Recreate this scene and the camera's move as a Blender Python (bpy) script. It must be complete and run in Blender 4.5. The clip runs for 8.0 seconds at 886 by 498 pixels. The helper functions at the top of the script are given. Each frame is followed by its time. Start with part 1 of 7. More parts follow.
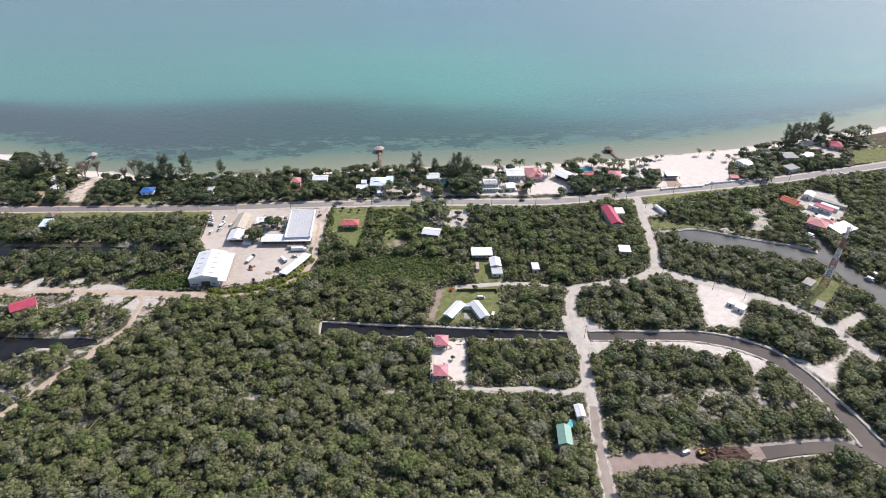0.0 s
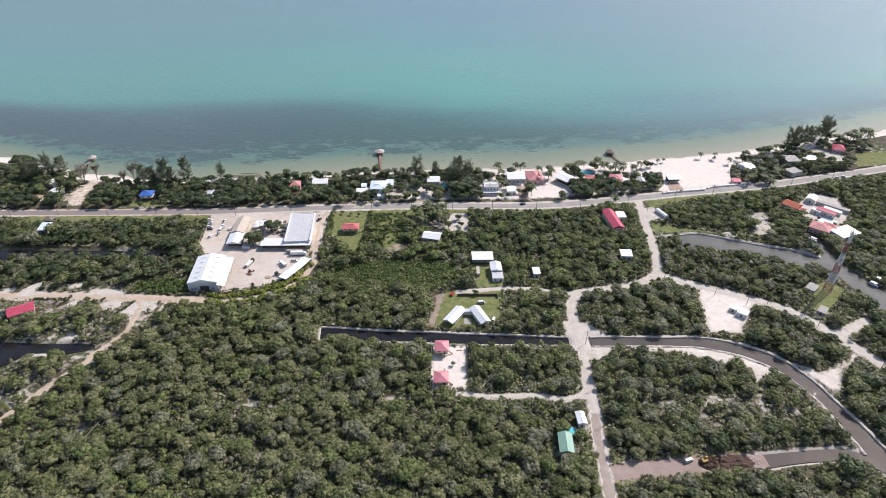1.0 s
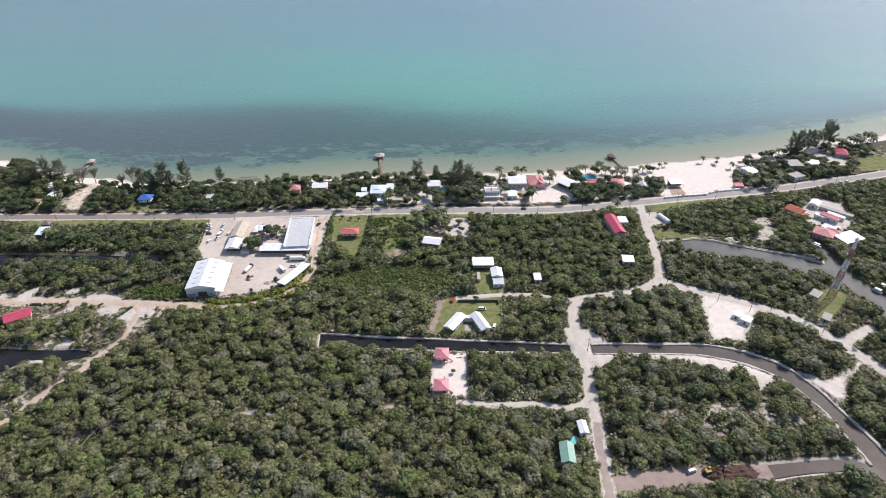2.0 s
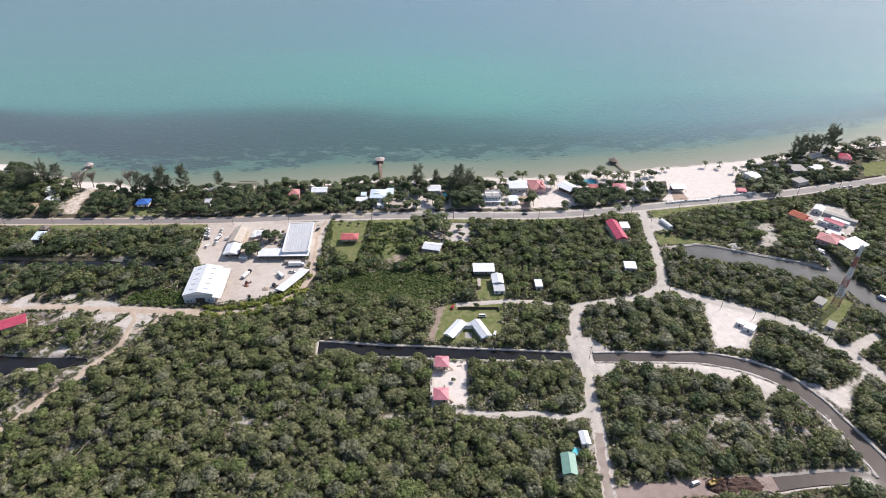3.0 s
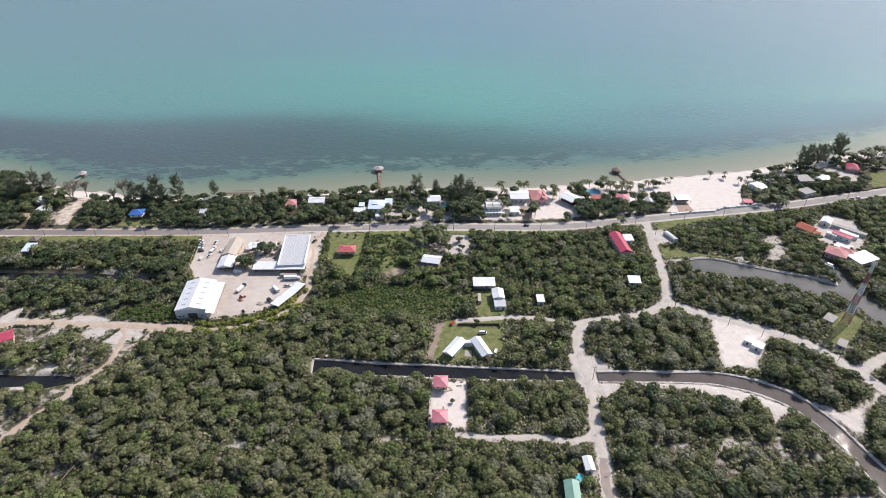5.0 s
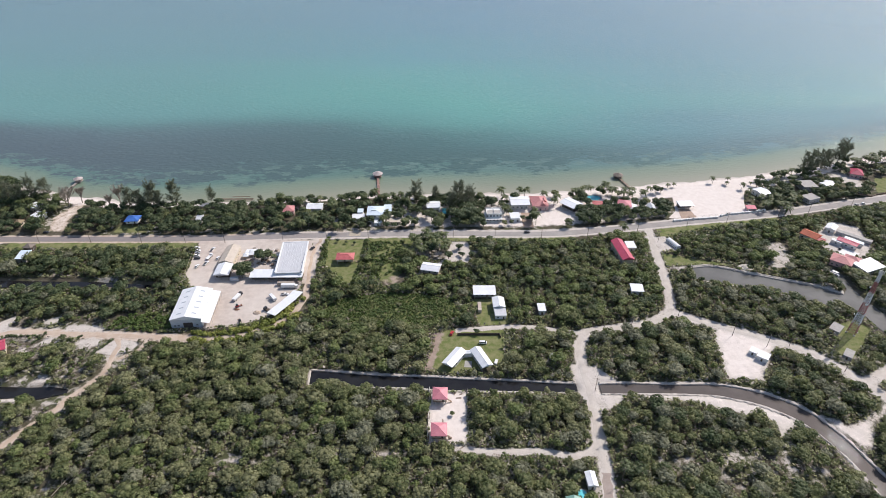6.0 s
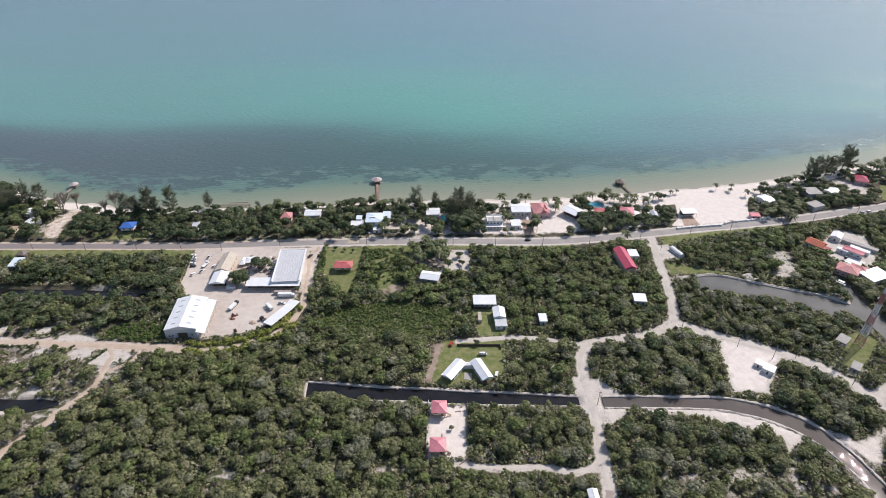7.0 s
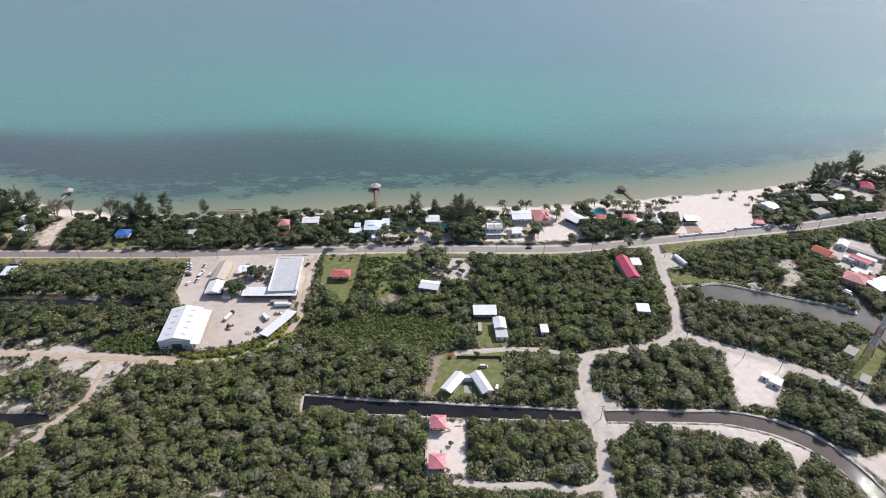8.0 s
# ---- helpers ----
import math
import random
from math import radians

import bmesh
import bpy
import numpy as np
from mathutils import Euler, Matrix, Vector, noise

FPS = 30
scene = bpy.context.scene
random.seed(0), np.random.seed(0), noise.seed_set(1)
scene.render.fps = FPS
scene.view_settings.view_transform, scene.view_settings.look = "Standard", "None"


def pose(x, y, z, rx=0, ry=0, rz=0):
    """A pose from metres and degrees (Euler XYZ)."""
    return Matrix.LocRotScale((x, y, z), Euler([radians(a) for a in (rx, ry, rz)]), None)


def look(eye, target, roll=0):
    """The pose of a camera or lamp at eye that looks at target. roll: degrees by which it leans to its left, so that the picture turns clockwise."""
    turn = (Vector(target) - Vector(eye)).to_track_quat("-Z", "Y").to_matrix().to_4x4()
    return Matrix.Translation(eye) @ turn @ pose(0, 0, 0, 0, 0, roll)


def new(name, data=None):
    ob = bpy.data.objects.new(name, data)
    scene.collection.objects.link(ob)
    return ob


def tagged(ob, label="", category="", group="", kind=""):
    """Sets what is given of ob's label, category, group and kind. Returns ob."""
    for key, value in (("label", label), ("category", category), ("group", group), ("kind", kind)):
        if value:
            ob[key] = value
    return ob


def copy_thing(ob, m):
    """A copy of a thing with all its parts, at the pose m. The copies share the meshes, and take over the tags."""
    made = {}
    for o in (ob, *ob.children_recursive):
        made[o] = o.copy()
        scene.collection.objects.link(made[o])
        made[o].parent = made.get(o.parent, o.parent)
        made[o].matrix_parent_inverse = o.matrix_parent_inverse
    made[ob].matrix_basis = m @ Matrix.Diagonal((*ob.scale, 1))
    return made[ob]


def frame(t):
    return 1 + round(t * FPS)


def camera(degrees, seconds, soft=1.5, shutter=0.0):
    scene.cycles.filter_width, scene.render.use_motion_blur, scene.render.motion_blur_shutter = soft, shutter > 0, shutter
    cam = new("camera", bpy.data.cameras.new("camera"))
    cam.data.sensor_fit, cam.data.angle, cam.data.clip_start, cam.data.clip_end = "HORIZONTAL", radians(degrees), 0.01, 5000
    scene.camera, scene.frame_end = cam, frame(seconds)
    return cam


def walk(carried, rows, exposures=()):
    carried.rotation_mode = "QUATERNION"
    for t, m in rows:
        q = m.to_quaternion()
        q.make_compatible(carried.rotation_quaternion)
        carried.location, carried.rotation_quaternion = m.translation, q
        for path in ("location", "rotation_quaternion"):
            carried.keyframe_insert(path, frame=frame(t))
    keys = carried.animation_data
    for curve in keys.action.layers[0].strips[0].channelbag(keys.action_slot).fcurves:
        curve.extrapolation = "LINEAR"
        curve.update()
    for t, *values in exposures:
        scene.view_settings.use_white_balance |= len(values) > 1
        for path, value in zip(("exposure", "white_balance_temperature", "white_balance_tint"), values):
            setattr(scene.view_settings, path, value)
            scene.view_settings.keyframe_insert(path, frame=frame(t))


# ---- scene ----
cam = camera(73.0, 8.0, soft=0.8)
PATH = [
    (0, (-0.245, -266.462, 260.593), (-0.236, -264.811, 259.464), 0.1),
    (0.5, (-0.158, -264.765, 260.828), (-0.15, -263.113, 259.701), 0.1),
    (1, (-0.061, -262.818, 261.04), (-0.054, -261.165, 259.914), 0.1),
    (1.5, (0.047, -260.631, 261.229), (0.053, -258.977, 260.105), 0.1),
    (3, (0.435, -252.713, 261.658), (0.438, -251.054, 260.54), 0.2),
    (3.5, (0.585, -249.648, 261.755), (0.588, -247.989, 260.639), 0.2),
    (4, (0.747, -246.386, 261.83), (0.749, -244.725, 260.716), 0.2),
    (4.5, (0.919, -242.933, 261.881), (0.921, -241.27, 260.769), 0.3),
    (6, (1.499, -231.519, 261.897), (1.5, -229.852, 260.793), 0.3),
    (6.5, (1.714, -227.391, 261.857), (1.714, -225.721, 260.755), 0.4),
    (7, (1.939, -223.114, 261.793), (1.939, -221.443, 260.695), 0.4),
    (7.5, (2.176, -218.698, 261.707), (2.175, -217.025, 260.612), 0.4),
    (8, (2.423, -214.151, 261.597), (2.422, -212.476, 260.505), 0.4),
]
walk(cam, [(t, look(eye, target, roll)) for t, eye, target, roll in PATH], [(0, 0.26, 6500, 14), (3, 0.23, 6500, 14), (5, 0.18, 6500, 14), (8, 0.10, 6500, 14)])

# ---- daylight ----
SUN_AZ, SUN_EL = 49.5, 44.0          # degrees clockwise from +y, degrees above the horizon
world = bpy.data.worlds.new("tropical_sky")
scene.world = world
world.use_nodes = True
wt = world.node_tree
sky = wt.nodes.new("ShaderNodeTexSky")
sky.sky_type = "NISHITA"
sky.sun_disc = False
sky.sun_elevation, sky.sun_rotation = radians(SUN_EL), radians(SUN_AZ)
sky.altitude, sky.air_density, sky.dust_density, sky.ozone_density = 0.0, 1.0, 1.2, 1.0
wt.nodes["Background"].inputs["Strength"].default_value = 0.125
wt.links.new(sky.outputs["Color"], wt.nodes["Background"].inputs["Color"])
sun_data = bpy.data.lights.new("sun", "SUN")
sun_data.energy, sun_data.angle, sun_data.color = 4.0, radians(0.55), (1.0, 0.955, 0.885)
sun = new("sun", sun_data)
sa, se = radians(SUN_AZ), radians(SUN_EL)
SUN_DIR = Vector((math.sin(sa) * math.cos(se), math.cos(sa) * math.cos(se), math.sin(se)))
sun.matrix_world = look(SUN_DIR * 600, (0, 0, 0))


# ---- material makers ----
def nodes_of(name):
    m = bpy.data.materials.new(name)
    m.use_nodes = True
    nt = m.node_tree
    return m, nt, nt.nodes["Principled BSDF"]


def noise_tex(nt, where, scale, detail=4.0, rough=0.55):
    n = nt.nodes.new("ShaderNodeTexNoise")
    n.inputs["Scale"].default_value, n.inputs["Detail"].default_value, n.inputs["Roughness"].default_value = scale, detail, rough
    nt.links.new(where, n.inputs["Vector"])
    return n.outputs["Fac"]


def math_node(nt, op, a, b=0.5, clamp=False):
    n = nt.nodes.new("ShaderNodeMath")
    n.operation, n.use_clamp = op, clamp
    for i, v in enumerate((a, b)):
        if isinstance(v, (int, float)):
            n.inputs[i].default_value = v
        else:
            nt.links.new(v, n.inputs[i])
    return n.outputs[0]


def remap(nt, v, a, b, lo=0.0, hi=1.0):
    n = nt.nodes.new("ShaderNodeMapRange")
    n.interpolation_type = "SMOOTHSTEP"
    nt.links.new(v, n.inputs["Value"])
    n.inputs["From Min"].default_value, n.inputs["From Max"].default_value = a, b
    n.inputs["To Min"].default_value, n.inputs["To Max"].default_value = lo, hi
    return n.outputs["Result"]


def mix_col(nt, fac, a, b, blend="MIX"):
    n = nt.nodes.new("ShaderNodeMix")
    n.data_type, n.blend_type = "RGBA", blend
    for k, v in ((0, fac), (6, a), (7, b)):
        if isinstance(v, (int, float)):
            n.inputs[k].default_value = v
        elif isinstance(v, tuple):
            n.inputs[k].default_value = (*v, 1)
        else:
            nt.links.new(v, n.inputs[k])
    return n.outputs[2]


def bump_to(nt, bsdf, height, strength, dist=0.05):
    b = nt.nodes.new("ShaderNodeBump")
    b.inputs["Strength"].default_value, b.inputs["Distance"].default_value = strength, dist
    nt.links.new(height, b.inputs["Height"])
    nt.links.new(b.outputs["Normal"], bsdf.inputs["Normal"])


def place(nt, kind="Position"):
    if kind == "Position":
        return nt.nodes.new("ShaderNodeNewGeometry").outputs["Position"]
    return nt.nodes.new("ShaderNodeTexCoord").outputs[kind]


def surface(name, a, b, big=0.3, fine=4.0, rough=0.8, metal=0.0, bump=0.3, stain=None, spec=0.4, ribs=0.0, ribaxis=0, each=0.0):
    """A two-scale surface: colour a to b by a large noise, broken up by a fine one, stains of their own shape, relief, and ribs of that spacing."""
    m, nt, p = nodes_of(name)
    pos = place(nt)
    large = noise_tex(nt, pos, big, 5)
    small = noise_tex(nt, pos, fine, 4, 0.65)
    f = math_node(nt, "ADD", math_node(nt, "MULTIPLY", large, 0.65), math_node(nt, "MULTIPLY", small, 0.35))
    col = mix_col(nt, remap(nt, f, 0.32, 0.68), a, b)
    if stain:
        spots = remap(nt, noise_tex(nt, pos, big * 2.3, 6, 0.7), 0.56, 0.74)
        col = mix_col(nt, math_node(nt, "MULTIPLY", spots, stain[3]), col, stain[:3])
    if each:
        info = nt.nodes.new("ShaderNodeObjectInfo")
        col = mix_col(nt, 1.0, col, (1, 1, 1), "MULTIPLY")
        hs = nt.nodes.new("ShaderNodeHueSaturation")
        nt.links.new(col, hs.inputs["Color"])
        nt.links.new(remap(nt, info.outputs["Random"], 0, 1, 1 - each, 1 + each), hs.inputs["Value"])
        col = hs.outputs["Color"]
    nt.links.new(col, p.inputs["Base Color"])
    nt.links.new(remap(nt, small, 0.3, 0.7, max(0.05, rough - 0.1), min(1, rough + 0.1)), p.inputs["Roughness"])
    p.inputs["Metallic"].default_value = metal
    p.inputs["Specular IOR Level"].default_value = spec
    height = small
    if ribs:
        obj = place(nt, "Object")
        sep = nt.nodes.new("ShaderNodeSeparateXYZ")
        nt.links.new(obj, sep.inputs[0])
        wave = math_node(nt, "SINE", math_node(nt, "MULTIPLY", sep.outputs[ribaxis], 2 * math.pi / ribs))
        height = math_node(nt, "ADD", math_node(nt, "MULTIPLY", wave, 0.5), math_node(nt, "MULTIPLY", small, 0.3))
    bump_to(nt, p, height, bump)
    return m


def leafy(name, dark, mid, light, patch=0.09, translucent=0.25, rough=0.55):
    """Foliage: hue drifts over several metres, and each spray has a tone of its own."""
    m, nt, p = nodes_of(name)
    geo = nt.nodes.new("ShaderNodeNewGeometry")
    drift = noise_tex(nt, geo.outputs["Position"], patch, 3, 0.6)
    own = geo.outputs["Random Per Island"]
    f = math_node(nt, "ADD", math_node(nt, "MULTIPLY", drift, 0.82), math_node(nt, "MULTIPLY", own, 0.22))
    ramp = nt.nodes.new("ShaderNodeValToRGB")
    e = ramp.color_ramp.elements
    e[0].position, e[0].color = 0.37, (*dark, 1)
    e[1].position, e[1].color = 0.70, (*light, 1)
    k = e.new(0.52)
    k.color = (*mid, 1)
    nt.links.new(f, ramp.inputs["Fac"])
    nt.links.new(ramp.outputs["Color"], p.inputs["Base Color"])
    p.inputs["Roughness"].default_value = rough
    p.inputs["Specular IOR Level"].default_value = 0.35
    tr = nt.nodes.new("ShaderNodeBsdfTranslucent")
    nt.links.new(ramp.outputs["Color"], tr.inputs["Color"])
    mx = nt.nodes.new("ShaderNodeMixShader")
    mx.inputs[0].default_value = translucent
    out = nt.nodes["Material Output"]
    nt.links.new(p.outputs[0], mx.inputs[1])
    nt.links.new(tr.outputs[0], mx.inputs[2])
    nt.links.new(mx.outputs[0], out.inputs["Surface"])
    return m


WHITE_ROOF = surface("white_metal_roof", (0.78, 0.79, 0.80), (0.68, 0.69, 0.70), 0.25, 2.0, 0.45, 0.0, 0.25, (0.45, 0.42, 0.38, 0.35), ribs=0.6)
GREY_ROOF = surface("grey_metal_roof", (0.56, 0.565, 0.58), (0.50, 0.505, 0.52), 0.2, 2.0, 0.5, 0.0, 0.4, (0.28, 0.27, 0.26, 0.4), ribs=0.9)
PINK_ROOF = surface("faded_pink_metal_roof", (0.62, 0.235, 0.27), (0.54, 0.19, 0.225), 0.4, 2.5, 0.5, 0.0, 0.3, (0.66, 0.38, 0.39, 0.45), ribs=0.5)
SALMON_ROOF = surface("salmon_tile_roof", (0.56, 0.25, 0.24), (0.48, 0.20, 0.195), 0.5, 3.0, 0.65, 0.0, 0.4, (0.64, 0.40, 0.38, 0.5), ribs=0.4)
RED_ROOF = surface("red_metal_roof", (0.54, 0.15, 0.145), (0.46, 0.11, 0.11), 0.4, 2.5, 0.5, 0.0, 0.3, (0.45, 0.20, 0.18, 0.4), ribs=0.5)
CRIMSON_ROOF = surface("crimson_metal_roof", (0.52, 0.085, 0.135), (0.44, 0.065, 0.11), 0.4, 2.5, 0.45, 0.0, 0.3, ribs=0.5)
ORANGE_ROOF = surface("orange_clay_roof", (0.50, 0.14, 0.07), (0.38, 0.10, 0.06), 0.5, 3.0, 0.75, 0.0, 0.5, (0.22, 0.09, 0.06, 0.5), ribs=0.4)
BLUE_ROOF = surface("blue_metal_roof", (0.06, 0.17, 0.50), (0.05, 0.13, 0.40), 0.5, 2.5, 0.4, 0.0, 0.3, ribs=0.5)
PALEBLUE_ROOF = surface("pale_blue_roof", (0.66, 0.74, 0.80), (0.58, 0.67, 0.75), 0.3, 2.5, 0.5, 0.0, 0.3, (0.42, 0.47, 0.52, 0.5), ribs=0.6)
GREEN_ROOF = surface("green_metal_roof", (0.25, 0.41, 0.33), (0.20, 0.35, 0.28), 0.4, 2.5, 0.45, 0.0, 0.3, (0.30, 0.42, 0.34, 0.5), ribs=0.5)
BEIGE_ROOF = surface("beige_roof", (0.55, 0.48, 0.40), (0.46, 0.39, 0.32), 0.3, 2.5, 0.7, 0.0, 0.3, (0.34, 0.28, 0.22, 0.5), ribs=0.6)
THATCH = surface("grey_thatch", (0.26, 0.22, 0.18), (0.17, 0.14, 0.12), 0.8, 8.0, 0.95, 0.0, 0.9, (0.36, 0.31, 0.27, 0.5))
TAN_THATCH = surface("tan_thatch", (0.36, 0.28, 0.18), (0.25, 0.19, 0.12), 0.8, 8.0, 0.95, 0.0, 0.9)
CONCRETE = surface("weathered_concrete", (0.42, 0.40, 0.37), (0.31, 0.29, 0.27), 0.35, 4.0, 0.85, 0.0, 0.4, (0.20, 0.19, 0.17, 0.5))
WHITE_WALL = surface("white_painted_wall", (0.76, 0.75, 0.72), (0.66, 0.65, 0.62), 0.5, 4.0, 0.75, 0.0, 0.2, (0.48, 0.45, 0.40, 0.35))
CREAM_WALL = surface("cream_wall", (0.64, 0.55, 0.42), (0.55, 0.47, 0.36), 0.5, 4.0, 0.8, 0.0, 0.2)
PINK_WALL = surface("pink_wall", (0.62, 0.42, 0.40), (0.54, 0.35, 0.34), 0.5, 4.0, 0.8, 0.0, 0.2)
GREY_WALL = surface("grey_wall", (0.40, 0.40, 0.40), (0.32, 0.32, 0.32), 0.5, 4.0, 0.8, 0.0, 0.2, (0.22, 0.21, 0.2, 0.4))
DARK_WALL = surface("dark_timber_wall", (0.12, 0.09, 0.07), (0.08, 0.06, 0.05), 0.6, 5.0, 0.85, 0.0, 0.3)
METAL_WALL = surface("pale_sheet_metal_wall", (0.60, 0.62, 0.64), (0.52, 0.54, 0.56), 0.4, 3.0, 0.5, 0.0, 0.3, ribs=0.5)
TIMBER = surface("weathered_timber", (0.30, 0.22, 0.16), (0.21, 0.15, 0.11), 0.8, 8.0, 0.85, 0.0, 0.5, each=0.25)
PALE_TIMBER = surface("bleached_timber", (0.44, 0.38, 0.32), (0.33, 0.28, 0.24), 0.8, 8.0, 0.85, 0.0, 0.5, each=0.2)
REDWOOD = surface("reddish_dock_board", (0.34, 0.21, 0.17), (0.25, 0.15, 0.12), 0.8, 8.0, 0.85, 0.0, 0.4, each=0.25)
POLE_WOOD = surface("pole_wood", (0.20, 0.16, 0.13), (0.14, 0.11, 0.09), 0.8, 8.0, 0.9, 0.0, 0.4)
BARK = surface("bark", (0.22, 0.18, 0.14), (0.14, 0.11, 0.09), 1.5, 9.0, 0.95, 0.0, 0.8)
PALM_BARK = surface("palm_bark", (0.33, 0.29, 0.24), (0.24, 0.20, 0.16), 1.5, 9.0, 0.9, 0.0, 0.8)
ASPHALT = surface("sun_bleached_asphalt", (0.345, 0.318, 0.298), (0.275, 0.252, 0.235), 0.10, 1.6, 0.9, 0.0, 0.3, (0.46, 0.42, 0.375, 0.55))
# the western stretch is older and darker
ant = ASPHALT.node_tree
asep = ant.nodes.new("ShaderNodeSeparateXYZ")
ant.links.new(place(ant), asep.inputs[0])
abase = ant.nodes["Principled BSDF"].inputs["Base Color"]
ant.links.new(mix_col(ant, remap(ant, asep.outputs[0], -320, 40, 0.75, 0.0), abase.links[0].from_socket, (0.195, 0.168, 0.162)), abase)
PATCHED = surface("pale_speed_hump", (0.46, 0.40, 0.30), (0.38, 0.33, 0.26), 0.5, 3.0, 0.9, 0.0, 0.3)
MARL = surface("pale_marl_track", (0.56, 0.51, 0.455), (0.46, 0.41, 0.36), 0.16, 1.4, 0.95, 0.0, 0.5, (0.38, 0.32, 0.265, 0.55))
PINKDIRT = surface("pinkish_dirt_track", (0.40, 0.335, 0.295), (0.31, 0.25, 0.215), 0.16, 1.4, 0.95, 0.0, 0.5, (0.52, 0.46, 0.41, 0.5))
REDDIRT = surface("orange_dirt_track", (0.52, 0.425, 0.34), (0.43, 0.325, 0.245), 0.16, 1.4, 0.95, 0.0, 0.5, (0.58, 0.50, 0.42, 0.6))
BROWNDIRT = surface("brown_dirt_track", (0.36, 0.28, 0.245), (0.27, 0.205, 0.178), 0.16, 1.4, 0.95, 0.0, 0.5, (0.42, 0.36, 0.31, 0.6))
PEAT = surface("dark_dug_soil", (0.115, 0.068, 0.052), (0.062, 0.038, 0.030), 0.6, 2.2, 0.95, 0.0, 1.0, (0.17, 0.11, 0.085, 0.4))
PAVER = surface("tan_pavers", (0.42, 0.31, 0.24), (0.34, 0.25, 0.19), 0.3, 3.0, 0.9, 0.0, 0.3)
STONE = surface("pale_limestone", (0.55, 0.51, 0.45), (0.40, 0.36, 0.31), 0.6, 4.0, 0.9, 0.0, 0.6, each=0.2)
TYRE = surface("tyre_rubber", (0.025, 0.025, 0.025), (0.018, 0.018, 0.018), 2, 9, 0.85, 0.0, 0.1)
STEEL = surface("galvanised_steel", (0.45, 0.46, 0.47), (0.36, 0.37, 0.38), 0.6, 5, 0.5, 0.6, 0.1)
MAST_RED = surface("mast_red_paint", (0.42, 0.15, 0.13), (0.34, 0.16, 0.14), 0.5, 5, 0.6, 0.0, 0.1, (0.5, 0.3, 0.25, 0.4))
MAST_WHITE = surface("mast_white_paint", (0.74, 0.73, 0.71), (0.62, 0.61, 0.6), 0.5, 5, 0.6, 0.0, 0.1)
YELLOW = surface("machine_yellow", (0.40, 0.26, 0.06), (0.34, 0.22, 0.06), 0.8, 5, 0.6, 0.0, 0.1, (0.22, 0.15, 0.1, 0.6))
RUST = surface("rusty_steel", (0.28, 0.14, 0.08), (0.20, 0.10, 0.06), 0.8, 5, 0.85, 0.3, 0.4)
RED_PAINT = surface("red_vehicle_paint", (0.42, 0.03, 0.03), (0.36, 0.03, 0.03), 0.6, 4, 0.3, 0.0, 0.05)
WHITE_PAINT = surface("white_vehicle_paint", (0.78, 0.78, 0.77), (0.70, 0.70, 0.69), 0.6, 4, 0.3, 0.0, 0.05)
DARK_PAINT = surface("dark_vehicle_paint", (0.045, 0.047, 0.05), (0.03, 0.03, 0.035), 0.6, 4, 0.3, 0.0, 0.05)
SILVER_PAINT = surface("silver_vehicle_paint", (0.46, 0.47, 0.48), (0.40, 0.41, 0.42), 0.6, 4, 0.3, 0.4, 0.05)
BLUE_PAINT = surface("blue_vehicle_paint", (0.05, 0.13, 0.32), (0.04, 0.10, 0.27), 0.6, 4, 0.3, 0.0, 0.05)
SKYLIGHT = surface("cloudy_skylight_sheet", (0.42, 0.46, 0.50), (0.36, 0.40, 0.44), 0.8, 4, 0.3, 0.0, 0.05)


def glass_mat():
    m, nt, p = nodes_of("dark_window_glass")
    n = noise_tex(nt, place(nt), 0.7, 2)
    nt.links.new(mix_col(nt, n, (0.02, 0.03, 0.035), (0.05, 0.06, 0.065)), p.inputs["Base Color"])
    p.inputs["Roughness"].default_value = 0.08
    p.inputs["Specular IOR Level"].default_value = 0.8
    return m


GLASS = glass_mat()
FOREST_LEAF = leafy("woodland_leaves", (0.103, 0.130, 0.051), (0.185, 0.210, 0.086), (0.341, 0.342, 0.163), 0.16, 0.42)
OLIVE_LEAF = leafy("olive_leaves", (0.152, 0.164, 0.080), (0.260, 0.265, 0.132), (0.409, 0.404, 0.216), 0.16, 0.42)
GREY_LEAF = leafy("grey_green_leaves", (0.132, 0.140, 0.087), (0.225, 0.231, 0.144), (0.366, 0.361, 0.241), 0.16, 0.36)
FRESH_LEAF = leafy("fresh_green_leaves", (0.106, 0.147, 0.049), (0.186, 0.227, 0.078), (0.302, 0.335, 0.134), 0.16, 0.35)
DRY_BRUSH = leafy("dry_twigs", (0.16, 0.13, 0.10), (0.27, 0.225, 0.18), (0.42, 0.37, 0.31), 0.2, 0.1)
COAST_LEAF = leafy("seaside_leaves", (0.048, 0.074, 0.034), (0.088, 0.118, 0.052), (0.17, 0.19, 0.088))
SCRUB_LEAF = leafy("scrub_leaves", (0.069, 0.114, 0.026), (0.106, 0.152, 0.038), (0.160, 0.188, 0.060))
HEDGE_LEAF = leafy("yellow_green_leaves", (0.150, 0.190, 0.042), (0.260, 0.285, 0.066), (0.42, 0.41, 0.12))
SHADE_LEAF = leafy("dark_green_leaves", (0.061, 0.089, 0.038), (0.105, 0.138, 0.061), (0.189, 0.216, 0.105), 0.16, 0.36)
PALM_LEAF = leafy("palm_leaves", (0.048, 0.072, 0.022), (0.092, 0.118, 0.040), (0.18, 0.19, 0.075), 0.15)
NEEDLE_LEAF = leafy("needle_foliage", (0.105, 0.122, 0.074), (0.165, 0.182, 0.115), (0.255, 0.27, 0.18))


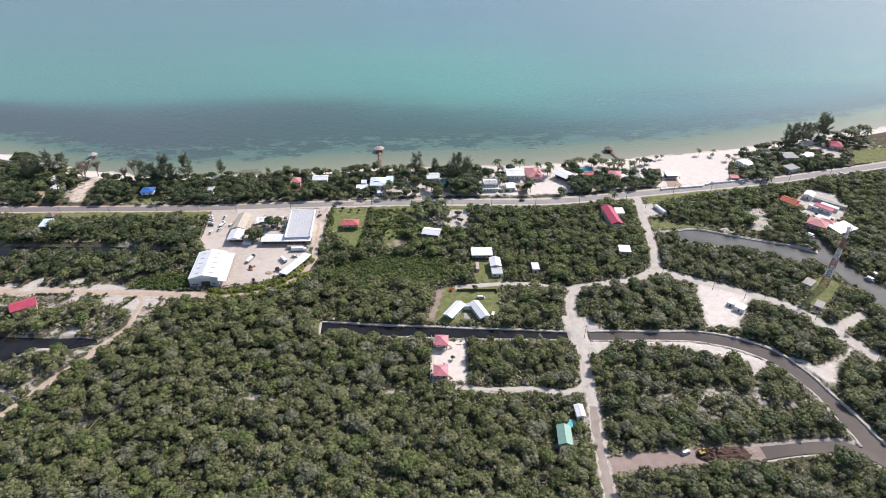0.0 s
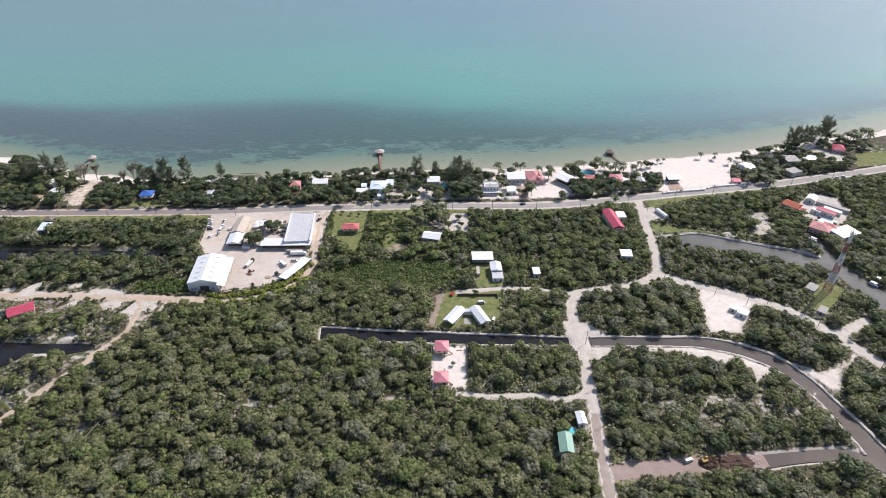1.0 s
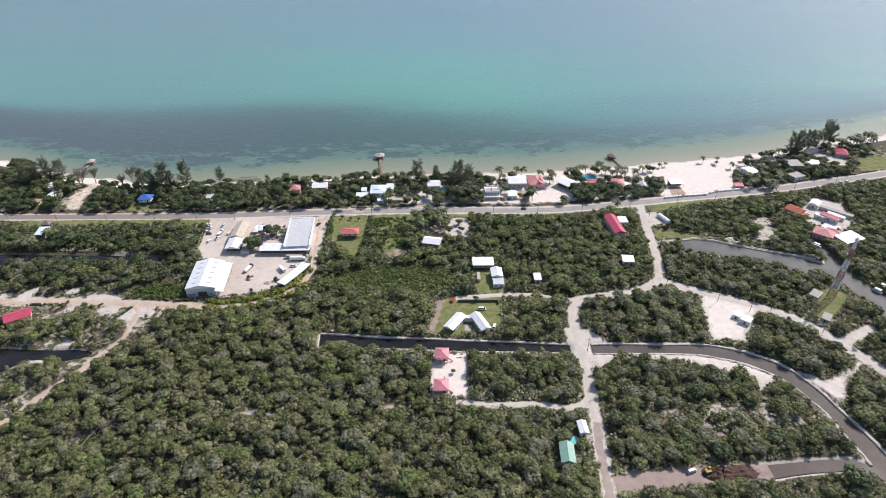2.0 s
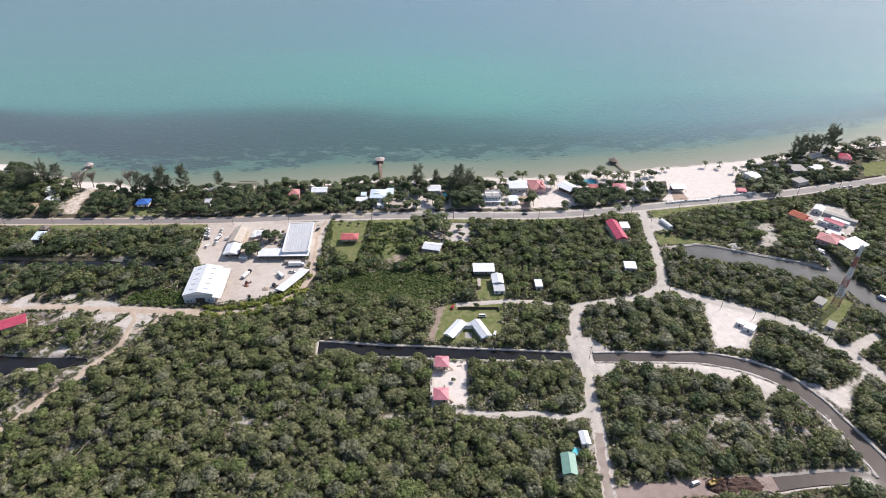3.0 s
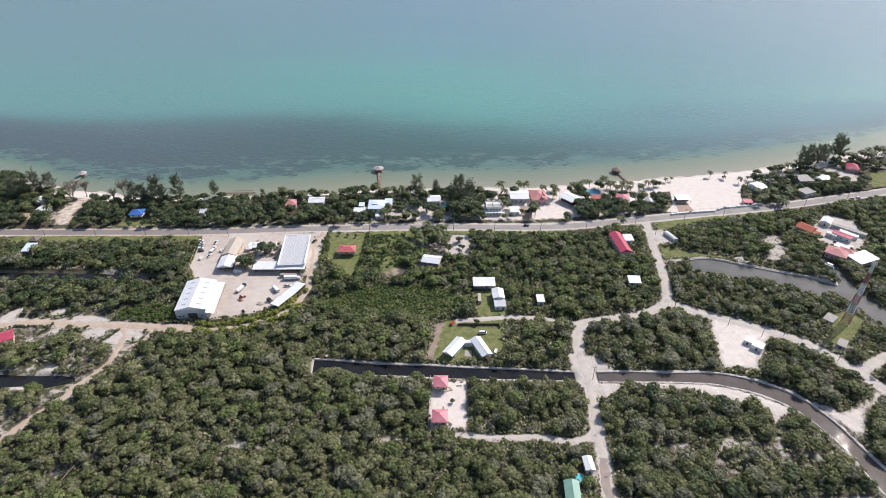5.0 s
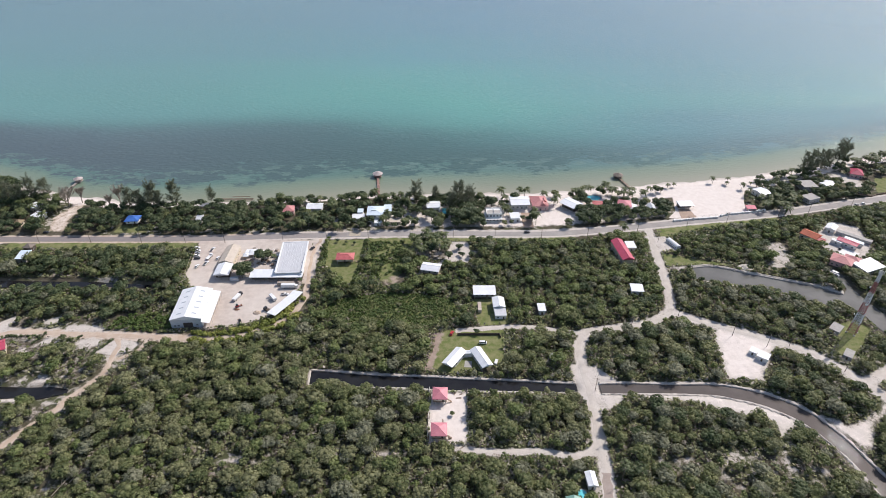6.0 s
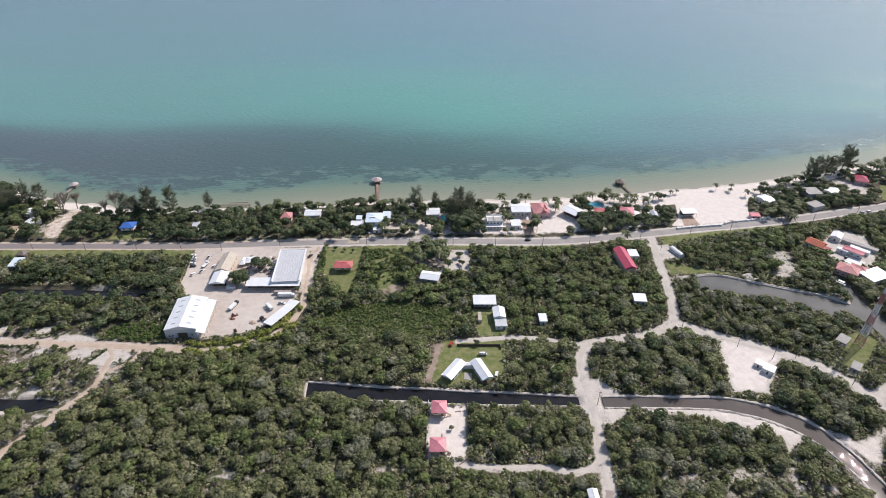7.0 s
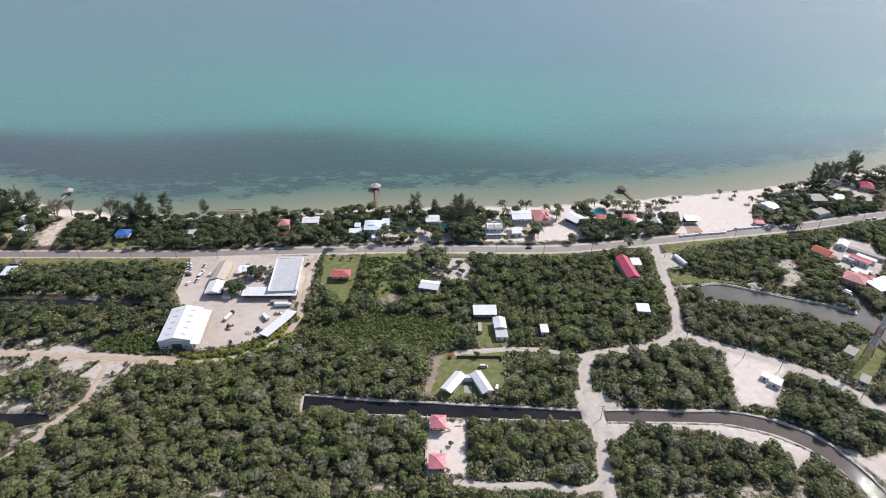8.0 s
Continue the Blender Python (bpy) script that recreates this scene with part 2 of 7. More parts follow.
# ---- plan: lines and areas in metres ----
SHORE = [(-4600, 700), (-900, 430), (-520, 312), (-401, 275), (-379, 263), (-357, 256), (-340, 250), (-312, 246), (-285, 238), (-220, 237), (-168, 239), (-110, 246), (-70, 252), (-30, 254), (51, 258),
         (92, 259), (134, 267), (177, 274), (201, 278), (237, 284), (287, 294), (320, 303), (366, 317), (415, 332), (463, 344), (560, 380), (900, 500), (4600, 900)]
MAIN_ROAD = [(-900, 150), (-600, 166), (-420, 174), (-348, 175), (-276, 176), (-200, 177), (-125, 182), (-40, 186), (10, 187), (78, 187), (112, 190), (148, 196), (200, 206), (293, 223), (350, 237), (400, 250), (480, 272), (620, 310), (900, 380)]
LANE = [(173, 192), (171, 172), (168, 150), (166, 128), (163, 105), (158, 88), (142, 76), (115, 70), (96, 66), (89, 54), (87, 34), (88, 12), (86, -15), (85, -41), (83.5, -55), (82.5, -70), (81.5, -90), (79, -150)]
LANE_EAST = [(160, 86), (172, 79), (188, 71), (219, 56), (235, 46), (246, 32), (252, 22), (259.5, 10), (267, -6), (280, -30), (300, -60)]
LANE_SPUR = [(253, 21), (260, 25), (266, 28), (280, 36)]
LANE_MID = [(93, 65), (80, 66), (68, 70), (45, 71), (12, 67)]
DRIVE = [(10, -27), (32, -29), (52, -28), (71, -31), (79, -29), (86, -22)]
DIG_ROAD = [(86, -79), (109, -76), (128, -74), (166, -72)]
DIRT_WEST = [(-420, 70), (-330, 66), (-305, 63.5), (-288, 61), (-274, 63.5), (-246, 62.2), (-226, 61), (-206, 60.3), (-186, 59), (-160, 58)]
DIRT_SW = [(-208, 58), (-204, 52), (-203.8, 45.4), (-202.7, 37.5), (-201.7, 25), (-205.2, 19.2), (-209.1, 12.1), (-213.2, 6.2), (-215, -1.4), (-219.8, -7.9), (-224.5, -16), (-231, -27.5), (-233.5, -35), (-238, -42), (-246, -53), (-275, -100)]
DIRT_SPUR = [(-186, 58.5), (-188.7, 49), (-193, 43), (-199, 39)]
DIRT_MID = [(-160, 58), (-140, 59), (-124, 63), (-108, 73), (-99, 86), (-95, 102), (-97, 121), (-100, 155), (-97, 178)]
LOT_DRIVE = [(-97, 178), (-99, 160), (-98, 140), (-97, 122)]
CANAL_W = [(-78, 30), (-57, 28.5), (-24, 26), (8, 24.5), (40, 22.5), (72, 21), (81, 20.5), (81, 14), (40, 14), (8, 15), (-24, 16.5), (-56, 18), (-77, 18.5)]
CANAL_E = [(94.5, 20.5), (132, 20.4), (159, 20.4), (171, 18.8), (184, 15.2), (193, 11.7), (202.8, 5.7), (210.8, -2.9), (215.9, -13), (219.6, -21.8), (222.5, -31.4), (226, -42), (229, -53), (231, -64), (240, -90), (262, -140), (236, -140), (227, -84), (222, -77.6), (216.5, -73.7), (211.3, -70.3), (203.7, -71),
           (189, -72), (176.5, -73.6), (165.6, -75.6), (161.4, -75.6), (163, -67.9), (180, -66.2), (195.6, -64.5), (210.4, -64.2), (219.9, -68), (218.7, -60), (216.8, -52.8), (215.4, -41.4), (213.5, -31.4), (210, -23), (205.5, -13.5), (199, -6), (194, -1.9), (183, 4.8), (171, 9.2), (158, 12.2), (130, 12.7), (94.5, 13.2)]
CANAL_NE = [(191.9, 140.6), (203.8, 142.2), (216.2, 139), (227.8, 134), (239.5, 130), (254.8, 124.4), (269.8, 119), (283.4, 111.4), (288, 108), (294.8, 115.2), (294.4, 126), (290.7, 138.9), (297, 142.2), (300.9, 132.4), (299, 115), (300.5, 104), (303.5, 90), (309, 72), (336, 30), (325, 16), (297, 45), (294, 53), (292.5, 70), (290, 85), (285, 92), (267, 96.5), (254, 105), (237, 114), (210, 121), (188, 127)]
CANAL_SW = [(-420, 19), (-277, 17.3), (-258.7, 16.2), (-240.7, 15.7), (-226.8, 16.2), (-217, 14.4), (-216, 11.5), (-223.3, 9.2), (-231.5, 6.5), (-245, 8), (-255, 7), (-260, 0.5), (-265, -4), (-290, -16), (-420, -20)]
CANAL_NW = [(-420, 121), (-330, 120), (-250, 119), (-206, 115), (-206, 112), (-250, 113.5), (-322, 112), (-336, 101), (-420, 98)]
CANALS = [CANAL_W, CANAL_E, CANAL_NE, CANAL_SW, CANAL_NW]
LOT = [(-194, 176), (-189, 128), (-180, 112), (-166, 106), (-160, 66), (-138, 70), (-121, 77), (-103, 92), (-101, 114), (-103, 141), (-102, 176)]
LAWN_RED = [(-91, 176), (-60, 177), (-61, 141), (-64, 115), (-71, 119), (-88, 140)]
LAWN_V = [(-3, 64), (9, 69), (42, 68), (40, 36), (8, 28), (-9, 31), (-4, 50)]
PLOT_PINK = [(-5.5, 13), (16, 13), (15.5, -23), (-6, -24)]
YARD_SMALL = [(22, 100), (46, 100), (46, 74), (26, 72)]
CLEAR_SAND = [(182, 73), (196.6, 65.5), (218, 56), (209, 47), (202, 37), (193.5, 24), (172, 24.5), (175.3, 44), (178.7, 62)]
SAND_SE = [(211.2, -2), (223, -5.2), (224.5, -9), (237, -5), (249, 2), (259, 13), (262, 8), (250, -3), (239, -12), (231, -25), (225, -28), (220.7, -19.6), (217, -10.7)]
SAND_BANK = [(112.5, 12.8), (158, 12.2), (183.3, 4.8), (194, -1.9), (199, -7), (190, -15), (183.5, -20), (186, -10.7), (182, -6), (173, -3), (157.8, 1.8), (145.6, 6.3), (111.5, 9.2)]
BEACH_EAST = [(196, 214), (206, 226), (210, 245), (216, 274), (258, 284), (300, 300), (320, 303), (300, 284), (281, 262), (272, 240), (272, 224), (238, 214), (212, 212)]
BEACH_YARD = [(82, 206), (84, 222), (110, 222), (112, 210), (100, 202)]
BEACH_WEST = [(-325, 186), (-309, 186), (-314, 205), (-315, 226), (-311, 244), (-330, 246), (-328, 226), (-333, 210)]
SANDLOTS = [[(-209.6, 57.2), (-199.8, 56), (-191, 54.2), (-192, 46), (-200.5, 43.7), (-202, 38.6), (-209.5, 44), (-217, 42), (-213, 51)], [(-233, 50.5), (-231.6, 58), (-215, 56.5), (-219, 49), (-224, 48)], [(-255, 58), (-245, 58.5), (-245, 53), (-255.5, 51)], [(-266.6, 50), (-260, 49), (-256, 40), (-261, 40)], [(-246.8, 64), (-246.5, 69), (-243, 71.5), (-226, 70.3), (-215, 63.5)], [(-293, 57), (-296, 64), (-293, 73.5), (-286.6, 80), (-283, 79), (-284, 68.5), (-273, 66.6), (-284, 60)], [(-310, 71.7), (-299.7, 72.9), (-298, 68), (-307, 66)], [(-265.3, 71), (-260, 79), (-254, 79.5), (-254.5, 71)], [(-244, 17), (-240, 22.4), (-234.6, 25), (-230, 20.5), (-234.6, 16.5)], [(-260, 0.5), (-255, 7.2), (-245, 8), (-234, 6.7), (-241, 3.8), (-251, 2.4), (-256, -1)]]
SPARSE_SE = [(110, -28), (140, -26), (172, -24), (186, -20), (204, -32), (209, -52), (190, -50), (165, -46), (140, -52), (112, -44)]
COAST_YARDS = [(-62, 196), (-62, 215), (-30, 240), (40, 246), (195, 262), (195, 216), (150, 206), (80, 197), (0, 196)]
GARDEN = [(8, 175), (23, 175), (22, 144), (10, 146), (2, 141), (-6, 139), (3, 152), (6, 165)]
PALM_PATCH = [(-25, 176), (2, 179), (5, 160), (2, 145), (-14, 150), (-24, 158)]
DIRT_PATCH = [(-46, 126), (-36, 131), (-25, 129), (-28, 118), (-42, 114)]
ARCH_DRIVE = [(166, 184), (184, 184), (188, 164), (170, 162)]
CLEARED = [(262, 178), (279, 176), (272, 150), (264, 137), (246, 139), (257, 153)]
MEADOW = [(-58, 176), (6, 178), (4, 166), (-20, 168), (-26, 142), (-34, 118), (-50, 124), (-56, 150)]
PLAZA = [(80, 37), (95, 35), (105, 24), (106, 8), (94, -2), (84, 4), (80, 13)]
BARE = [(232, 141, 6), (178, 139, 6), (184, 140, 5), (23, 160, 6), (10, 157, 4.5), (20, 170, 4.5), (24, 151, 4), (-106, -34, 6), (-112, -35, 4), (-29, -30, 4), (155.7, -31, 4.5), (161.5, -32.6, 4.5), (116.2, -35.3, 4), (129.7, -32.5, 4), (123, -34, 3.5), (179.5, -33.4, 4.5), (180, -40, 3.5), (145, -43, 3.5), (190, -45, 3.5), (-94.4, -35.8, 4), (-85, -34, 3), (-180.4, -41, 2.2), (-183, -48, 2.2), (-186.4, -55.8, 2.5), (-146, -80, 3.5), (-190, -48, 3), (-194, -52, 3), (-208, -88, 4), (-52, -26, 3.5), (182, -28, 4), (196, -40, 4), (150, -50, 3.5), (-222, 3, 5), (-212, 15, 4), (-205, 14, 4), (-225, -3, 4), (-248, 20, 4), (-262, 20, 3.5), (-238, -25, 4), (-246, -34, 4)]
YARD_NE = [(306, 168), (312, 190), (334, 210), (352, 200), (345, 172), (334, 156), (320, 152)]
TOWER_LAWN = [(247, 47), (259, 60), (263, 74), (280, 80), (286, 71), (273, 57), (258, 43)]
GREEN_PATCH = [(-218, 67), (-196, 65), (-178, 64), (-178, 78), (-196, 84), (-214, 80)]
SCRUB = [(-85, 80), (-72, 99), (-45, 106), (-18, 106), (8, 100), (14, 84), (-5, 72), (-35, 70), (-60, 74)]
GRASS_VERGES = [[(172, 142), (174, 160), (196, 152), (230, 143), (190, 144)], [(-345, 160), (-345, 170), (-195, 172), (-195, 163)], [(-60, 174), (-60, 181), (110, 183), (110, 177)], [(180, 182), (180, 200), (290, 218), (290, 211), (205, 192)], [(-270, 186), (-242, 186), (-244, 200), (-268, 198)], [(405, 262), (420, 292), (470, 300), (470, 275)]]


def in_poly(px, py, poly):
    inside = np.zeros(px.shape, bool)
    for (x0, y0), (x1, y1) in zip(poly, poly[1:] + poly[:1]):
        if y0 != y1:
            inside ^= ((y0 > py) != (y1 > py)) & (px < (x1 - x0) * (py - y0) / (y1 - y0) + x0)
    return inside


def line_dist(px, py, line, closed=False):
    best = np.full(px.shape, 1e9)
    pts = line + line[:1] if closed else line
    for (x0, y0), (x1, y1) in zip(pts, pts[1:]):
        dx, dy = x1 - x0, y1 - y0
        u = np.clip(((px - x0) * dx + (py - y0) * dy) / (dx * dx + dy * dy), 0, 1)
        best = np.minimum(best, np.hypot(px - x0 - u * dx, py - y0 - u * dy))
    return best


def area_dist(px, py, poly):
    """Signed distance to an area's edge, negative inside."""
    d = line_dist(px, py, poly, True)
    return np.where(in_poly(px, py, poly), -d, d)


def smooth_line(line, step=4.0):
    """A rounded line through the points, at even steps."""
    p = [Vector(q) for q in line]
    out = []
    for i in range(len(p) - 1):
        a, b, c, d = p[max(0, i - 1)], p[i], p[i + 1], p[min(len(p) - 1, i + 2)]
        n = max(2, int((c - b).length / step))
        for k in range(n):
            u = k / n
            out.append(0.5 * (2 * b + (c - a) * u + (2 * a - 5 * b + 4 * c - d) * u * u + (3 * b - a - 3 * c + d) * u ** 3))
    out.append(p[-1])
    return [(q.x, q.y) for q in out]


SX, SY = np.array(SHORE, float).T


def shore_y(px):
    return np.interp(px, SX, SY)


def offshore(px, py):
    """Metres out to sea, negative on land."""
    d = py - shore_y(px)
    e = 3.0
    slope = (shore_y(px + e) - shore_y(px - e)) / (2 * e)
    return d / np.sqrt(1 + slope * slope)


SEA_LEVEL, CANAL_LEVEL = -0.5, -0.72


def land_z(px, py):
    off = offshore(px, py) + 1.6 * np.sin(px * 0.11) + 0.9 * np.sin(px * 0.37 + 1)
    z = np.clip(-0.5 - 0.055 * off, -7, 0.0)
    for c in CANALS:
        sd = area_dist(px, py, c)
        z = np.minimum(z, np.clip(-1.4 + 0.75 * sd, -2.6, 0))
    return z


def steps(a, b, inner, outer_to, grow=1.28):
    """Grid coordinates: even between a and b, ever wider beyond."""
    mid = list(np.arange(a, b + 0.01, inner))
    lo, hi, s = [], [], inner
    v, w = a, b
    while v > -outer_to or w < outer_to:
        s *= grow
        v, w = v - s, w + s
        lo.append(max(v, -outer_to)), hi.append(min(w, outer_to))
    return np.array(sorted(set(lo + mid + hi)))


def sheet(name, xs, ys, zs, material, floats=None):
    """One sheet of quads over a grid of x and y, with named values at its corners."""
    nx, ny = len(xs), len(ys)
    gx, gy = np.meshgrid(xs, ys)
    co = np.stack([gx.ravel(), gy.ravel(), zs.ravel()], 1)
    idx = np.arange(nx * ny).reshape(ny, nx)
    f = np.stack([idx[:-1, :-1], idx[:-1, 1:], idx[1:, 1:], idx[1:, :-1]], -1).reshape(-1, 4)
    me = bpy.data.meshes.new(name)
    fill_mesh(me, co, f)
    for k, v in (floats or {}).items():
        a = me.attributes.new(k, "FLOAT", "POINT")
        a.data.foreach_set("value", v.ravel().astype(np.float32))
    me.materials.append(material)
    me.polygons.foreach_set("use_smooth", np.ones(len(f), bool))
    ob = new(name, me)
    return ob


def fill_mesh(me, co, faces):
    k = faces.shape[1]
    me.vertices.add(len(co))
    me.vertices.foreach_set("co", np.ascontiguousarray(co, np.float32).ravel())
    me.loops.add(faces.size)
    me.loops.foreach_set("vertex_index", np.ascontiguousarray(faces, np.int32).ravel())
    me.polygons.add(len(faces))
    me.polygons.foreach_set("loop_start", np.arange(0, faces.size, k, dtype=np.int32))
    me.polygons.foreach_set("loop_total", np.full(len(faces), k, np.int32))
    me.update(calc_edges=True)


def attr(nt, name):
    a = nt.nodes.new("ShaderNodeAttribute")
    a.attribute_name = name
    return a.outputs["Fac"]


def ground_material():
    m, nt, p = nodes_of("coastal_ground")
    pos = place(nt)
    big, mid, fine = noise_tex(nt, pos, 0.035, 5), noise_tex(nt, pos, 0.22, 6, 0.65), noise_tex(nt, pos, 1.7, 5, 0.7)
    # bare soil coloured dark so that gaps between crowns read as shadow
    col = mix_col(nt, remap(nt, mid, 0.35, 0.65), (0.070, 0.062, 0.040), (0.130, 0.112, 0.082))
    col = mix_col(nt, remap(nt, big, 0.42, 0.6), col, (0.070, 0.076, 0.036))
    col = mix_col(nt, math_node(nt, "MULTIPLY", remap(nt, math_node(nt, "ADD", math_node(nt, "MULTIPLY", mid, 0.5), math_node(nt, "MULTIPLY", big, 0.5)), 0.535, 0.60), 0.8), col, (0.48, 0.43, 0.38))

    def layer(under, name, over, width=0.75):
        edge = math_node(nt, "ADD", math_node(nt, "MULTIPLY", math_node(nt, "SUBTRACT", mid, 0.5), width), math_node(nt, "MULTIPLY", math_node(nt, "SUBTRACT", fine, 0.5), width * 0.5))
        return mix_col(nt, remap(nt, math_node(nt, "ADD", attr(nt, name), edge), 0.35, 0.62), under, over)

    grass = mix_col(nt, remap(nt, mid, 0.35, 0.65), (0.120, 0.150, 0.046), (0.215, 0.208, 0.100))
    sand = mix_col(nt, remap(nt, mid, 0.3, 0.7), (0.61, 0.56, 0.51), (0.46, 0.41, 0.365))
    sand = mix_col(nt, remap(nt, fine, 0.3, 0.75), sand, (0.54, 0.49, 0.44))
    litter = remap(nt, math_node(nt, "ADD", math_node(nt, "MULTIPLY", noise_tex(nt, pos, 0.75, 6, 0.75), 0.6), math_node(nt, "MULTIPLY", noise_tex(nt, pos, 0.09, 4), 0.4)), 0.53, 0.60)
    sand = mix_col(nt, math_node(nt, "MULTIPLY", litter, 0.6), sand, (0.25, 0.215, 0.175))
    gravel = mix_col(nt, remap(nt, mid, 0.3, 0.7), (0.55, 0.475, 0.415), (0.44, 0.37, 0.32))
    gravel = mix_col(nt, remap(nt, big, 0.4, 0.6, 0, 0.5), gravel, (0.62, 0.56, 0.50))
    dirt = mix_col(nt, remap(nt, mid, 0.3, 0.7), (0.46, 0.36, 0.275), (0.54, 0.455, 0.38))
    brown = mix_col(nt, remap(nt, mid, 0.3, 0.7), (0.27, 0.20, 0.165), (0.36, 0.29, 0.24))
    beach = mix_col(nt, remap(nt, mid, 0.3, 0.7), (0.65, 0.575, 0.52), (0.73, 0.66, 0.605))
    for name, over, width in (("grass", grass, 0.8), ("brown", brown, 0.9), ("dirt", dirt, 0.9), ("sand", sand, 0.95), ("gravel", gravel, 0.4), ("beach", beach, 0.6)):
        col = layer(col, name, over, width)
    wet = attr(nt, "wet")
    col = mix_col(nt, math_node(nt, "MULTIPLY", wet, 0.45), col, (0.16, 0.14, 0.10))
    nt.links.new(col, p.inputs["Base Color"])
    p.inputs["Roughness"].default_value = 0.95
    p.inputs["Specular IOR Level"].default_value = 0.2
    bump_to(nt, p, math_node(nt, "ADD", mid, fine), 0.6, 0.25)
    return m


gxs, gys = steps(-440, 500, 2.4, 4700), steps(-150, 330, 2.4, 4700)
GX, GY = np.meshgrid(gxs, gys)
soft = lambda d, w: np.clip(0.5 - d / w, 0, 1)
track = lambda line, half, w=3.0: soft(line_dist(GX, GY, line) - half, w)
areas = lambda polys, w=3.0: np.max([soft(area_dist(GX, GY, q), w) for q in polys], 0)
OFF = offshore(GX, GY)
canal_d = np.min([area_dist(GX, GY, c) for c in (CANAL_W, CANAL_E)], 0)
sw_d = np.min([area_dist(GX, GY, c) for c in (CANAL_SW, CANAL_NW, CANAL_NE)], 0)
beach_wide = np.interp(GX, [-420, -300, -180, -40, 0, 120, 190, 300, 420], [12, 14, 4, 6, 16, 22, 28, 28, 12])
MASKS = {
    "beach": np.max([np.clip(0.5 + (OFF + beach_wide) / 6, 0, 1), areas([BEACH_EAST, BEACH_YARD]), areas([PLOT_PINK], 3) * 0.62, areas([CLEAR_SAND], 8) * 0.6, areas([SAND_SE, SAND_BANK], 6) * 0.48, areas([BEACH_WEST], 10) * 0.46, areas([COAST_YARDS], 8) * 0.62], 0),
    "grass": areas([LAWN_RED, LAWN_V, TOWER_LAWN, YARD_SMALL, SCRUB, MEADOW, *GRASS_VERGES], 4),
    "gravel": np.maximum(areas([LOT], 2.0), track(LOT_DRIVE, 4.5, 4)),
    "sand": np.max([areas([PLAZA, PLOT_PINK, CLEAR_SAND, ARCH_DRIVE, SAND_BANK, YARD_NE], 6), areas([GARDEN], 5) * 0.8, areas([PALM_PATCH], 8) * 0.46, areas([[(-21, 140), (-14, 140), (-13, 130), (-19, 128)]], 4) * 0.8, areas([[(374, 300), (398, 304), (406, 290), (400, 268), (388, 258), (384, 280)]], 8) * 0.66, areas(SANDLOTS, 5) * 0.82, areas([SPARSE_SE], 14) * 0.37, areas([CLEARED], 8) * 0.56, areas([[(-300, 84), (-190, 76), (-196, 30), (-215, 12), (-268, 14), (-300, 40)]], 16) * 0.40, areas([[(-275, 6), (-222, 6), (-216, -4), (-240, -48), (-290, -60)]], 12) * 0.42, areas([SAND_SE], 10) * 0.75, np.max([soft(np.hypot((GX - x) * 0.7, GY - y) - q * 0.75, q * 1.6) for x, y, q in BARE], 0) * 0.62, track(LANE, 3.6, 6), track(LANE_EAST, 4.2, 7), track(LANE_SPUR, 3.5, 7), track(DRIVE, 2.2, 4), track(LANE_MID, 2.0, 4), track(MAIN_ROAD, 6.0, 5) * np.clip((GX + 60) / 60, 0, 1), soft(canal_d - 1.6, 4.0) * 0.95, soft(sw_d - 0.6, 3.0) * 0.6, soft(area_dist(GX, GY, CANAL_NE) - 2.6, 4.0) * np.where((GX < 290) & (GY > 100), 0.9, 0.3), track(MAIN_ROAD, 7.5, 4) * 0.62 * (GX > -150) * (GX < 120)], 0),
    # on BEACH_WEST, brown-grey dirt that also paints in mottled tree shadow
    "dirt": np.max([areas([BEACH_WEST], 6) * 0.62, track(DIRT_WEST, 4.0, 7), track(DIRT_SW, 2.2, 6), track(DIRT_SPUR, 1.4, 4), track(DIRT_MID, 2.2, 4), track(MAIN_ROAD, 5.6, 4)], 0),
    "brown": np.max([track(DIG_ROAD, 6.0, 6), track(LANE[-6:], 2.2, 5) * 0.75, track(LANE[-4:], 4.5, 6),  areas([DIRT_PATCH], 8) * 0.5, areas([[(-11, 29), (-4, 29), (3, 66), (-5, 66)]], 5) * 0.75], 0),
    "wet": np.maximum(np.clip(1 + OFF / 4, 0, 1), soft(np.minimum(canal_d, sw_d), 1.5)),
}
ground = tagged(sheet("ground", gxs, gys, land_z(GX, GY), ground_material(), MASKS), "flat coastal land of soil darkened for woodland shade, pale marl sand and grass", "ground", kind="structure")


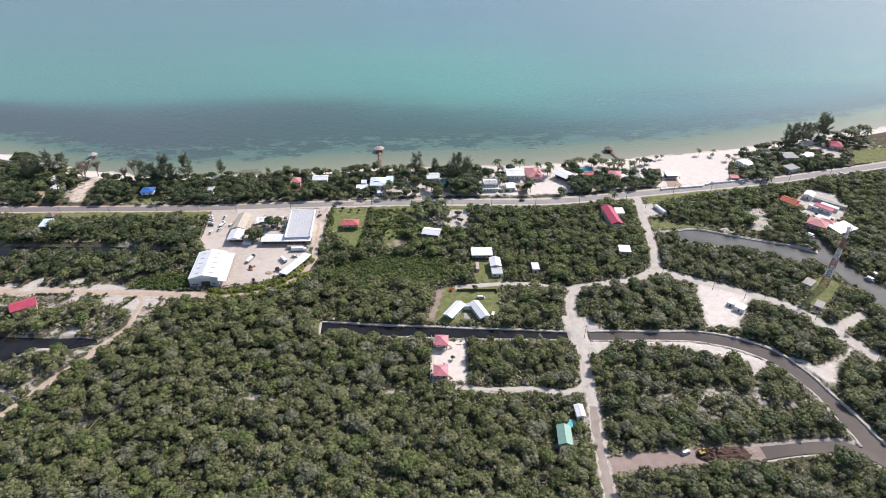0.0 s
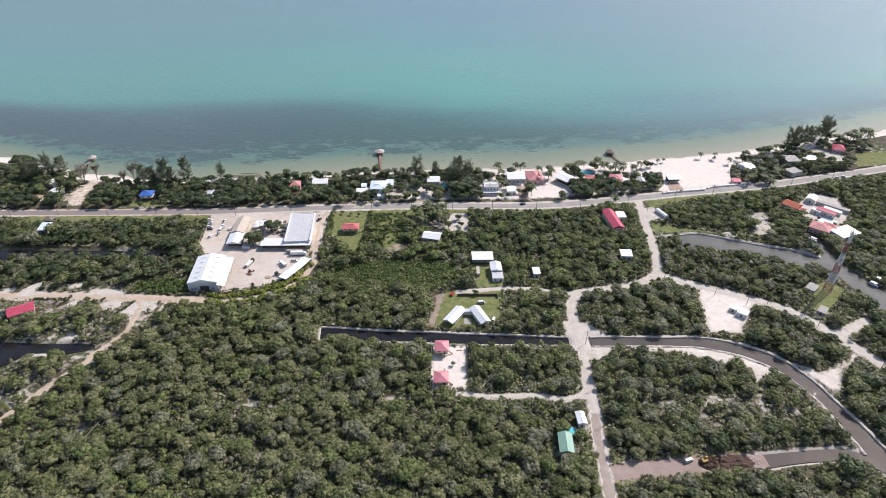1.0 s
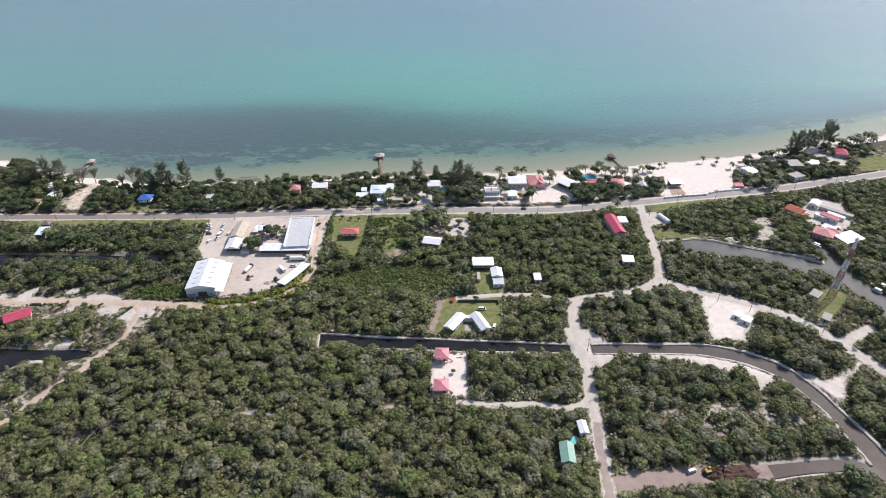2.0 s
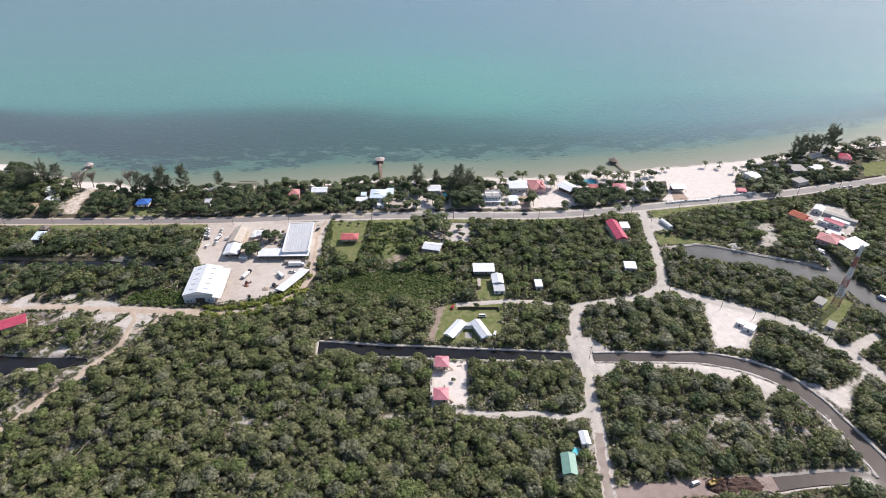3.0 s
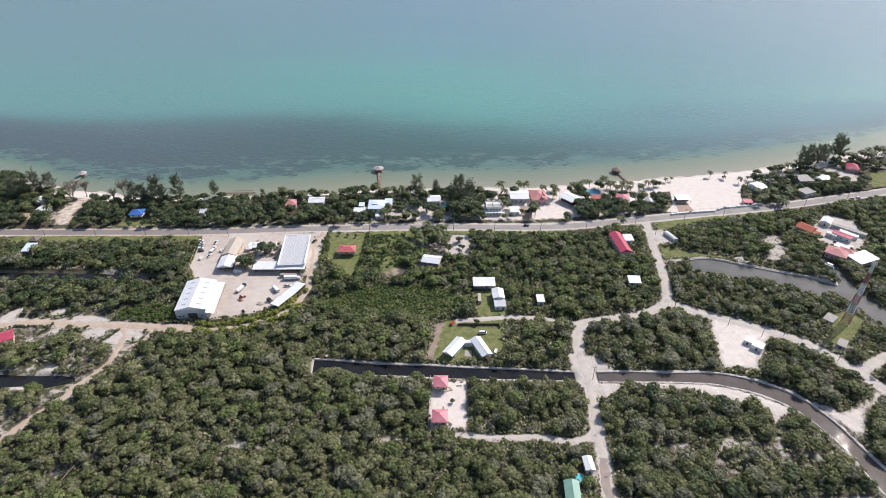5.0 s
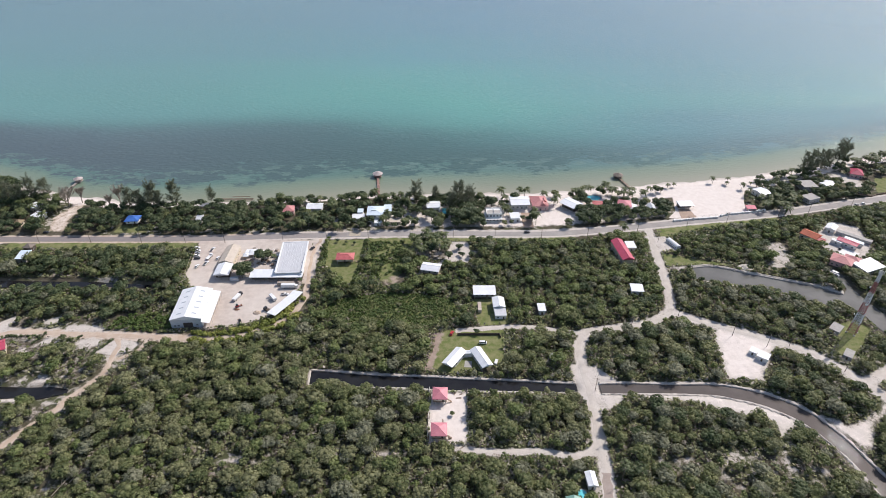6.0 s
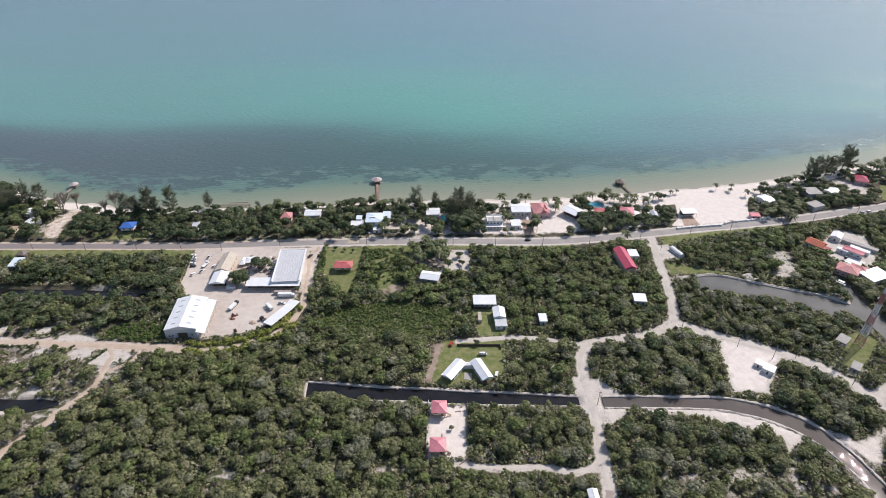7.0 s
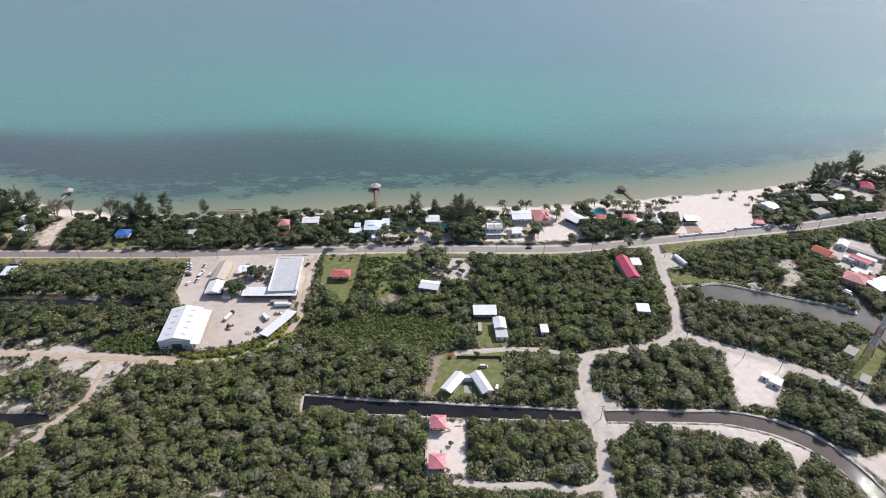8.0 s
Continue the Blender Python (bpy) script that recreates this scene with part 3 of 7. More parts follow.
# ---- water ----
def sea_material():
    m, nt, p = nodes_of("shallow_tropical_sea")
    pos = place(nt)
    off = attr(nt, "off")
    sep = nt.nodes.new("ShaderNodeSeparateXYZ")
    nt.links.new(pos, sep.inputs[0])
    stretch = nt.nodes.new("ShaderNodeMapping")
    stretch.inputs["Scale"].default_value = (0.52, 1.0, 1.0)
    nt.links.new(pos, stretch.inputs["Vector"])
    st = stretch.outputs["Vector"]
    broad, patch, bits = noise_tex(nt, st, 0.0055, 5), noise_tex(nt, st, 0.045, 7, 0.68), noise_tex(nt, st, 0.22, 5, 0.65)
    off = math_node(nt, "ADD", off, remap(nt, sep.outputs[0], -360, -80, 15.0, 0.0))
    d = math_node(nt, "ADD", off, math_node(nt, "MULTIPLY", math_node(nt, "MULTIPLY", math_node(nt, "SUBTRACT", broad, 0.5), 210.0), remap(nt, off, 60, 170)))
    # the grass beds reach less far out towards the east
    d = math_node(nt, "ADD", d, math_node(nt, "MULTIPLY", remap(nt, sep.outputs[0], -300, 240, 0.0, 80.0), remap(nt, off, 45, 110)))
    d = math_node(nt, "DIVIDE", d, 1000.0)
    ramp = nt.nodes.new("ShaderNodeValToRGB")
    r = ramp.color_ramp
    stops = ((0.0, (0.285, 0.275, 0.205)), (0.018, (0.214, 0.236, 0.168)), (0.035, (0.156, 0.208, 0.151)), (0.046, (0.098, 0.168, 0.138)), (0.085, (0.074, 0.142, 0.126)), (0.13, (0.073, 0.146, 0.136)), (0.150, (0.076, 0.164, 0.152)), (0.180, (0.086, 0.204, 0.186)),
             (0.215, (0.098, 0.250, 0.218)), (0.28, (0.106, 0.282, 0.238)), (0.40, (0.112, 0.274, 0.250)), (0.50, (0.114, 0.240, 0.254)), (0.68, (0.112, 0.212, 0.250)), (0.98, (0.110, 0.194, 0.248)))
    r.elements[0].position, r.elements[0].color = stops[0][0], (*stops[0][1], 1)
    r.elements[1].position, r.elements[1].color = stops[-1][0], (*stops[-1][1], 1)
    for q, c in stops[1:-1]:
        r.elements.new(q).color = (*c, 1)
    nt.links.new(d, ramp.inputs["Fac"])
    col = ramp.outputs["Color"]
    # greyer water towards the west; far out, haze is mixed into the colour
    west = remap(nt, sep.outputs[0], -420, 40, 1.0, 0.0)
    col = mix_col(nt, math_node(nt, "MULTIPLY", math_node(nt, "MULTIPLY", west, remap(nt, off, 150, 220)), 0.5), col, (0.132, 0.226, 0.226))
    col = mix_col(nt, math_node(nt, "MULTIPLY", math_node(nt, "MULTIPLY", west, math_node(nt, "MULTIPLY", remap(nt, off, 45, 90), remap(nt, off, 150, 220, 1, 0))), 0.75), col, (0.108, 0.146, 0.152))
    # seagrass beds with ragged edges in the shallows
    zone = math_node(nt, "MULTIPLY", remap(nt, off, 30, 42), remap(nt, math_node(nt, "ADD", off, remap(nt, sep.outputs[0], -200, 260, 0.0, 70.0)), 80, 240, 1, 0))
    lean = remap(nt, off, 26, 95, -0.09, 0.20)
    beds = remap(nt, math_node(nt, "ADD", math_node(nt, "ADD", patch, lean), math_node(nt, "MULTIPLY", math_node(nt, "SUBTRACT", bits, 0.5), 0.38)), 0.47, 0.53)
    # clearer, paler water towards the east
    east = remap(nt, sep.outputs[0], 20, 330)
    clear = math_node(nt, "MULTIPLY", math_node(nt, "MULTIPLY", east, remap(nt, off, 30, 70)), remap(nt, off, 170, 260, 1, 0))
    col = mix_col(nt, math_node(nt, "MULTIPLY", clear, 0.75), col, (0.096, 0.186, 0.216))
    # farther out, the sun's grey-blue glare is painted into the water colour
    col = mix_col(nt, math_node(nt, "MULTIPLY", math_node(nt, "MULTIPLY", east, remap(nt, off, 150, 300)), 0.5), col, (0.116, 0.205, 0.244))
    zone = math_node(nt, "MULTIPLY", zone, remap(nt, east, 0, 1, 1, 0.75))
    col = mix_col(nt, math_node(nt, "MULTIPLY", math_node(nt, "MULTIPLY", zone, beds), 0.85), col, mix_col(nt, west, (0.052, 0.098, 0.090), (0.076, 0.098, 0.104)))
    # pale sandy gaps along the beds' inner edge
    gaps = math_node(nt, "MULTIPLY", remap(nt, off, 34, 46), remap(nt, off, 62, 86, 1, 0))
    torn = remap(nt, noise_tex(nt, st, 0.085, 6, 0.7), 0.53, 0.58)
    col = mix_col(nt, math_node(nt, "MULTIPLY", math_node(nt, "MULTIPLY", gaps, torn), 0.6), col, (0.120, 0.185, 0.155))
    nt.links.new(col, p.inputs["Base Color"])
    # wind waves: close by single crests, far off only a broader gloss
    nt.links.new(remap(nt, off, 60, 1100, 0.23, 0.26), p.inputs["Roughness"])
    p.inputs["IOR"].default_value = 1.33
    crest = nt.nodes.new("ShaderNodeMapping")
    crest.inputs["Rotation"].default_value = (0, 0, radians(-24))
    crest.inputs["Scale"].default_value = (0.42, 1.0, 1.0)
    nt.links.new(pos, crest.inputs["Vector"])
    cr = crest.outputs["Vector"]
    waves = math_node(nt, "ADD", math_node(nt, "MULTIPLY", noise_tex(nt, cr, 0.42, 2, 0.5), 0.32), math_node(nt, "MULTIPLY", noise_tex(nt, cr, 1.15, 2, 0.5), 0.12))
    steep = math_node(nt, "POWER", noise_tex(nt, cr, 1.05, 1, 0.5), 6.0)
    waves = math_node(nt, "ADD", waves, math_node(nt, "MULTIPLY", steep, remap(nt, sep.outputs[0], -60, 260, 0.24, 0.46)))
    lull = remap(nt, noise_tex(nt, st, 0.012, 3), 0.35, 0.6, 0.72, 1.1)
    bump_to(nt, p, math_node(nt, "MULTIPLY", math_node(nt, "MULTIPLY", waves, lull), remap(nt, off, 2, 40, 0.45, 1.0)), 1.0, 1.0)
    return m


sxs, sys_ = steps(-440, 520, 8.0, 4700), None
sys_ = np.concatenate([np.arange(225, 420, 4.0), np.geomspace(420, 4700, 60)])
WX, WY = np.meshgrid(sxs, sys_)
near_ = offshore(WX, WY)
far_ = WY - 262 - 0.04 * WX
blend_ = np.clip((near_ - 40) / 90, 0, 1)
off_sea = near_ * (1 - blend_) + far_ * blend_
sea = tagged(sheet("sea", sxs, sys_, np.full(WX.shape, SEA_LEVEL), sea_material(), {"off": off_sea}), "turquoise shallow sea with dark seagrass beds", "sea", kind="structure")


def pond_material(name, a, b, ruffled=None):
    m, nt, p = nodes_of(name)
    pos = place(nt)
    nt.links.new(mix_col(nt, remap(nt, noise_tex(nt, pos, 0.06, 5), 0.35, 0.65), a, b), p.inputs["Base Color"])
    p.inputs["Roughness"].default_value = 0.02
    p.inputs["IOR"].default_value = 1.33
    ripple = noise_tex(nt, pos, 1.1, 3)
    height = math_node(nt, "MULTIPLY", ripple, 0.012)
    if ruffled:
        # a breeze ruffles one reach of the water
        dv = nt.nodes.new("ShaderNodeVectorMath")
        dv.operation = "DISTANCE"
        nt.links.new(pos, dv.inputs[0])
        dv.inputs[1].default_value = (ruffled[0], ruffled[1], CANAL_LEVEL)
        reach = remap(nt, math_node(nt, "ADD", dv.outputs["Value"], math_node(nt, "MULTIPLY", noise_tex(nt, pos, 0.25, 4), 6.0)), ruffled[2], ruffled[2] + 2.0, 1, 0)
        height = math_node(nt, "ADD", height, math_node(nt, "MULTIPLY", math_node(nt, "MULTIPLY", reach, noise_tex(nt, pos, 1.6, 3, 0.7)), 0.25))
    bump_to(nt, p, height, 1.0, 0.25)
    return m


BLACKWATER = pond_material("dark_canal_water", (0.012, 0.012, 0.014), (0.022, 0.022, 0.022))
MUDWATER = pond_material("grey_brown_water", (0.088, 0.075, 0.068), (0.112, 0.096, 0.087), (211.8, -24.0, 11.5))
GREYWATER = pond_material("grey_green_water", (0.120, 0.118, 0.108), (0.155, 0.152, 0.140))
# on the north-west canal the black colour stands for tree shade and reflections
for poly, mat_, lab in ((CANAL_W, BLACKWATER, "still black water of a dug canal"), (CANAL_E, MUDWATER, "muddy grey-brown water of a curving canal"), (CANAL_NE, GREYWATER, "grey water of a wide boat canal"),
                        (CANAL_SW, BLACKWATER, "dark water of a canal between the lots"), (CANAL_NW, BLACKWATER, "narrow overgrown canal, its water coloured dark for the trees' shade")):
    bm = bmesh.new()
    f = bm.faces.new([bm.verts.new((x, y, CANAL_LEVEL)) for x, y in poly])
    if f.normal.z < 0 or sum((x1 - x0) * (y1 + y0) for (x0, y0), (x1, y1) in zip(poly, poly[1:] + poly[:1])) > 0:
        bmesh.ops.reverse_faces(bm, faces=[f])
    me = bpy.data.meshes.new("canal_water")
    bm.to_mesh(me)
    bm.free()
    me.materials.append(mat_)
    tagged(new("canal_water", me), lab, "canal", kind="structure")


# ---- roads ----
def road_strip(name, line, width, z, material, label, ragged=0.3, step=2.5, seed=1):
    rr = random.Random(seed)
    pts = smooth_line(line, step)
    bm = bmesh.new()
    prev = None
    for i, (x, y) in enumerate(pts):
        a, b = pts[max(0, i - 1)], pts[min(len(pts) - 1, i + 1)]
        t = Vector((b[0] - a[0], b[1] - a[1])).normalized()
        n = Vector((-t.y, t.x))
        wl, wr = (width / 2 + rr.uniform(-ragged, ragged) for _ in range(2))
        row = [bm.verts.new((x + n.x * k, y + n.y * k, z + h)) for k, h in ((wl, -0.06), (wl - 0.25, 0), (0, 0.05), (-wr + 0.25, 0), (-wr, -0.06))]
        if prev:
            for k in range(4):
                bm.faces.new((prev[k], row[k], row[k + 1], prev[k + 1]))
        prev = row
    bmesh.ops.recalc_face_normals(bm, faces=bm.faces)
    if sum(f.normal.z for f in bm.faces) < 0:
        bmesh.ops.reverse_faces(bm, faces=bm.faces)
    me = bpy.data.meshes.new(name)
    bm.to_mesh(me)
    bm.free()
    me.materials.append(material)
    return tagged(new(name, me), label, "road", kind="structure")


main_road = road_strip("main_road", MAIN_ROAD, 7.4, 0.07, ASPHALT, "sun-bleached two-lane asphalt coast road", 0.12, 3.0, 1)
road_strip("marl_lane", LANE[:14], 3.8, 0.06, MARL, "pale rutted marl lane through the woods", 0.7, 2.0, 2)
road_strip("dirt_lane", LANE[13:], 4.6, 0.056, PINKDIRT, "pinkish brown dirt lane with pale edges", 0.7, 2.0, 12)
road_strip("marl_lane", LANE_EAST, 3.4, 0.06, MARL, "pale marl lane past the sandy clearing", 0.5, 2.5, 3)
road_strip("marl_lane", LANE_MID, 3.2, 0.06, MARL, "short marl lane along the houses", 0.5, 2.5, 4)
road_strip("marl_drive", DRIVE, 2.6, 0.06, MARL, "narrow white marl drive", 0.6, 2.5, 5)
road_strip("dirt_road", DIG_ROAD, 8.5, 0.06, BROWNDIRT, "wide brown graded dirt road", 0.9, 2.5, 6)
road_strip("dirt_road", DIRT_WEST, 4.0, 0.06, REDDIRT, "orange dirt road between sandy lots", 0.5, 2.5, 7)
road_strip("dirt_road", DIRT_SPUR, 1.8, 0.05, REDDIRT, "short dirt spur joining the road", 0.4, 2.0, 14)
road_strip("dirt_road", DIRT_SW, 3.2, 0.06, REDDIRT, "narrow orange dirt track along the wood", 0.5, 2.5, 8)
road_strip("dirt_road", DIRT_MID, 2.6, 0.05, REDDIRT, "overgrown yellow dirt track round the yard", 0.5, 2.5, 9)


BANK_SAND = surface("heaped_bank_sand", (0.58, 0.53, 0.48), (0.42, 0.37, 0.325), 0.5, 3.0, 0.95, 0.0, 0.8, (0.27, 0.235, 0.20, 0.6))


def berm(line, label, width=2.4, top=0.3, seed=1):
    """A heaped bank with a steep face down to the water; the water lies to the left of the line's run."""
    rr = random.Random(seed)
    pts = smooth_line(line, 1.5)
    bm = bmesh.new()
    prev = None
    for i, (x, y) in enumerate(pts):
        a, b = pts[max(0, i - 1)], pts[min(len(pts) - 1, i + 1)]
        t = Vector((b[0] - a[0], b[1] - a[1])).normalized()
        n = Vector((t.y, -t.x))
        o, h = 0.35 * math.sin(i * 0.17 + seed) + rr.uniform(-0.14, 0.14), top * max(0.05, rr.uniform(-0.4, 1.5))
        w = width * rr.uniform(0.6, 1.4)
        row = [bm.verts.new((x + n.x * k, y + n.y * k, z)) for k, z in ((o - 0.35, -1.9), (o, h - 0.15), (o + 0.45, h), (w * 0.6, h * 0.7 + rr.uniform(-0.12, 0.12)), (w, -0.35))]
        if prev:
            for k in range(4):
                bm.faces.new((prev[k], prev[k + 1], row[k + 1], row[k]))
        prev = row
    bmesh.ops.recalc_face_normals(bm, faces=bm.faces)
    if sum(f.normal.z for f in bm.faces) < 0:
        bmesh.ops.reverse_faces(bm, faces=bm.faces)
    me = bpy.data.meshes.new("canal_bank")
    bm.to_mesh(me)
    bm.free()
    me.materials.append(BANK_SAND)
    return tagged(new("canal_bank", me), label, "bank", kind="structure")


berm(CANAL_E[:15][::-1], "pale heaped sand bank along the curving canal", 2.0, 0.13, 31)
berm(CANAL_E[30:][::-1], "pale sand bank on the canal's inner side", 1.6, 0.08, 32)
berm(CANAL_W[:7][::-1], "pale bank of the black canal", 1.8, 0.12, 35)
berm(CANAL_W[7:][::-1], "pale bank of the black canal", 1.5, 0.1, 36)
berm([CANAL_W[0], CANAL_W[-1]], "pale bank at the canal's head", 1.6, 0.12, 37)
berm(CANAL_NE[:9][::-1], "pale sand bank along the boat canal", 2.2, 0.16, 38)


# ---- building helpers ----
def part(name, bm, material, parent, label=""):
    """Links a bmesh as one mesh object under a thing or under a part."""
    me = bpy.data.meshes.new(name)
    bm.to_mesh(me)
    bm.free()
    me.materials.append(material)
    ob = new(name, me)
    ob.parent = parent
    if label:
        ob["label"] = label
    return ob


def thing(name, m, label, category, group="", kind=""):
    ob = new(name)
    ob.empty_display_size = 0.5
    ob.matrix_basis = m
    return tagged(ob, label, category, group, kind)


def box(bm, x, y, z, sx, sy, sz, bevel=0.0, turn=0.0):
    """A box standing on z, centred at x, y."""
    r = bmesh.ops.create_cube(bm, size=1.0, matrix=pose(x, y, z + sz / 2, 0, 0, turn) @ Matrix.Diagonal((sx, sy, sz, 1)))
    if bevel:
        es = list({e for v in r["verts"] for e in v.link_edges})
        bmesh.ops.bevel(bm, geom=es, offset=bevel, segments=1, affect="EDGES", profile=0.5)
    return bm


def tube(bm, a, b, r0, r1=None, sides=6):
    a, b = Vector(a), Vector(b)
    r1 = r0 if r1 is None else r1
    d = b - a
    bmesh.ops.create_cone(bm, cap_ends=True, segments=sides, radius1=r0, radius2=max(r1, 0.001), depth=d.length,
                          matrix=Matrix.Translation((a + b) / 2) @ d.to_track_quat("Z", "Y").to_matrix().to_4x4())
    return bm


def poly_solid(bm, faces):
    for f in faces:
        bm.faces.new([bm.verts.new(v) for v in f])
    bmesh.ops.remove_doubles(bm, verts=bm.verts, dist=0.001)
    bmesh.ops.recalc_face_normals(bm, faces=bm.faces)
    return bm


def roof_mesh(kind, w, d, eave, rise, thick=0.22):
    """A closed roof over w by d: hip, gable (ridge along y), gablex (ridge along x), shed (high to the north) or flat."""
    bm = bmesh.new()
    a, b, z0, z1 = w / 2, d / 2, eave - thick, eave
    lo = [(-a, -b, z0), (a, -b, z0), (a, b, z0), (-a, b, z0)]
    hi = [(-a, -b, z1), (a, -b, z1), (a, b, z1), (-a, b, z1)]
    faces = [lo[::-1]] + [[lo[i], lo[(i + 1) % 4], hi[(i + 1) % 4], hi[i]] for i in range(4)]
    top = eave + rise
    if kind == "hip":
        if w >= d:
            p, q = (-(a - b) - 0.01, 0, top), (a - b + 0.01, 0, top)
            faces += [[hi[0], hi[1], q, p], [hi[2], hi[3], p, q], [hi[1], hi[2], q], [hi[3], hi[0], p]]
        else:
            p, q = (0, -(b - a) - 0.01, top), (0, b - a + 0.01, top)
            faces += [[hi[0], hi[1], p], [hi[1], hi[2], q, p], [hi[2], hi[3], q], [hi[3], hi[0], p, q]]
    elif kind == "gable":
        p, q = (0, -b, top), (0, b, top)
        faces += [[hi[0], hi[1], p], [hi[1], hi[2], q, p], [hi[2], hi[3], q], [hi[3], hi[0], p, q]]
    elif kind == "gablex":
        p, q = (-a, 0, top), (a, 0, top)
        faces += [[hi[0], hi[1], q, p], [hi[1], hi[2], q], [hi[2], hi[3], p, q], [hi[3], hi[0], p]]
    elif kind == "shed":
        p, q = (-a, b, top), (a, b, top)
        faces += [[hi[0], hi[1], q, p], [hi[1], hi[2], q], [hi[3], hi[0], p], [hi[2], hi[3], p, q]]
    else:
        faces += [hi]
    return poly_solid(bm, faces)


def window(parent, x, y, z, w, h, face):
    """A window on the wall whose outside looks along face: a frame proud of the wall, and a pane set into it."""
    nx, ny = face
    turn = 0 if ny else 90
    fr = bmesh.new()
    for k in (-1, 1):
        box(fr, x + (k * w / 2 if ny else 0), y + (k * w / 2 if nx else 0), z, 0.10, 0.14, h, 0, turn)
        box(fr, x, y, z + (h / 2 - 0.05) * (1 + k), w + 0.1, 0.15, 0.10, 0, turn)
    f = part("window", fr, WHITE_WALL, parent)
    pn = bmesh.new()
    box(pn, x, y, z, w - 0.04, 0.06, h, 0, turn)
    part("pane", pn, GLASS, f)


def door(parent, x, y, z, w, h, face, material):
    bm = bmesh.new()
    box(bm, x, y, z, w if face[1] else 0.12, 0.12 if face[1] else w, h, 0.02)
    part("door", bm, material, parent)


FOOTPRINTS = []


def house(name, x, y, w, d, rot, eave, rise, kind, roof_mat, wall_mat, label, over=0.7, stilt=0.0, storeys=1, porch=0.0, cat="house", openings=True, ridge=None, clear=2.0):
    """A house: walls, roof with its overhang, windows and doors on all sides, stilts or a porch where it has them."""
    FOOTPRINTS.append((x, y, w + clear, d + clear, rot))
    ob = thing(name, pose(x, y, 0, 0, 0, rot), label, cat)
    iw, idp = w - 2 * over, d - 2 * over
    base = stilt if stilt else 0.0
    bm = bmesh.new()
    box(bm, 0, porch / 2, base - (0 if stilt else 0.3), iw, idp - porch, eave - 0.12 - base + (0 if stilt else 0.3), 0.03)
    part("wall", bm, wall_mat, ob)
    part("roof", roof_mesh(kind, w, d, eave, rise), roof_mat, ob)
    if kind in ("gable", "gablex", "hip"):
        rb = bmesh.new()
        if kind == "gable":
            tube(rb, (0, -d / 2, eave + rise), (0, d / 2, eave + rise), 0.12)
        elif kind == "gablex":
            tube(rb, (-w / 2, 0, eave + rise), (w / 2, 0, eave + rise), 0.12)
        else:
            a, b, top = w / 2, d / 2, eave + rise
            p, q = ((-(a - b), 0, top), (a - b, 0, top)) if w >= d else ((0, -(b - a), top), (0, b - a, top))
            if (Vector(q) - Vector(p)).length > 0.1:
                tube(rb, p, q, 0.12)
            ends = ((p, (-a, -b)), (p, (-a, b)), (q, (a, -b)), (q, (a, b))) if w >= d else ((p, (-a, -b)), (p, (a, -b)), (q, (-a, b)), (q, (a, b)))
            for e, (cx, cy) in ends:
                tube(rb, e, (cx, cy, eave), 0.10)
        part("ridge_cap", rb, roof_mat, ob)
        if kind != "hip":
            n, half = (idp, iw) if kind == "gable" else (iw, idp)
            for k in (-1, 1):
                gb = bmesh.new()
                hgt = rise * half / (w if kind == "gable" else d)
                tri = [(-half / 2 + 0.05, eave - 0.15), (half / 2 - 0.05, eave - 0.15), (0, eave + hgt - 0.1)]
                pts = [(u, k * (n / 2 - 0.05) + (porch if kind == "gable" and k < 0 else 0), v) if kind == "gable" else (k * (n / 2 - 0.05), u, v) for u, v in tri]
                inn = [(p[0], p[1] - k * 0.2, p[2]) if kind == "gable" else (p[0] - k * 0.2, p[1], p[2]) for p in pts]
                poly_solid(gb, [pts, inn[::-1]] + [[pts[i], pts[(i + 1) % 3], inn[(i + 1) % 3], inn[i]] for i in range(3)])
                part("gable_wall", gb, wall_mat, ob)
    if stilt:
        fl = bmesh.new()
        box(fl, 0, 0, stilt - 0.25, iw + 0.6, idp + 0.6, 0.25)
        part("floor_deck", fl, TIMBER, ob)
        for i in (-1, 0, 1):
            for j in (-1, 0, 1):
                pb = bmesh.new()
                box(pb, i * (iw / 2 - 0.3), j * (idp / 2 - 0.3), -0.3, 0.3, 0.3, stilt + 0.1)
                part("post", pb, CONCRETE, ob)
        st = bmesh.new()
        for k in range(10):
            box(st, iw / 2 + 0.7 + k * 0.28, -idp / 4, stilt * (1 - (k + 1) / 11), 0.3, 1.1, 0.08)
        part("staircase", st, TIMBER, ob)
    if porch:
        nposts = max(2, int(iw / 3))
        for i in range(nposts):
            pb = bmesh.new()
            box(pb, -iw / 2 + 0.2 + i * (iw - 0.4) / (nposts - 1), -d / 2 + over * 0.6, -0.3, 0.16, 0.16, eave + 0.1)
            part("post", pb, TIMBER, ob)
    if openings:
        hs = (eave - base) / storeys
        for s in range(storeys):
            zb = base + s * hs
            wh = min(1.3, hs - 1.3)
            if wh < 0.5:
                continue
            for k in (-1, 1):
                n = max(1, int(iw / 3.4))
                for i in range(n):
                    xx = -iw / 2 + (i + 0.5) * iw / n
                    yy = k * idp / 2 + (porch if k < 0 else 0)
                    if k < 0 and s == 0 and i == n // 2:
                        door(ob, xx, yy, zb, 1.0, 2.05, (0, k), DARK_WALL)
                    else:
                        window(ob, xx, yy, zb + 0.9, 1.4, wh, (0, k))
                n = max(1, int(idp / 4.0))
                for i in range(n):
                    yy = -idp / 2 + porch + (i + 0.5) * (idp - porch) / n
                    window(ob, k * iw / 2, yy, zb + 0.9, 1.3, wh, (k, 0))
    return ob


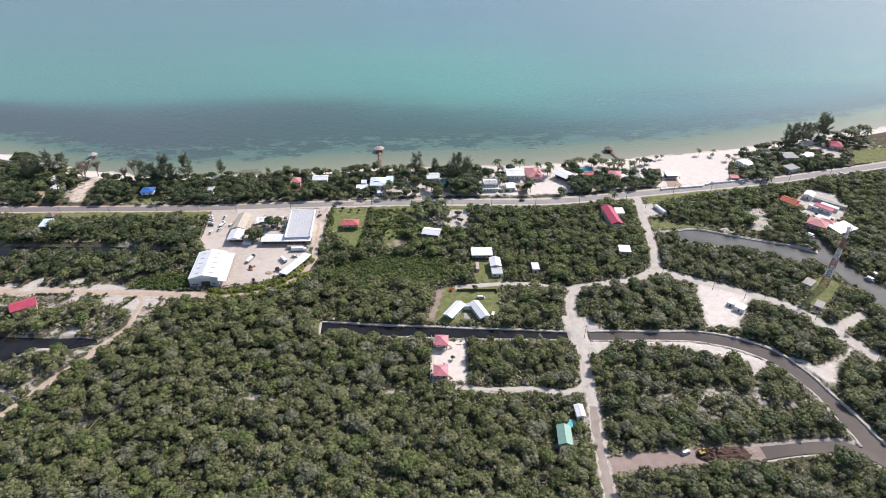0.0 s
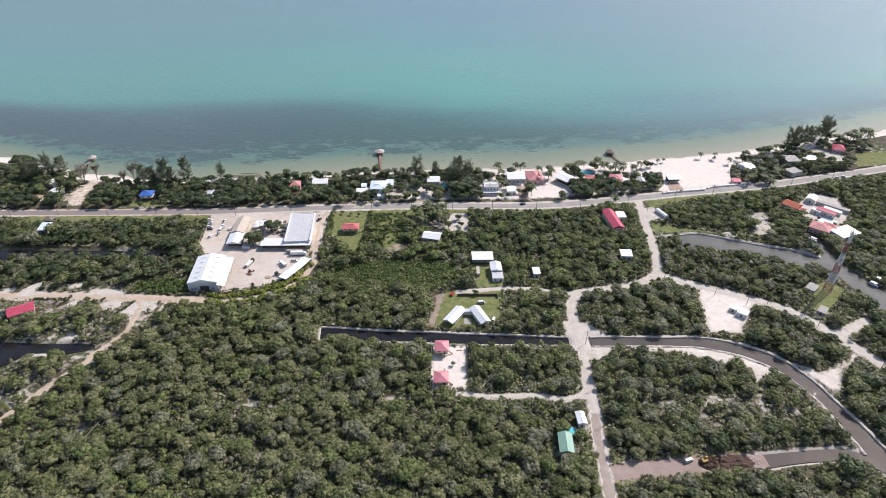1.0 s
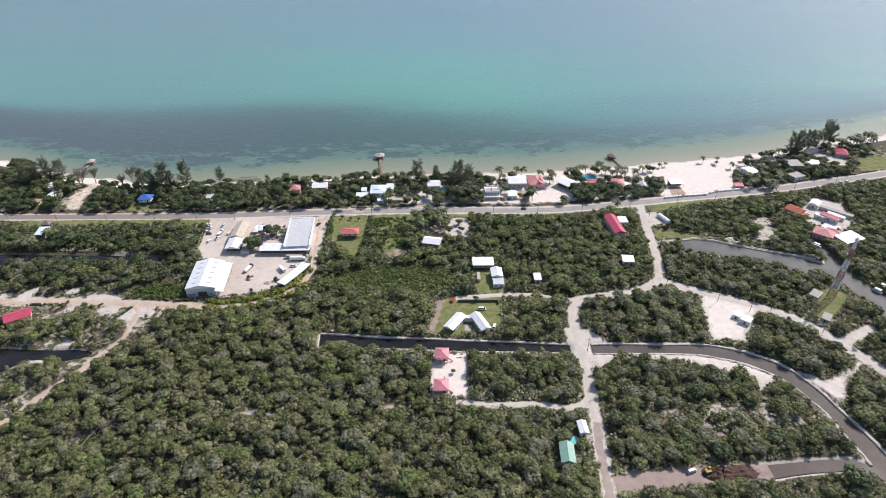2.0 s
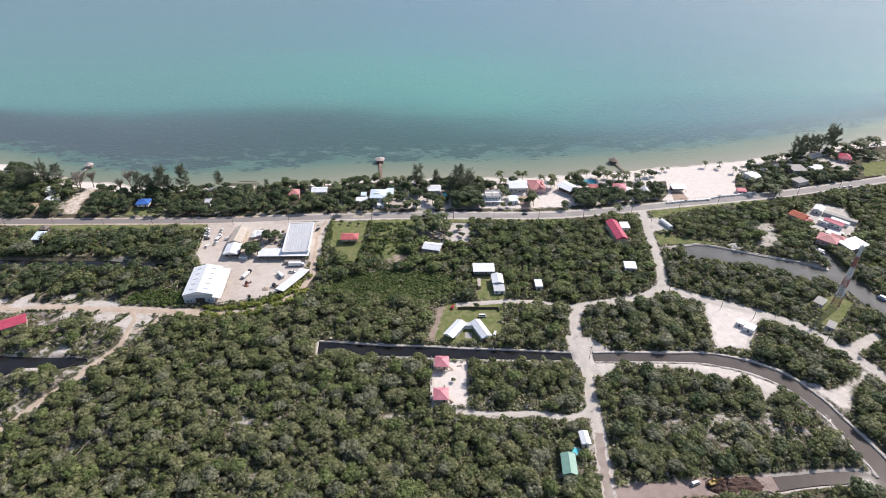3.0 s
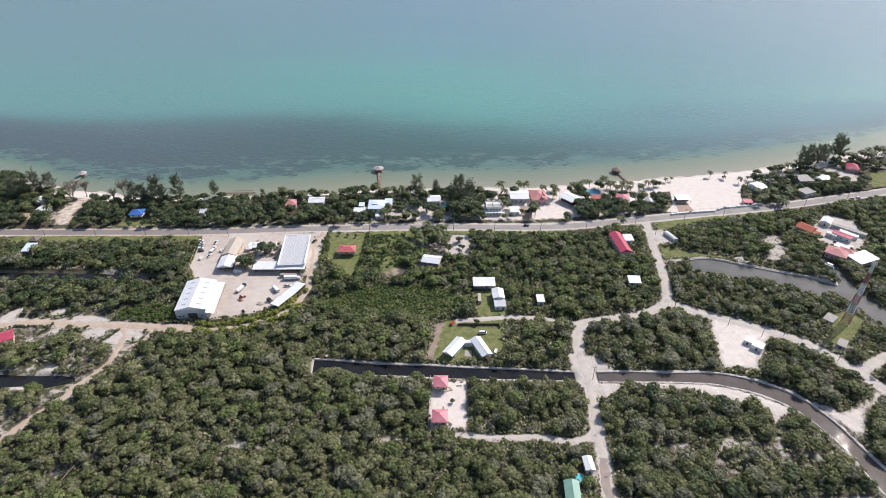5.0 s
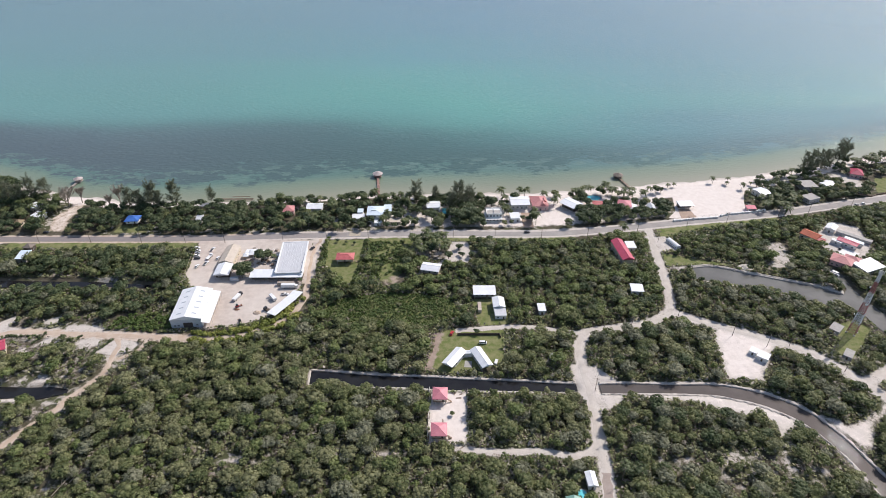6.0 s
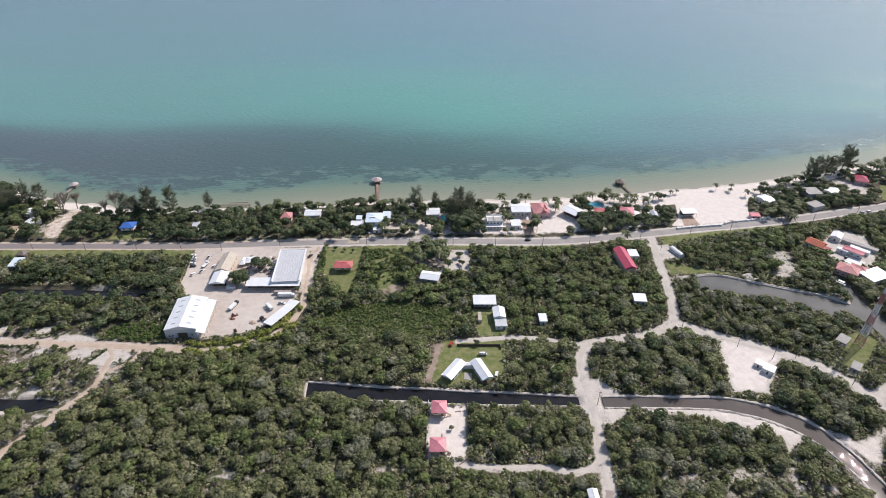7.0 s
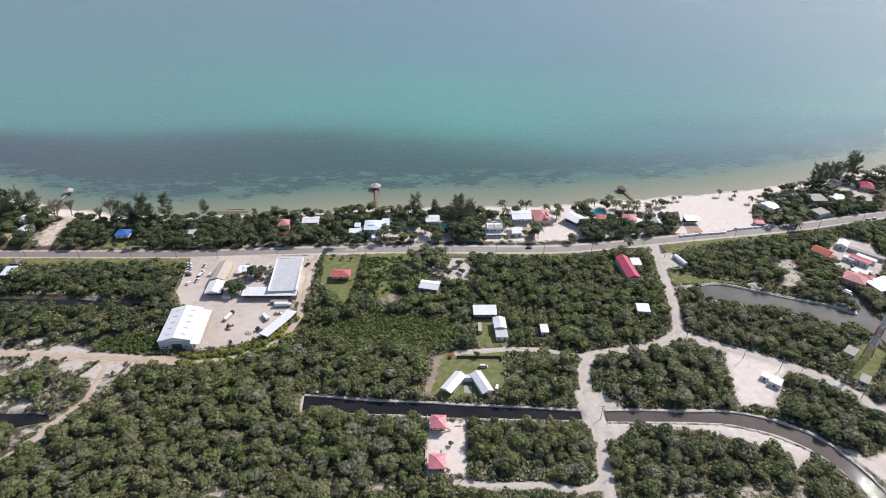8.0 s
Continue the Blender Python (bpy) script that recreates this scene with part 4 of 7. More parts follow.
# ---- houses between the road and the shore ----
house("cottage", -354.3, 224.5, 9.5, 9, -20, 4, 0.5, "gablex", WHITE_ROOF, WHITE_WALL, "white-roofed cottage among palms by the beach")
house("cottage", -342.1, 208.4, 9.5, 9, -18, 4, 0.5, "gablex", WHITE_ROOF, WHITE_WALL, "white-roofed cottage beside the sandy track")
house("palapa", -352.8, 197.1, 7, 7, 0, 3.2, 2.2, "hip", TAN_THATCH, CREAM_WALL, "round-edged tan thatched palapa by the road", over=0.9)
house("blue_roofed_house", -258.4, 200.7, 11.5, 10.5, 4, 5.0, 1.8, "hip", BLUE_ROOF, WHITE_WALL, "house with a bright blue metal roof and white walls", over=0.9, stilt=2.2)
house("small_house", -204.1, 204.1, 5.5, 8, 5, 3.8, 0.8, "shed", GREY_ROOF, WHITE_WALL, "small pale house half hidden in trees")
house("pink_roofed_house", -131.5, 219.0, 9.5, 11, 6, 4.8, 2.0, "hip", SALMON_ROOF, PINK_WALL, "coast house with a faded pink hipped roof")
house("white_roofed_house", -110.1, 223.8, 14, 10.5, 2, 4.8, 1.2, "gablex", WHITE_ROOF, WHITE_WALL, "long low house with a white metal roof")
house("annex", -70.2, 208.4, 11, 7.5, 3, 3.5, 0.5, "shed", WHITE_ROOF, WHITE_WALL, "low annex with a white mono-pitch roof", over=0.4)
house("annex", -69.3, 215.5, 5, 6, 0, 5.0, 0.4, "shed", PALEBLUE_ROOF, WHITE_WALL, "small annex with a pale blue roof", over=0.4)
villa = house("pale_blue_villa", -56.0, 212.7, 14.5, 16, 1, 6.8, 1.6, "hip", PALEBLUE_ROOF, WHITE_WALL, "two-storey villa with a pale blue roof and roof hatch", over=0.7, storeys=2)
hb = bmesh.new()
box(hb, -1.2, -1.5, 7.6, 4.2, 2.4, 0.9, 0.05)
part("roof_hatch", hb, PALEBLUE_ROOF, villa)
gb = bmesh.new()
box(gb, -1.2, -2.72, 7.7, 3.6, 0.06, 0.6)
part("hatch_window", gb, GLASS, villa)
house("annex", -46.2, 219.5, 6.5, 12, 4, 5.0, 0.7, "shed", PALEBLUE_ROOF, WHITE_WALL, "side wing with a pale blue roof", over=0.4)
house("carport", -53.1, 202.0, 6.5, 7, 2, 3.0, 0.3, "shed", WHITE_ROOF, WHITE_WALL, "small white flat-roofed carport", over=0.4)
house("outbuilding", -39.1, 203.2, 10, 6.5, 1, 3.0, 0.3, "flat", BEIGE_ROOF, CREAM_WALL, "flat-roofed beige outbuilding beside the villa", over=0.3)
house("white_roofed_house", -7.0, 227.1, 12, 11.5, 4, 5.0, 1.2, "gablex", WHITE_ROOF, WHITE_WALL, "white-roofed house beside a small pool")
house("white_roofed_house", 69.1, 233.6, 17, 16, 2, 5.6, 1.4, "gablex", WHITE_ROOF, WHITE_WALL, "large beach house with a broad white metal roof", over=0.8, porch=2.6)
rh = house("pink_roofed_house", 86.6, 234.5, 14.5, 19, 3, 4.8, 3.0, "hip", SALMON_ROOF, PINK_WALL, "beach house with a red hipped roof and gable dormers", over=0.7)
for k, (dx, dy, wd) in enumerate(((2.2, -6.2, 5.0), (4.2, -1.0, 4.0))):
    part("dormer", roof_mesh("gable", wd, 5.0, 5.4, 2.0), SALMON_ROOF, rh).location = (dx, dy, 0)
house("garage", 63.0, 210.5, 8.5, 9.5, 4, 3.8, 0.6, "shed", WHITE_ROOF, WHITE_WALL, "white-roofed garage at the road", over=0.5)
house("open_sided_hall", 114.5, 231.0, 16, 14, -48, 5.0, 1.2, "gablex", WHITE_ROOF, DARK_WALL, "open hall with a broad white roof, set askew", over=1.4, porch=2.0)
house("pool_house", 139.4, 234.5, 10.5, 7, -3, 3.2, 1.2, "hip", RED_ROOF, CREAM_WALL, "low pool house with a brown-red roof")
house("pink_roofed_house", 161.5, 231.0, 12, 13, -8, 4.8, 2.2, "hip", PINK_ROOF, WHITE_WALL, "pink-roofed house under beach trees")
house("white_roofed_house", 167.5, 226.5, 8, 9, -6, 4.0, 0.9, "gable", WHITE_ROOF, WHITE_WALL, "white-roofed wing of a beach house")
house("cottage", 183.8, 226.9, 7.2, 9, -4, 4.0, 1.8, "gable", GREY_ROOF, WHITE_WALL, "small grey-roofed cottage with white walls")
pav = house("pavilion", 216.0, 232.5, 13.5, 9, 4, 4.0, 0.6, "shed", WHITE_ROOF, DARK_WALL, "open beach pavilion with a flat white roof", over=0.8, porch=4.0)
house("red_shed", 272.6, 228.5, 8.2, 6.0, -4, 3.0, 0.5, "shed", CRIMSON_ROOF, PINK_WALL, "small dark red shed on the sand", over=0.3)
house("white_roofed_house", 293.7, 255.9, 13.5, 11.0, -68, 4.4, 1.2, "gable", WHITE_ROOF, WHITE_WALL, "white-roofed house behind coconut palms")
house("concrete_shell", 343.0, 270.4, 14, 14, 2, 5.0, 0.3, "flat", CONCRETE, GREY_WALL, "unfinished flat-topped concrete house", over=0.2, storeys=2)
house("grey_house", 333.5, 246.0, 13, 10, 22, 4.5, 0.3, "flat", CONCRETE, GREY_WALL, "bare grey concrete house beside the road", over=0.2)
house("white_roofed_house", 363.2, 271.9, 11.5, 13.5, -62, 4.4, 1.0, "gable", WHITE_ROOF, WHITE_WALL, "house with a bright white roof in dense trees")
house("red_pyramid_house", 404.5, 298.0, 12, 14, -22, 4.0, 3.2, "hip", CRIMSON_ROOF, PINK_WALL, "small house with a crimson pyramid roof near the shore")


def modern_house(x, y, rot):
    FOOTPRINTS.append((x, y, 17, 20, rot))
    ob = thing("modern_villa", pose(x, y, 0, 0, 0, rot), "flat-roofed white villa with roof terraces and a rooftop pool", "house")
    bm = bmesh.new()
    box(bm, 0, 0, -0.3, 15, 13, 3.4, 0.05)
    part("ground_storey", bm, WHITE_WALL, ob)
    bm = bmesh.new()
    box(bm, 0.5, 0.8, 3.1, 13, 10.5, 3.2, 0.05)
    part("upper_storey", bm, WHITE_WALL, ob)
    for cx, cy, sx, sy in ((0.5, -4.35, 13, 0.25), (0.5, 5.95, 13, 0.25), (-5.9, 0.8, 0.25, 10), (6.9, 0.8, 0.25, 10)):
        bm = bmesh.new()
        box(bm, cx, cy, 6.3, sx, sy, 0.7, 0.03)
        part("parapet", bm, WHITE_WALL, ob)
    for cx in (-2.6, 3.4):
        bm = bmesh.new()
        box(bm, cx, -0.6, 6.32, 5.2, 6.5, 0.12)
        part("roof_terrace", bm, CONCRETE, ob, "grey roof terrace")
    bm = bmesh.new()
    box(bm, 0.5, 0.2, 6.3, 0.3, 8.0, 1.0)
    part("divider", bm, WHITE_WALL, ob)
    for s in range(2):
        for i in range(5):
            window(ob, -5.2 + i * 2.8, (-6.5, -4.45)[s], 0.9 + 3.1 * s, 1.6, 1.5, (0, -1))
    for i in range(4):
        bm = bmesh.new()
        box(bm, -6 + i * 4, -7.6, -0.3, 0.3, 0.3, 3.4)
        part("post", bm, WHITE_WALL, ob)
    bm = bmesh.new()
    box(bm, 0, -7.2, 3.1, 14.5, 1.8, 0.2)
    part("balcony", bm, WHITE_WALL, ob)
    return ob


modern_house(44.5, 212.5, 2)

# ---- houses inland ----
house("orange_roofed_house", 301.5, 182.5, 13.5, 11, -52, 4.0, 2.0, "gablex", ORANGE_ROOF, CREAM_WALL, "house with an orange clay roof under palms")
house("annex", 305.5, 176.0, 8, 6.5, -48, 3.4, 1.0, "gablex", RED_ROOF, CREAM_WALL, "low red-roofed annex beside the house")
house("white_outbuilding", 325.1, 194.8, 8, 10.5, -42, 3.8, 1.2, "gable", WHITE_ROOF, WHITE_WALL, "white outbuilding on the sandy yard")
house("long_shed", 337.0, 182.0, 4.5, 26, 48, 3.0, 0.4, "flat", CONCRETE, GREY_WALL, "long grey wall-like shed beside the yard", over=0.2, openings=False, cat="shed")
house("red_roofed_store", 325.6, 171.5, 7.0, 15, 44, 4.0, 1.0, "gable", CRIMSON_ROOF, WHITE_WALL, "long store with a dark red roof", cat="shed")
house("blue_white_shed", 332.5, 174.5, 4.0, 14, 46, 3.2, 0.4, "shed", PALEBLUE_ROOF, WHITE_WALL, "narrow shed with a pale blue-white roof", over=0.2, cat="shed", openings=False)
house("container_office", 318.5, 174.0, 3.4, 8, 42, 3.4, 0.2, "flat", WHITE_ROOF, WHITE_WALL, "white container office on a sandy yard", over=0.1, cat="container")
house("pink_roofed_house", 306.5, 145.5, 15, 13, -40, 4.6, 2.2, "hip", SALMON_ROOF, PINK_WALL, "large house with a faded pink hipped roof by the canal")
house("pink_roofed_wing", 315.5, 147.5, 11, 8, -40, 4.2, 1.6, "hip", SALMON_ROOF, PINK_WALL, "pink-roofed wing of a canal house")
house("white_hall", 323.0, 139.0, 20, 13, 22, 4.0, 0.5, "shed", WHITE_ROOF, WHITE_WALL, "hall with a dazzling white flat roof")
house("red_roofed_house", 141.0, 156.0, 9.5, 28, 6, 5.6, 2.2, "gable", CRIMSON_ROOF, CREAM_WALL, "long house with a steep crimson roof half hidden by trees")
house("annex", 150.0, 165.5, 7.5, 9, 2, 4.0, 0.5, "shed", WHITE_ROOF, WHITE_WALL, "white-roofed annex beside the crimson roof")
house("white_cabin", 140.1, 109.3, 9, 8.5, -4, 3.8, 0.6, "shed", WHITE_ROOF, WHITE_WALL, "white-roofed cabin in the wood")
house("white_roofed_house", -7.2, 132.6, 14.0, 10.5, -12, 4.8, 1.4, "gablex", WHITE_ROOF, GREY_WALL, "white-roofed house in a garden", stilt=2.0)
house("red_roofed_house", -72.9, 146.5, 13.8, 9.5, 2, 4.6, 1.6, "hip", RED_ROOF, CREAM_WALL, "red-roofed stilt house on a lawn", over=0.8, stilt=2.4)
house("white_roofed_house", 31.0, 104.5, 16, 9.5, 1, 4.4, 1.0, "shed", WHITE_ROOF, GREY_WALL, "house with a weathered white roof and open carport front", porch=2.0)
house("white_roofed_house", 40.1, 91.5, 8.4, 11, 2, 4.4, 1.4, "gable", WHITE_ROOF, WHITE_WALL, "white gabled house with a rusty roof corner")
house("lean_to", 40.7, 82.0, 8.0, 7.0, 2, 3.2, 0.6, "shed", GREY_ROOF, WHITE_WALL, "grey-roofed lean-to with white walls", over=0.3)
house("hut", 69.1, 86.9, 5.4, 8, 2, 3.8, 0.5, "shed", WHITE_ROOF, WHITE_WALL, "small white-roofed hut beside the lane")
house("green_roofed_house", 64.4, -64.0, 7.6, 12.6, -3, 4.8, 1.6, "gable", GREEN_ROOF, WHITE_WALL, "house with a green metal gable roof in the wood", stilt=2.2)
house("white_hut", 75.7, -47.0, 5.2, 8.6, 3, 3.8, 0.8, "gable", WHITE_ROOF, WHITE_WALL, "white hut with two roof vents at the lane")
house("white_block", 201.0, 42.0, 6.6, 6.6, -40, 3.2, 0.1, "flat", WHITE_ROOF, WHITE_WALL, "plain white cube house on a sandy clearing", over=0.05, clear=3)
house("white_block", 197.2, 47.0, 4.6, 5.2, -40, 2.8, 0.1, "flat", WHITE_ROOF, WHITE_WALL, "small white block beside the larger one", over=0.05)
house("equipment_shed", 260.6, 68.7, 6.5, 9, -48, 3.0, 0.3, "shed", CONCRETE, GREY_WALL, "grey equipment shed beside the mast", over=0.2, cat="shed")
house("roofless_shed", 255.5, 44.5, 5.2, 8.5, -42, 2.8, 0.1, "flat", CONCRETE, GREY_WALL, "grey concrete shed with a cluttered flat top", over=0.05, cat="shed")
house("pale_roofed_house", -319.4, 147.0, 8, 11, 4, 4.0, 0.8, "shed", PALEBLUE_ROOF, GREY_WALL, "pale-roofed house among trees below the road")
house("thatched_hut", -322.4, 160.0, 7.4, 7, -6, 3.8, 2.0, "hip", THATCH, DARK_WALL, "brown thatched hut at the roadside")
house("crimson_roofed_house", -278.6, 43.5, 11, 15.5, -30 - 28, 4.4, 2.0, "gable", CRIMSON_ROOF, CREAM_WALL, "house with a crimson gable roof by the dirt road")
house("pink_roofed_stilt_house", 0.4, 7.6, 8.6, 9.4, -1, 5.0, 2.0, "hip", PINK_ROOF, CREAM_WALL, "square stilt house with a pink pyramid roof", over=0.8, stilt=2.5, clear=0)
house("pink_roofed_stilt_house", 0.0, -18.0, 8.8, 9.2, 0, 5.0, 2.0, "hip", PINK_ROOF, CREAM_WALL, "square stilt house with a faded pink pyramid roof", over=0.8, stilt=2.5, clear=0)
house("gabled_wing", 8.9, 38.2, 7.6, 17.0, -33, 3.9, 1.5, "gable", WHITE_ROOF, WHITE_WALL, "white-roofed gabled wing with an open porch", over=0.7, porch=3.5)
house("gabled_wing", 25.6, 38.2, 7.4, 17.5, 24, 3.9, 1.5, "gable", WHITE_ROOF, WHITE_WALL, "white-roofed gabled wing beside its twin", over=0.7, porch=2.5)
house("link_roof", 17.0, 43.2, 7.0, 3.0, 4, 3.4, 0.5, "gablex", WHITE_ROOF, WHITE_WALL, "low white roof that links two wings", over=0.3, openings=False)

# ---- builders' yard ----
shed = house("warehouse", -168.0, 85.0, 20.5, 33, 5, 7.0, 2.6, "gable", WHITE_ROOF, METAL_WALL, "big white sheet-metal warehouse with roof skylights", over=0.25, openings=False, cat="warehouse")
for side in (-1, 1):
    for i in range(5):
        bm = bmesh.new()
        u = side * 4.9
        box(bm, 0, 0, 0, 3.0, 1.0, 0.08)
        s = part("skylight", bm, SKYLIGHT, shed, "cloudy skylight sheet")
        s.matrix_basis = Matrix.Translation((u, -12.0 + i * 6.0, 7.0 + 2.6 * (1 - abs(u) / 10.25) + 0.02)) @ pose(0, 0, 0, 0, side * math.degrees(math.atan(2.6 / 10.25)), 0)
# a dark panel on the wall stands for the shade inside the open doorway
bm = bmesh.new()
box(bm, 1.0, -16.35, -0.2, 6.0, 0.2, 4.2)
part("doorway_shade", bm, DARK_WALL, shed, "dark panel for the shade inside the open roller door")
for i in (-7.4, -5.2, 6.8):
    window(shed, i, -16.3, 1.2, 1.4, 1.2, (0, -1))
bm = bmesh.new()
poly_solid(bm, [[(10.1, -18.5, 5.9), (15.5, -18.5, 4.6), (15.5, 16.0, 4.6), (10.1, 16.0, 5.9)], [(10.1, -18.5, 5.7), (15.5, -18.5, 4.4), (15.5, 16.0, 4.4), (10.1, 16.0, 5.7)][::-1],
                [(10.1, -18.5, 5.9), (10.1, -18.5, 5.7), (15.5, -18.5, 4.4), (15.5, -18.5, 4.6)], [(15.5, -18.5, 4.6), (15.5, -18.5, 4.4), (15.5, 16.0, 4.4), (15.5, 16.0, 4.6)],
                [(15.5, 16.0, 4.6), (15.5, 16.0, 4.4), (10.1, 16.0, 5.7), (10.1, 16.0, 5.9)], [(10.1, 16.0, 5.9), (10.1, 16.0, 5.7), (10.1, -18.5, 5.7), (10.1, -18.5, 5.9)]])
part("lean_to_roof", bm, WHITE_ROOF, shed, "white lean-to roof on posts")
for i in range(7):
    bm = bmesh.new()
    box(bm, 15.2, -18.0 + i * 5.6, -0.2, 0.18, 0.18, 4.7)
    part("post", bm, STEEL, shed)

store = house("store", -112.3, 142.5, 19.5, 40, 4, 6.0, 0.9, "shed", GREY_ROOF, WHITE_WALL, "long store with a ribbed grey roof inside white parapets", over=0.9, openings=False, cat="warehouse")
for cx, cy, sx, sy in ((-9.6, 0, 0.9, 40.6), (9.6, 0, 0.9, 40.6), (0, 20.1, 19.9, 0.7)):
    bm = bmesh.new()
    box(bm, cx, cy, 5.6, sx, sy, 1.55, 0.05)
    part("parapet", bm, WHITE_ROOF, store, "white metal parapet")
for i in range(9):
    bm = bmesh.new()
    tube(bm, (-8.0 + i * 2.0, -19.6, 6.12), (-8.0 + i * 2.0, 19.6, 6.98), 0.09, sides=4)
    part("roof_rib", bm, GREY_ROOF, store)
for j in range(4):
    window(store, 8.85, -14 + j * 8, 1.5, 1.6, 1.4, (1, 0))
front = house("shop_front", -120.0, 124.0, 38.5, 9.5, 1, 4.2, 0.7, "shed", WHITE_ROOF, DARK_WALL, "long shop front under a white veranda roof", over=0.8, porch=2.4, openings=False, cat="shop")
for i in range(9):
    window(front, -15 + i * 3.7, -1.56, 0.8, 1.8, 1.5, (0, -1))
house("beige_workshop", -161.5, 148.0, 11.0, 23, 0, 4.8, 2.2, "gable", BEIGE_ROOF, CREAM_WALL, "workshop with a beige and white gabled roof", cat="workshop")
house("white_workshop", -160.5, 128.5, 11.5, 14.5, 2, 4.4, 1.8, "gable", WHITE_ROOF, DARK_WALL, "white-roofed open workshop with a dark front", over=0.8, porch=2.5, cat="workshop")


def curved_shed():
    """A shed that follows a shallow arc."""
    ob = thing("curved_shed", pose(0, 0, 0), "white-roofed open shed that curves along the yard's edge", "shed")
    line = smooth_line([(-113.5, 78.5), (-108.3, 87.5), (-103.6, 96), (-100.2, 104)], 4.0)
    FOOTPRINTS.append((-106.6, 90.5, 11, 29, -27))
    bm = bmesh.new()
    prev = None
    for i, (x, y) in enumerate(line):
        a, b = line[max(0, i - 1)], line[min(len(line) - 1, i + 1)]
        t = Vector((b[0] - a[0], b[1] - a[1])).normalized()
        n = Vector((-t.y, t.x))
        sec = [(4.0, 3.0), (4.0, 3.25), (-4.0, 4.0), (-4.0, 3.75)]
        row = [bm.verts.new((x + n.x * k, y + n.y * k, h)) for k, h in sec]
        if prev:
            for k in range(4):
                bm.faces.new((prev[k], row[k], row[(k + 1) % 4], prev[(k + 1) % 4]))
        else:
            bm.faces.new(row)
        prev = row
        for k in (3.7, -3.7):
            pb = bmesh.new()
            box(pb, x + n.x * k, y + n.y * k, -0.2, 0.18, 0.18, 3.6)
            part("post", pb, STEEL, ob)
    bm.faces.new(prev)
    bmesh.ops.recalc_face_normals(bm, faces=bm.faces)
    part("roof", bm, WHITE_ROOF, ob)


curved_shed()

# open ground about the pools and the round-roofed bus
FOOTPRINTS += [(139.0, 246.0, 18, 18, 0), (45.5, 227.0, 14, 8, 0), (3.2, 221.0, 9, 14, 0), (186.5, 171.5, 16, 8, 112), (72.5, -51.0, 7, 7, 0)]


# ---- plants ----
def ico():
    t = (1 + 5 ** 0.5) / 2
    v = np.array([(-1, t, 0), (1, t, 0), (-1, -t, 0), (1, -t, 0), (0, -1, t), (0, 1, t), (0, -1, -t), (0, 1, -t), (t, 0, -1), (t, 0, 1), (-t, 0, -1), (-t, 0, 1)], float)
    f = np.array([(0, 11, 5), (0, 5, 1), (0, 1, 7), (0, 7, 10), (0, 10, 11), (1, 5, 9), (5, 11, 4), (11, 10, 2), (10, 7, 6), (7, 1, 8), (3, 9, 4), (3, 4, 2), (3, 2, 6), (3, 6, 8), (3, 8, 9), (4, 9, 5), (2, 4, 11), (6, 2, 10), (8, 6, 7), (9, 8, 1)])
    return v / np.linalg.norm(v[0]), f


ICO_V, ICO_F = ico()
OCT_V = np.array([(1, 0, 0), (0, 1, 0), (-1, 0, 0), (0, -1, 0), (0, 0, 1), (0, 0, -1)], float)
OCT_F = np.array([(0, 1, 4), (1, 2, 4), (2, 3, 4), (3, 0, 4), (1, 0, 5), (2, 1, 5), (3, 2, 5), (0, 3, 5)])


def crown_parts(seed, leaves, lumps=6, leaf=0.17, flat=0.75, core=True, trunk=True):
    """A crown of radius about 1 round the origin: a lumpy heap of leaf sprays over a dark heart, with a stub of trunk. Returns corners and triangles."""
    g = np.random.default_rng(seed)
    cen, rad = [np.array([0, 0, 0.12])], [0.58]
    for i in range(lumps):
        a = 2 * math.pi * (i + g.uniform(-0.3, 0.3)) / lumps
        r = g.uniform(0.38, 0.66)
        cen.append(np.array([r * math.cos(a), r * math.sin(a), g.uniform(-0.25, 0.22)]))
        rad.append(g.uniform(0.26, 0.46))
    cen, rad = np.array(cen), np.array(rad)
    V, F, n = [], [], 0
    if core:
        for c, r in zip(cen, rad):
            v = OCT_V * r * g.uniform(0.72, 0.98, (6, 1)) * (1, 1, flat) + c
            V.append(v), F.append(OCT_F + n)
            n += 6
    if trunk:
        k = np.array([(0.05 * math.cos(q), 0.05 * math.sin(q), -1.75) for q in (0, 2.1, 4.2)] + [(0.0, 0.0, 0.0)])
        V.append(k), F.append(np.array([(0, 1, 3), (1, 2, 3), (2, 0, 3)]) + n)
        n += 4
    made = 0
    w = rad ** 2 / (rad ** 2).sum()
    while made < leaves:
        i = g.choice(len(rad), p=w)
        u = g.normal(size=3)
        u /= np.linalg.norm(u)
        if u[2] < -0.45:
            continue
        p = cen[i] + u * rad[i] * g.uniform(0.82, 1.12) * np.array([1, 1, flat])
        if (np.linalg.norm(p - cen, axis=1) < rad * 0.72).any():
            continue
        nrm = u + np.array([0, 0, 0.35]) + g.normal(size=3) * 0.5
        nrm /= np.linalg.norm(nrm)
        t = np.cross(nrm, g.normal(size=3))
        t /= np.linalg.norm(t)
        b = np.cross(nrm, t)
        s = leaf * g.uniform(0.6, 1.3)
        V.append(np.array([p - t * s - b * s * 0.5, p + t * s - b * s * 0.4, p + b * s * 1.1 + t * s * g.uniform(-0.5, 0.5)]))
        F.append(np.array([(0, 1, 2)]) + n)
        n += 3
        made += 1
    return np.concatenate(V), np.concatenate(F)


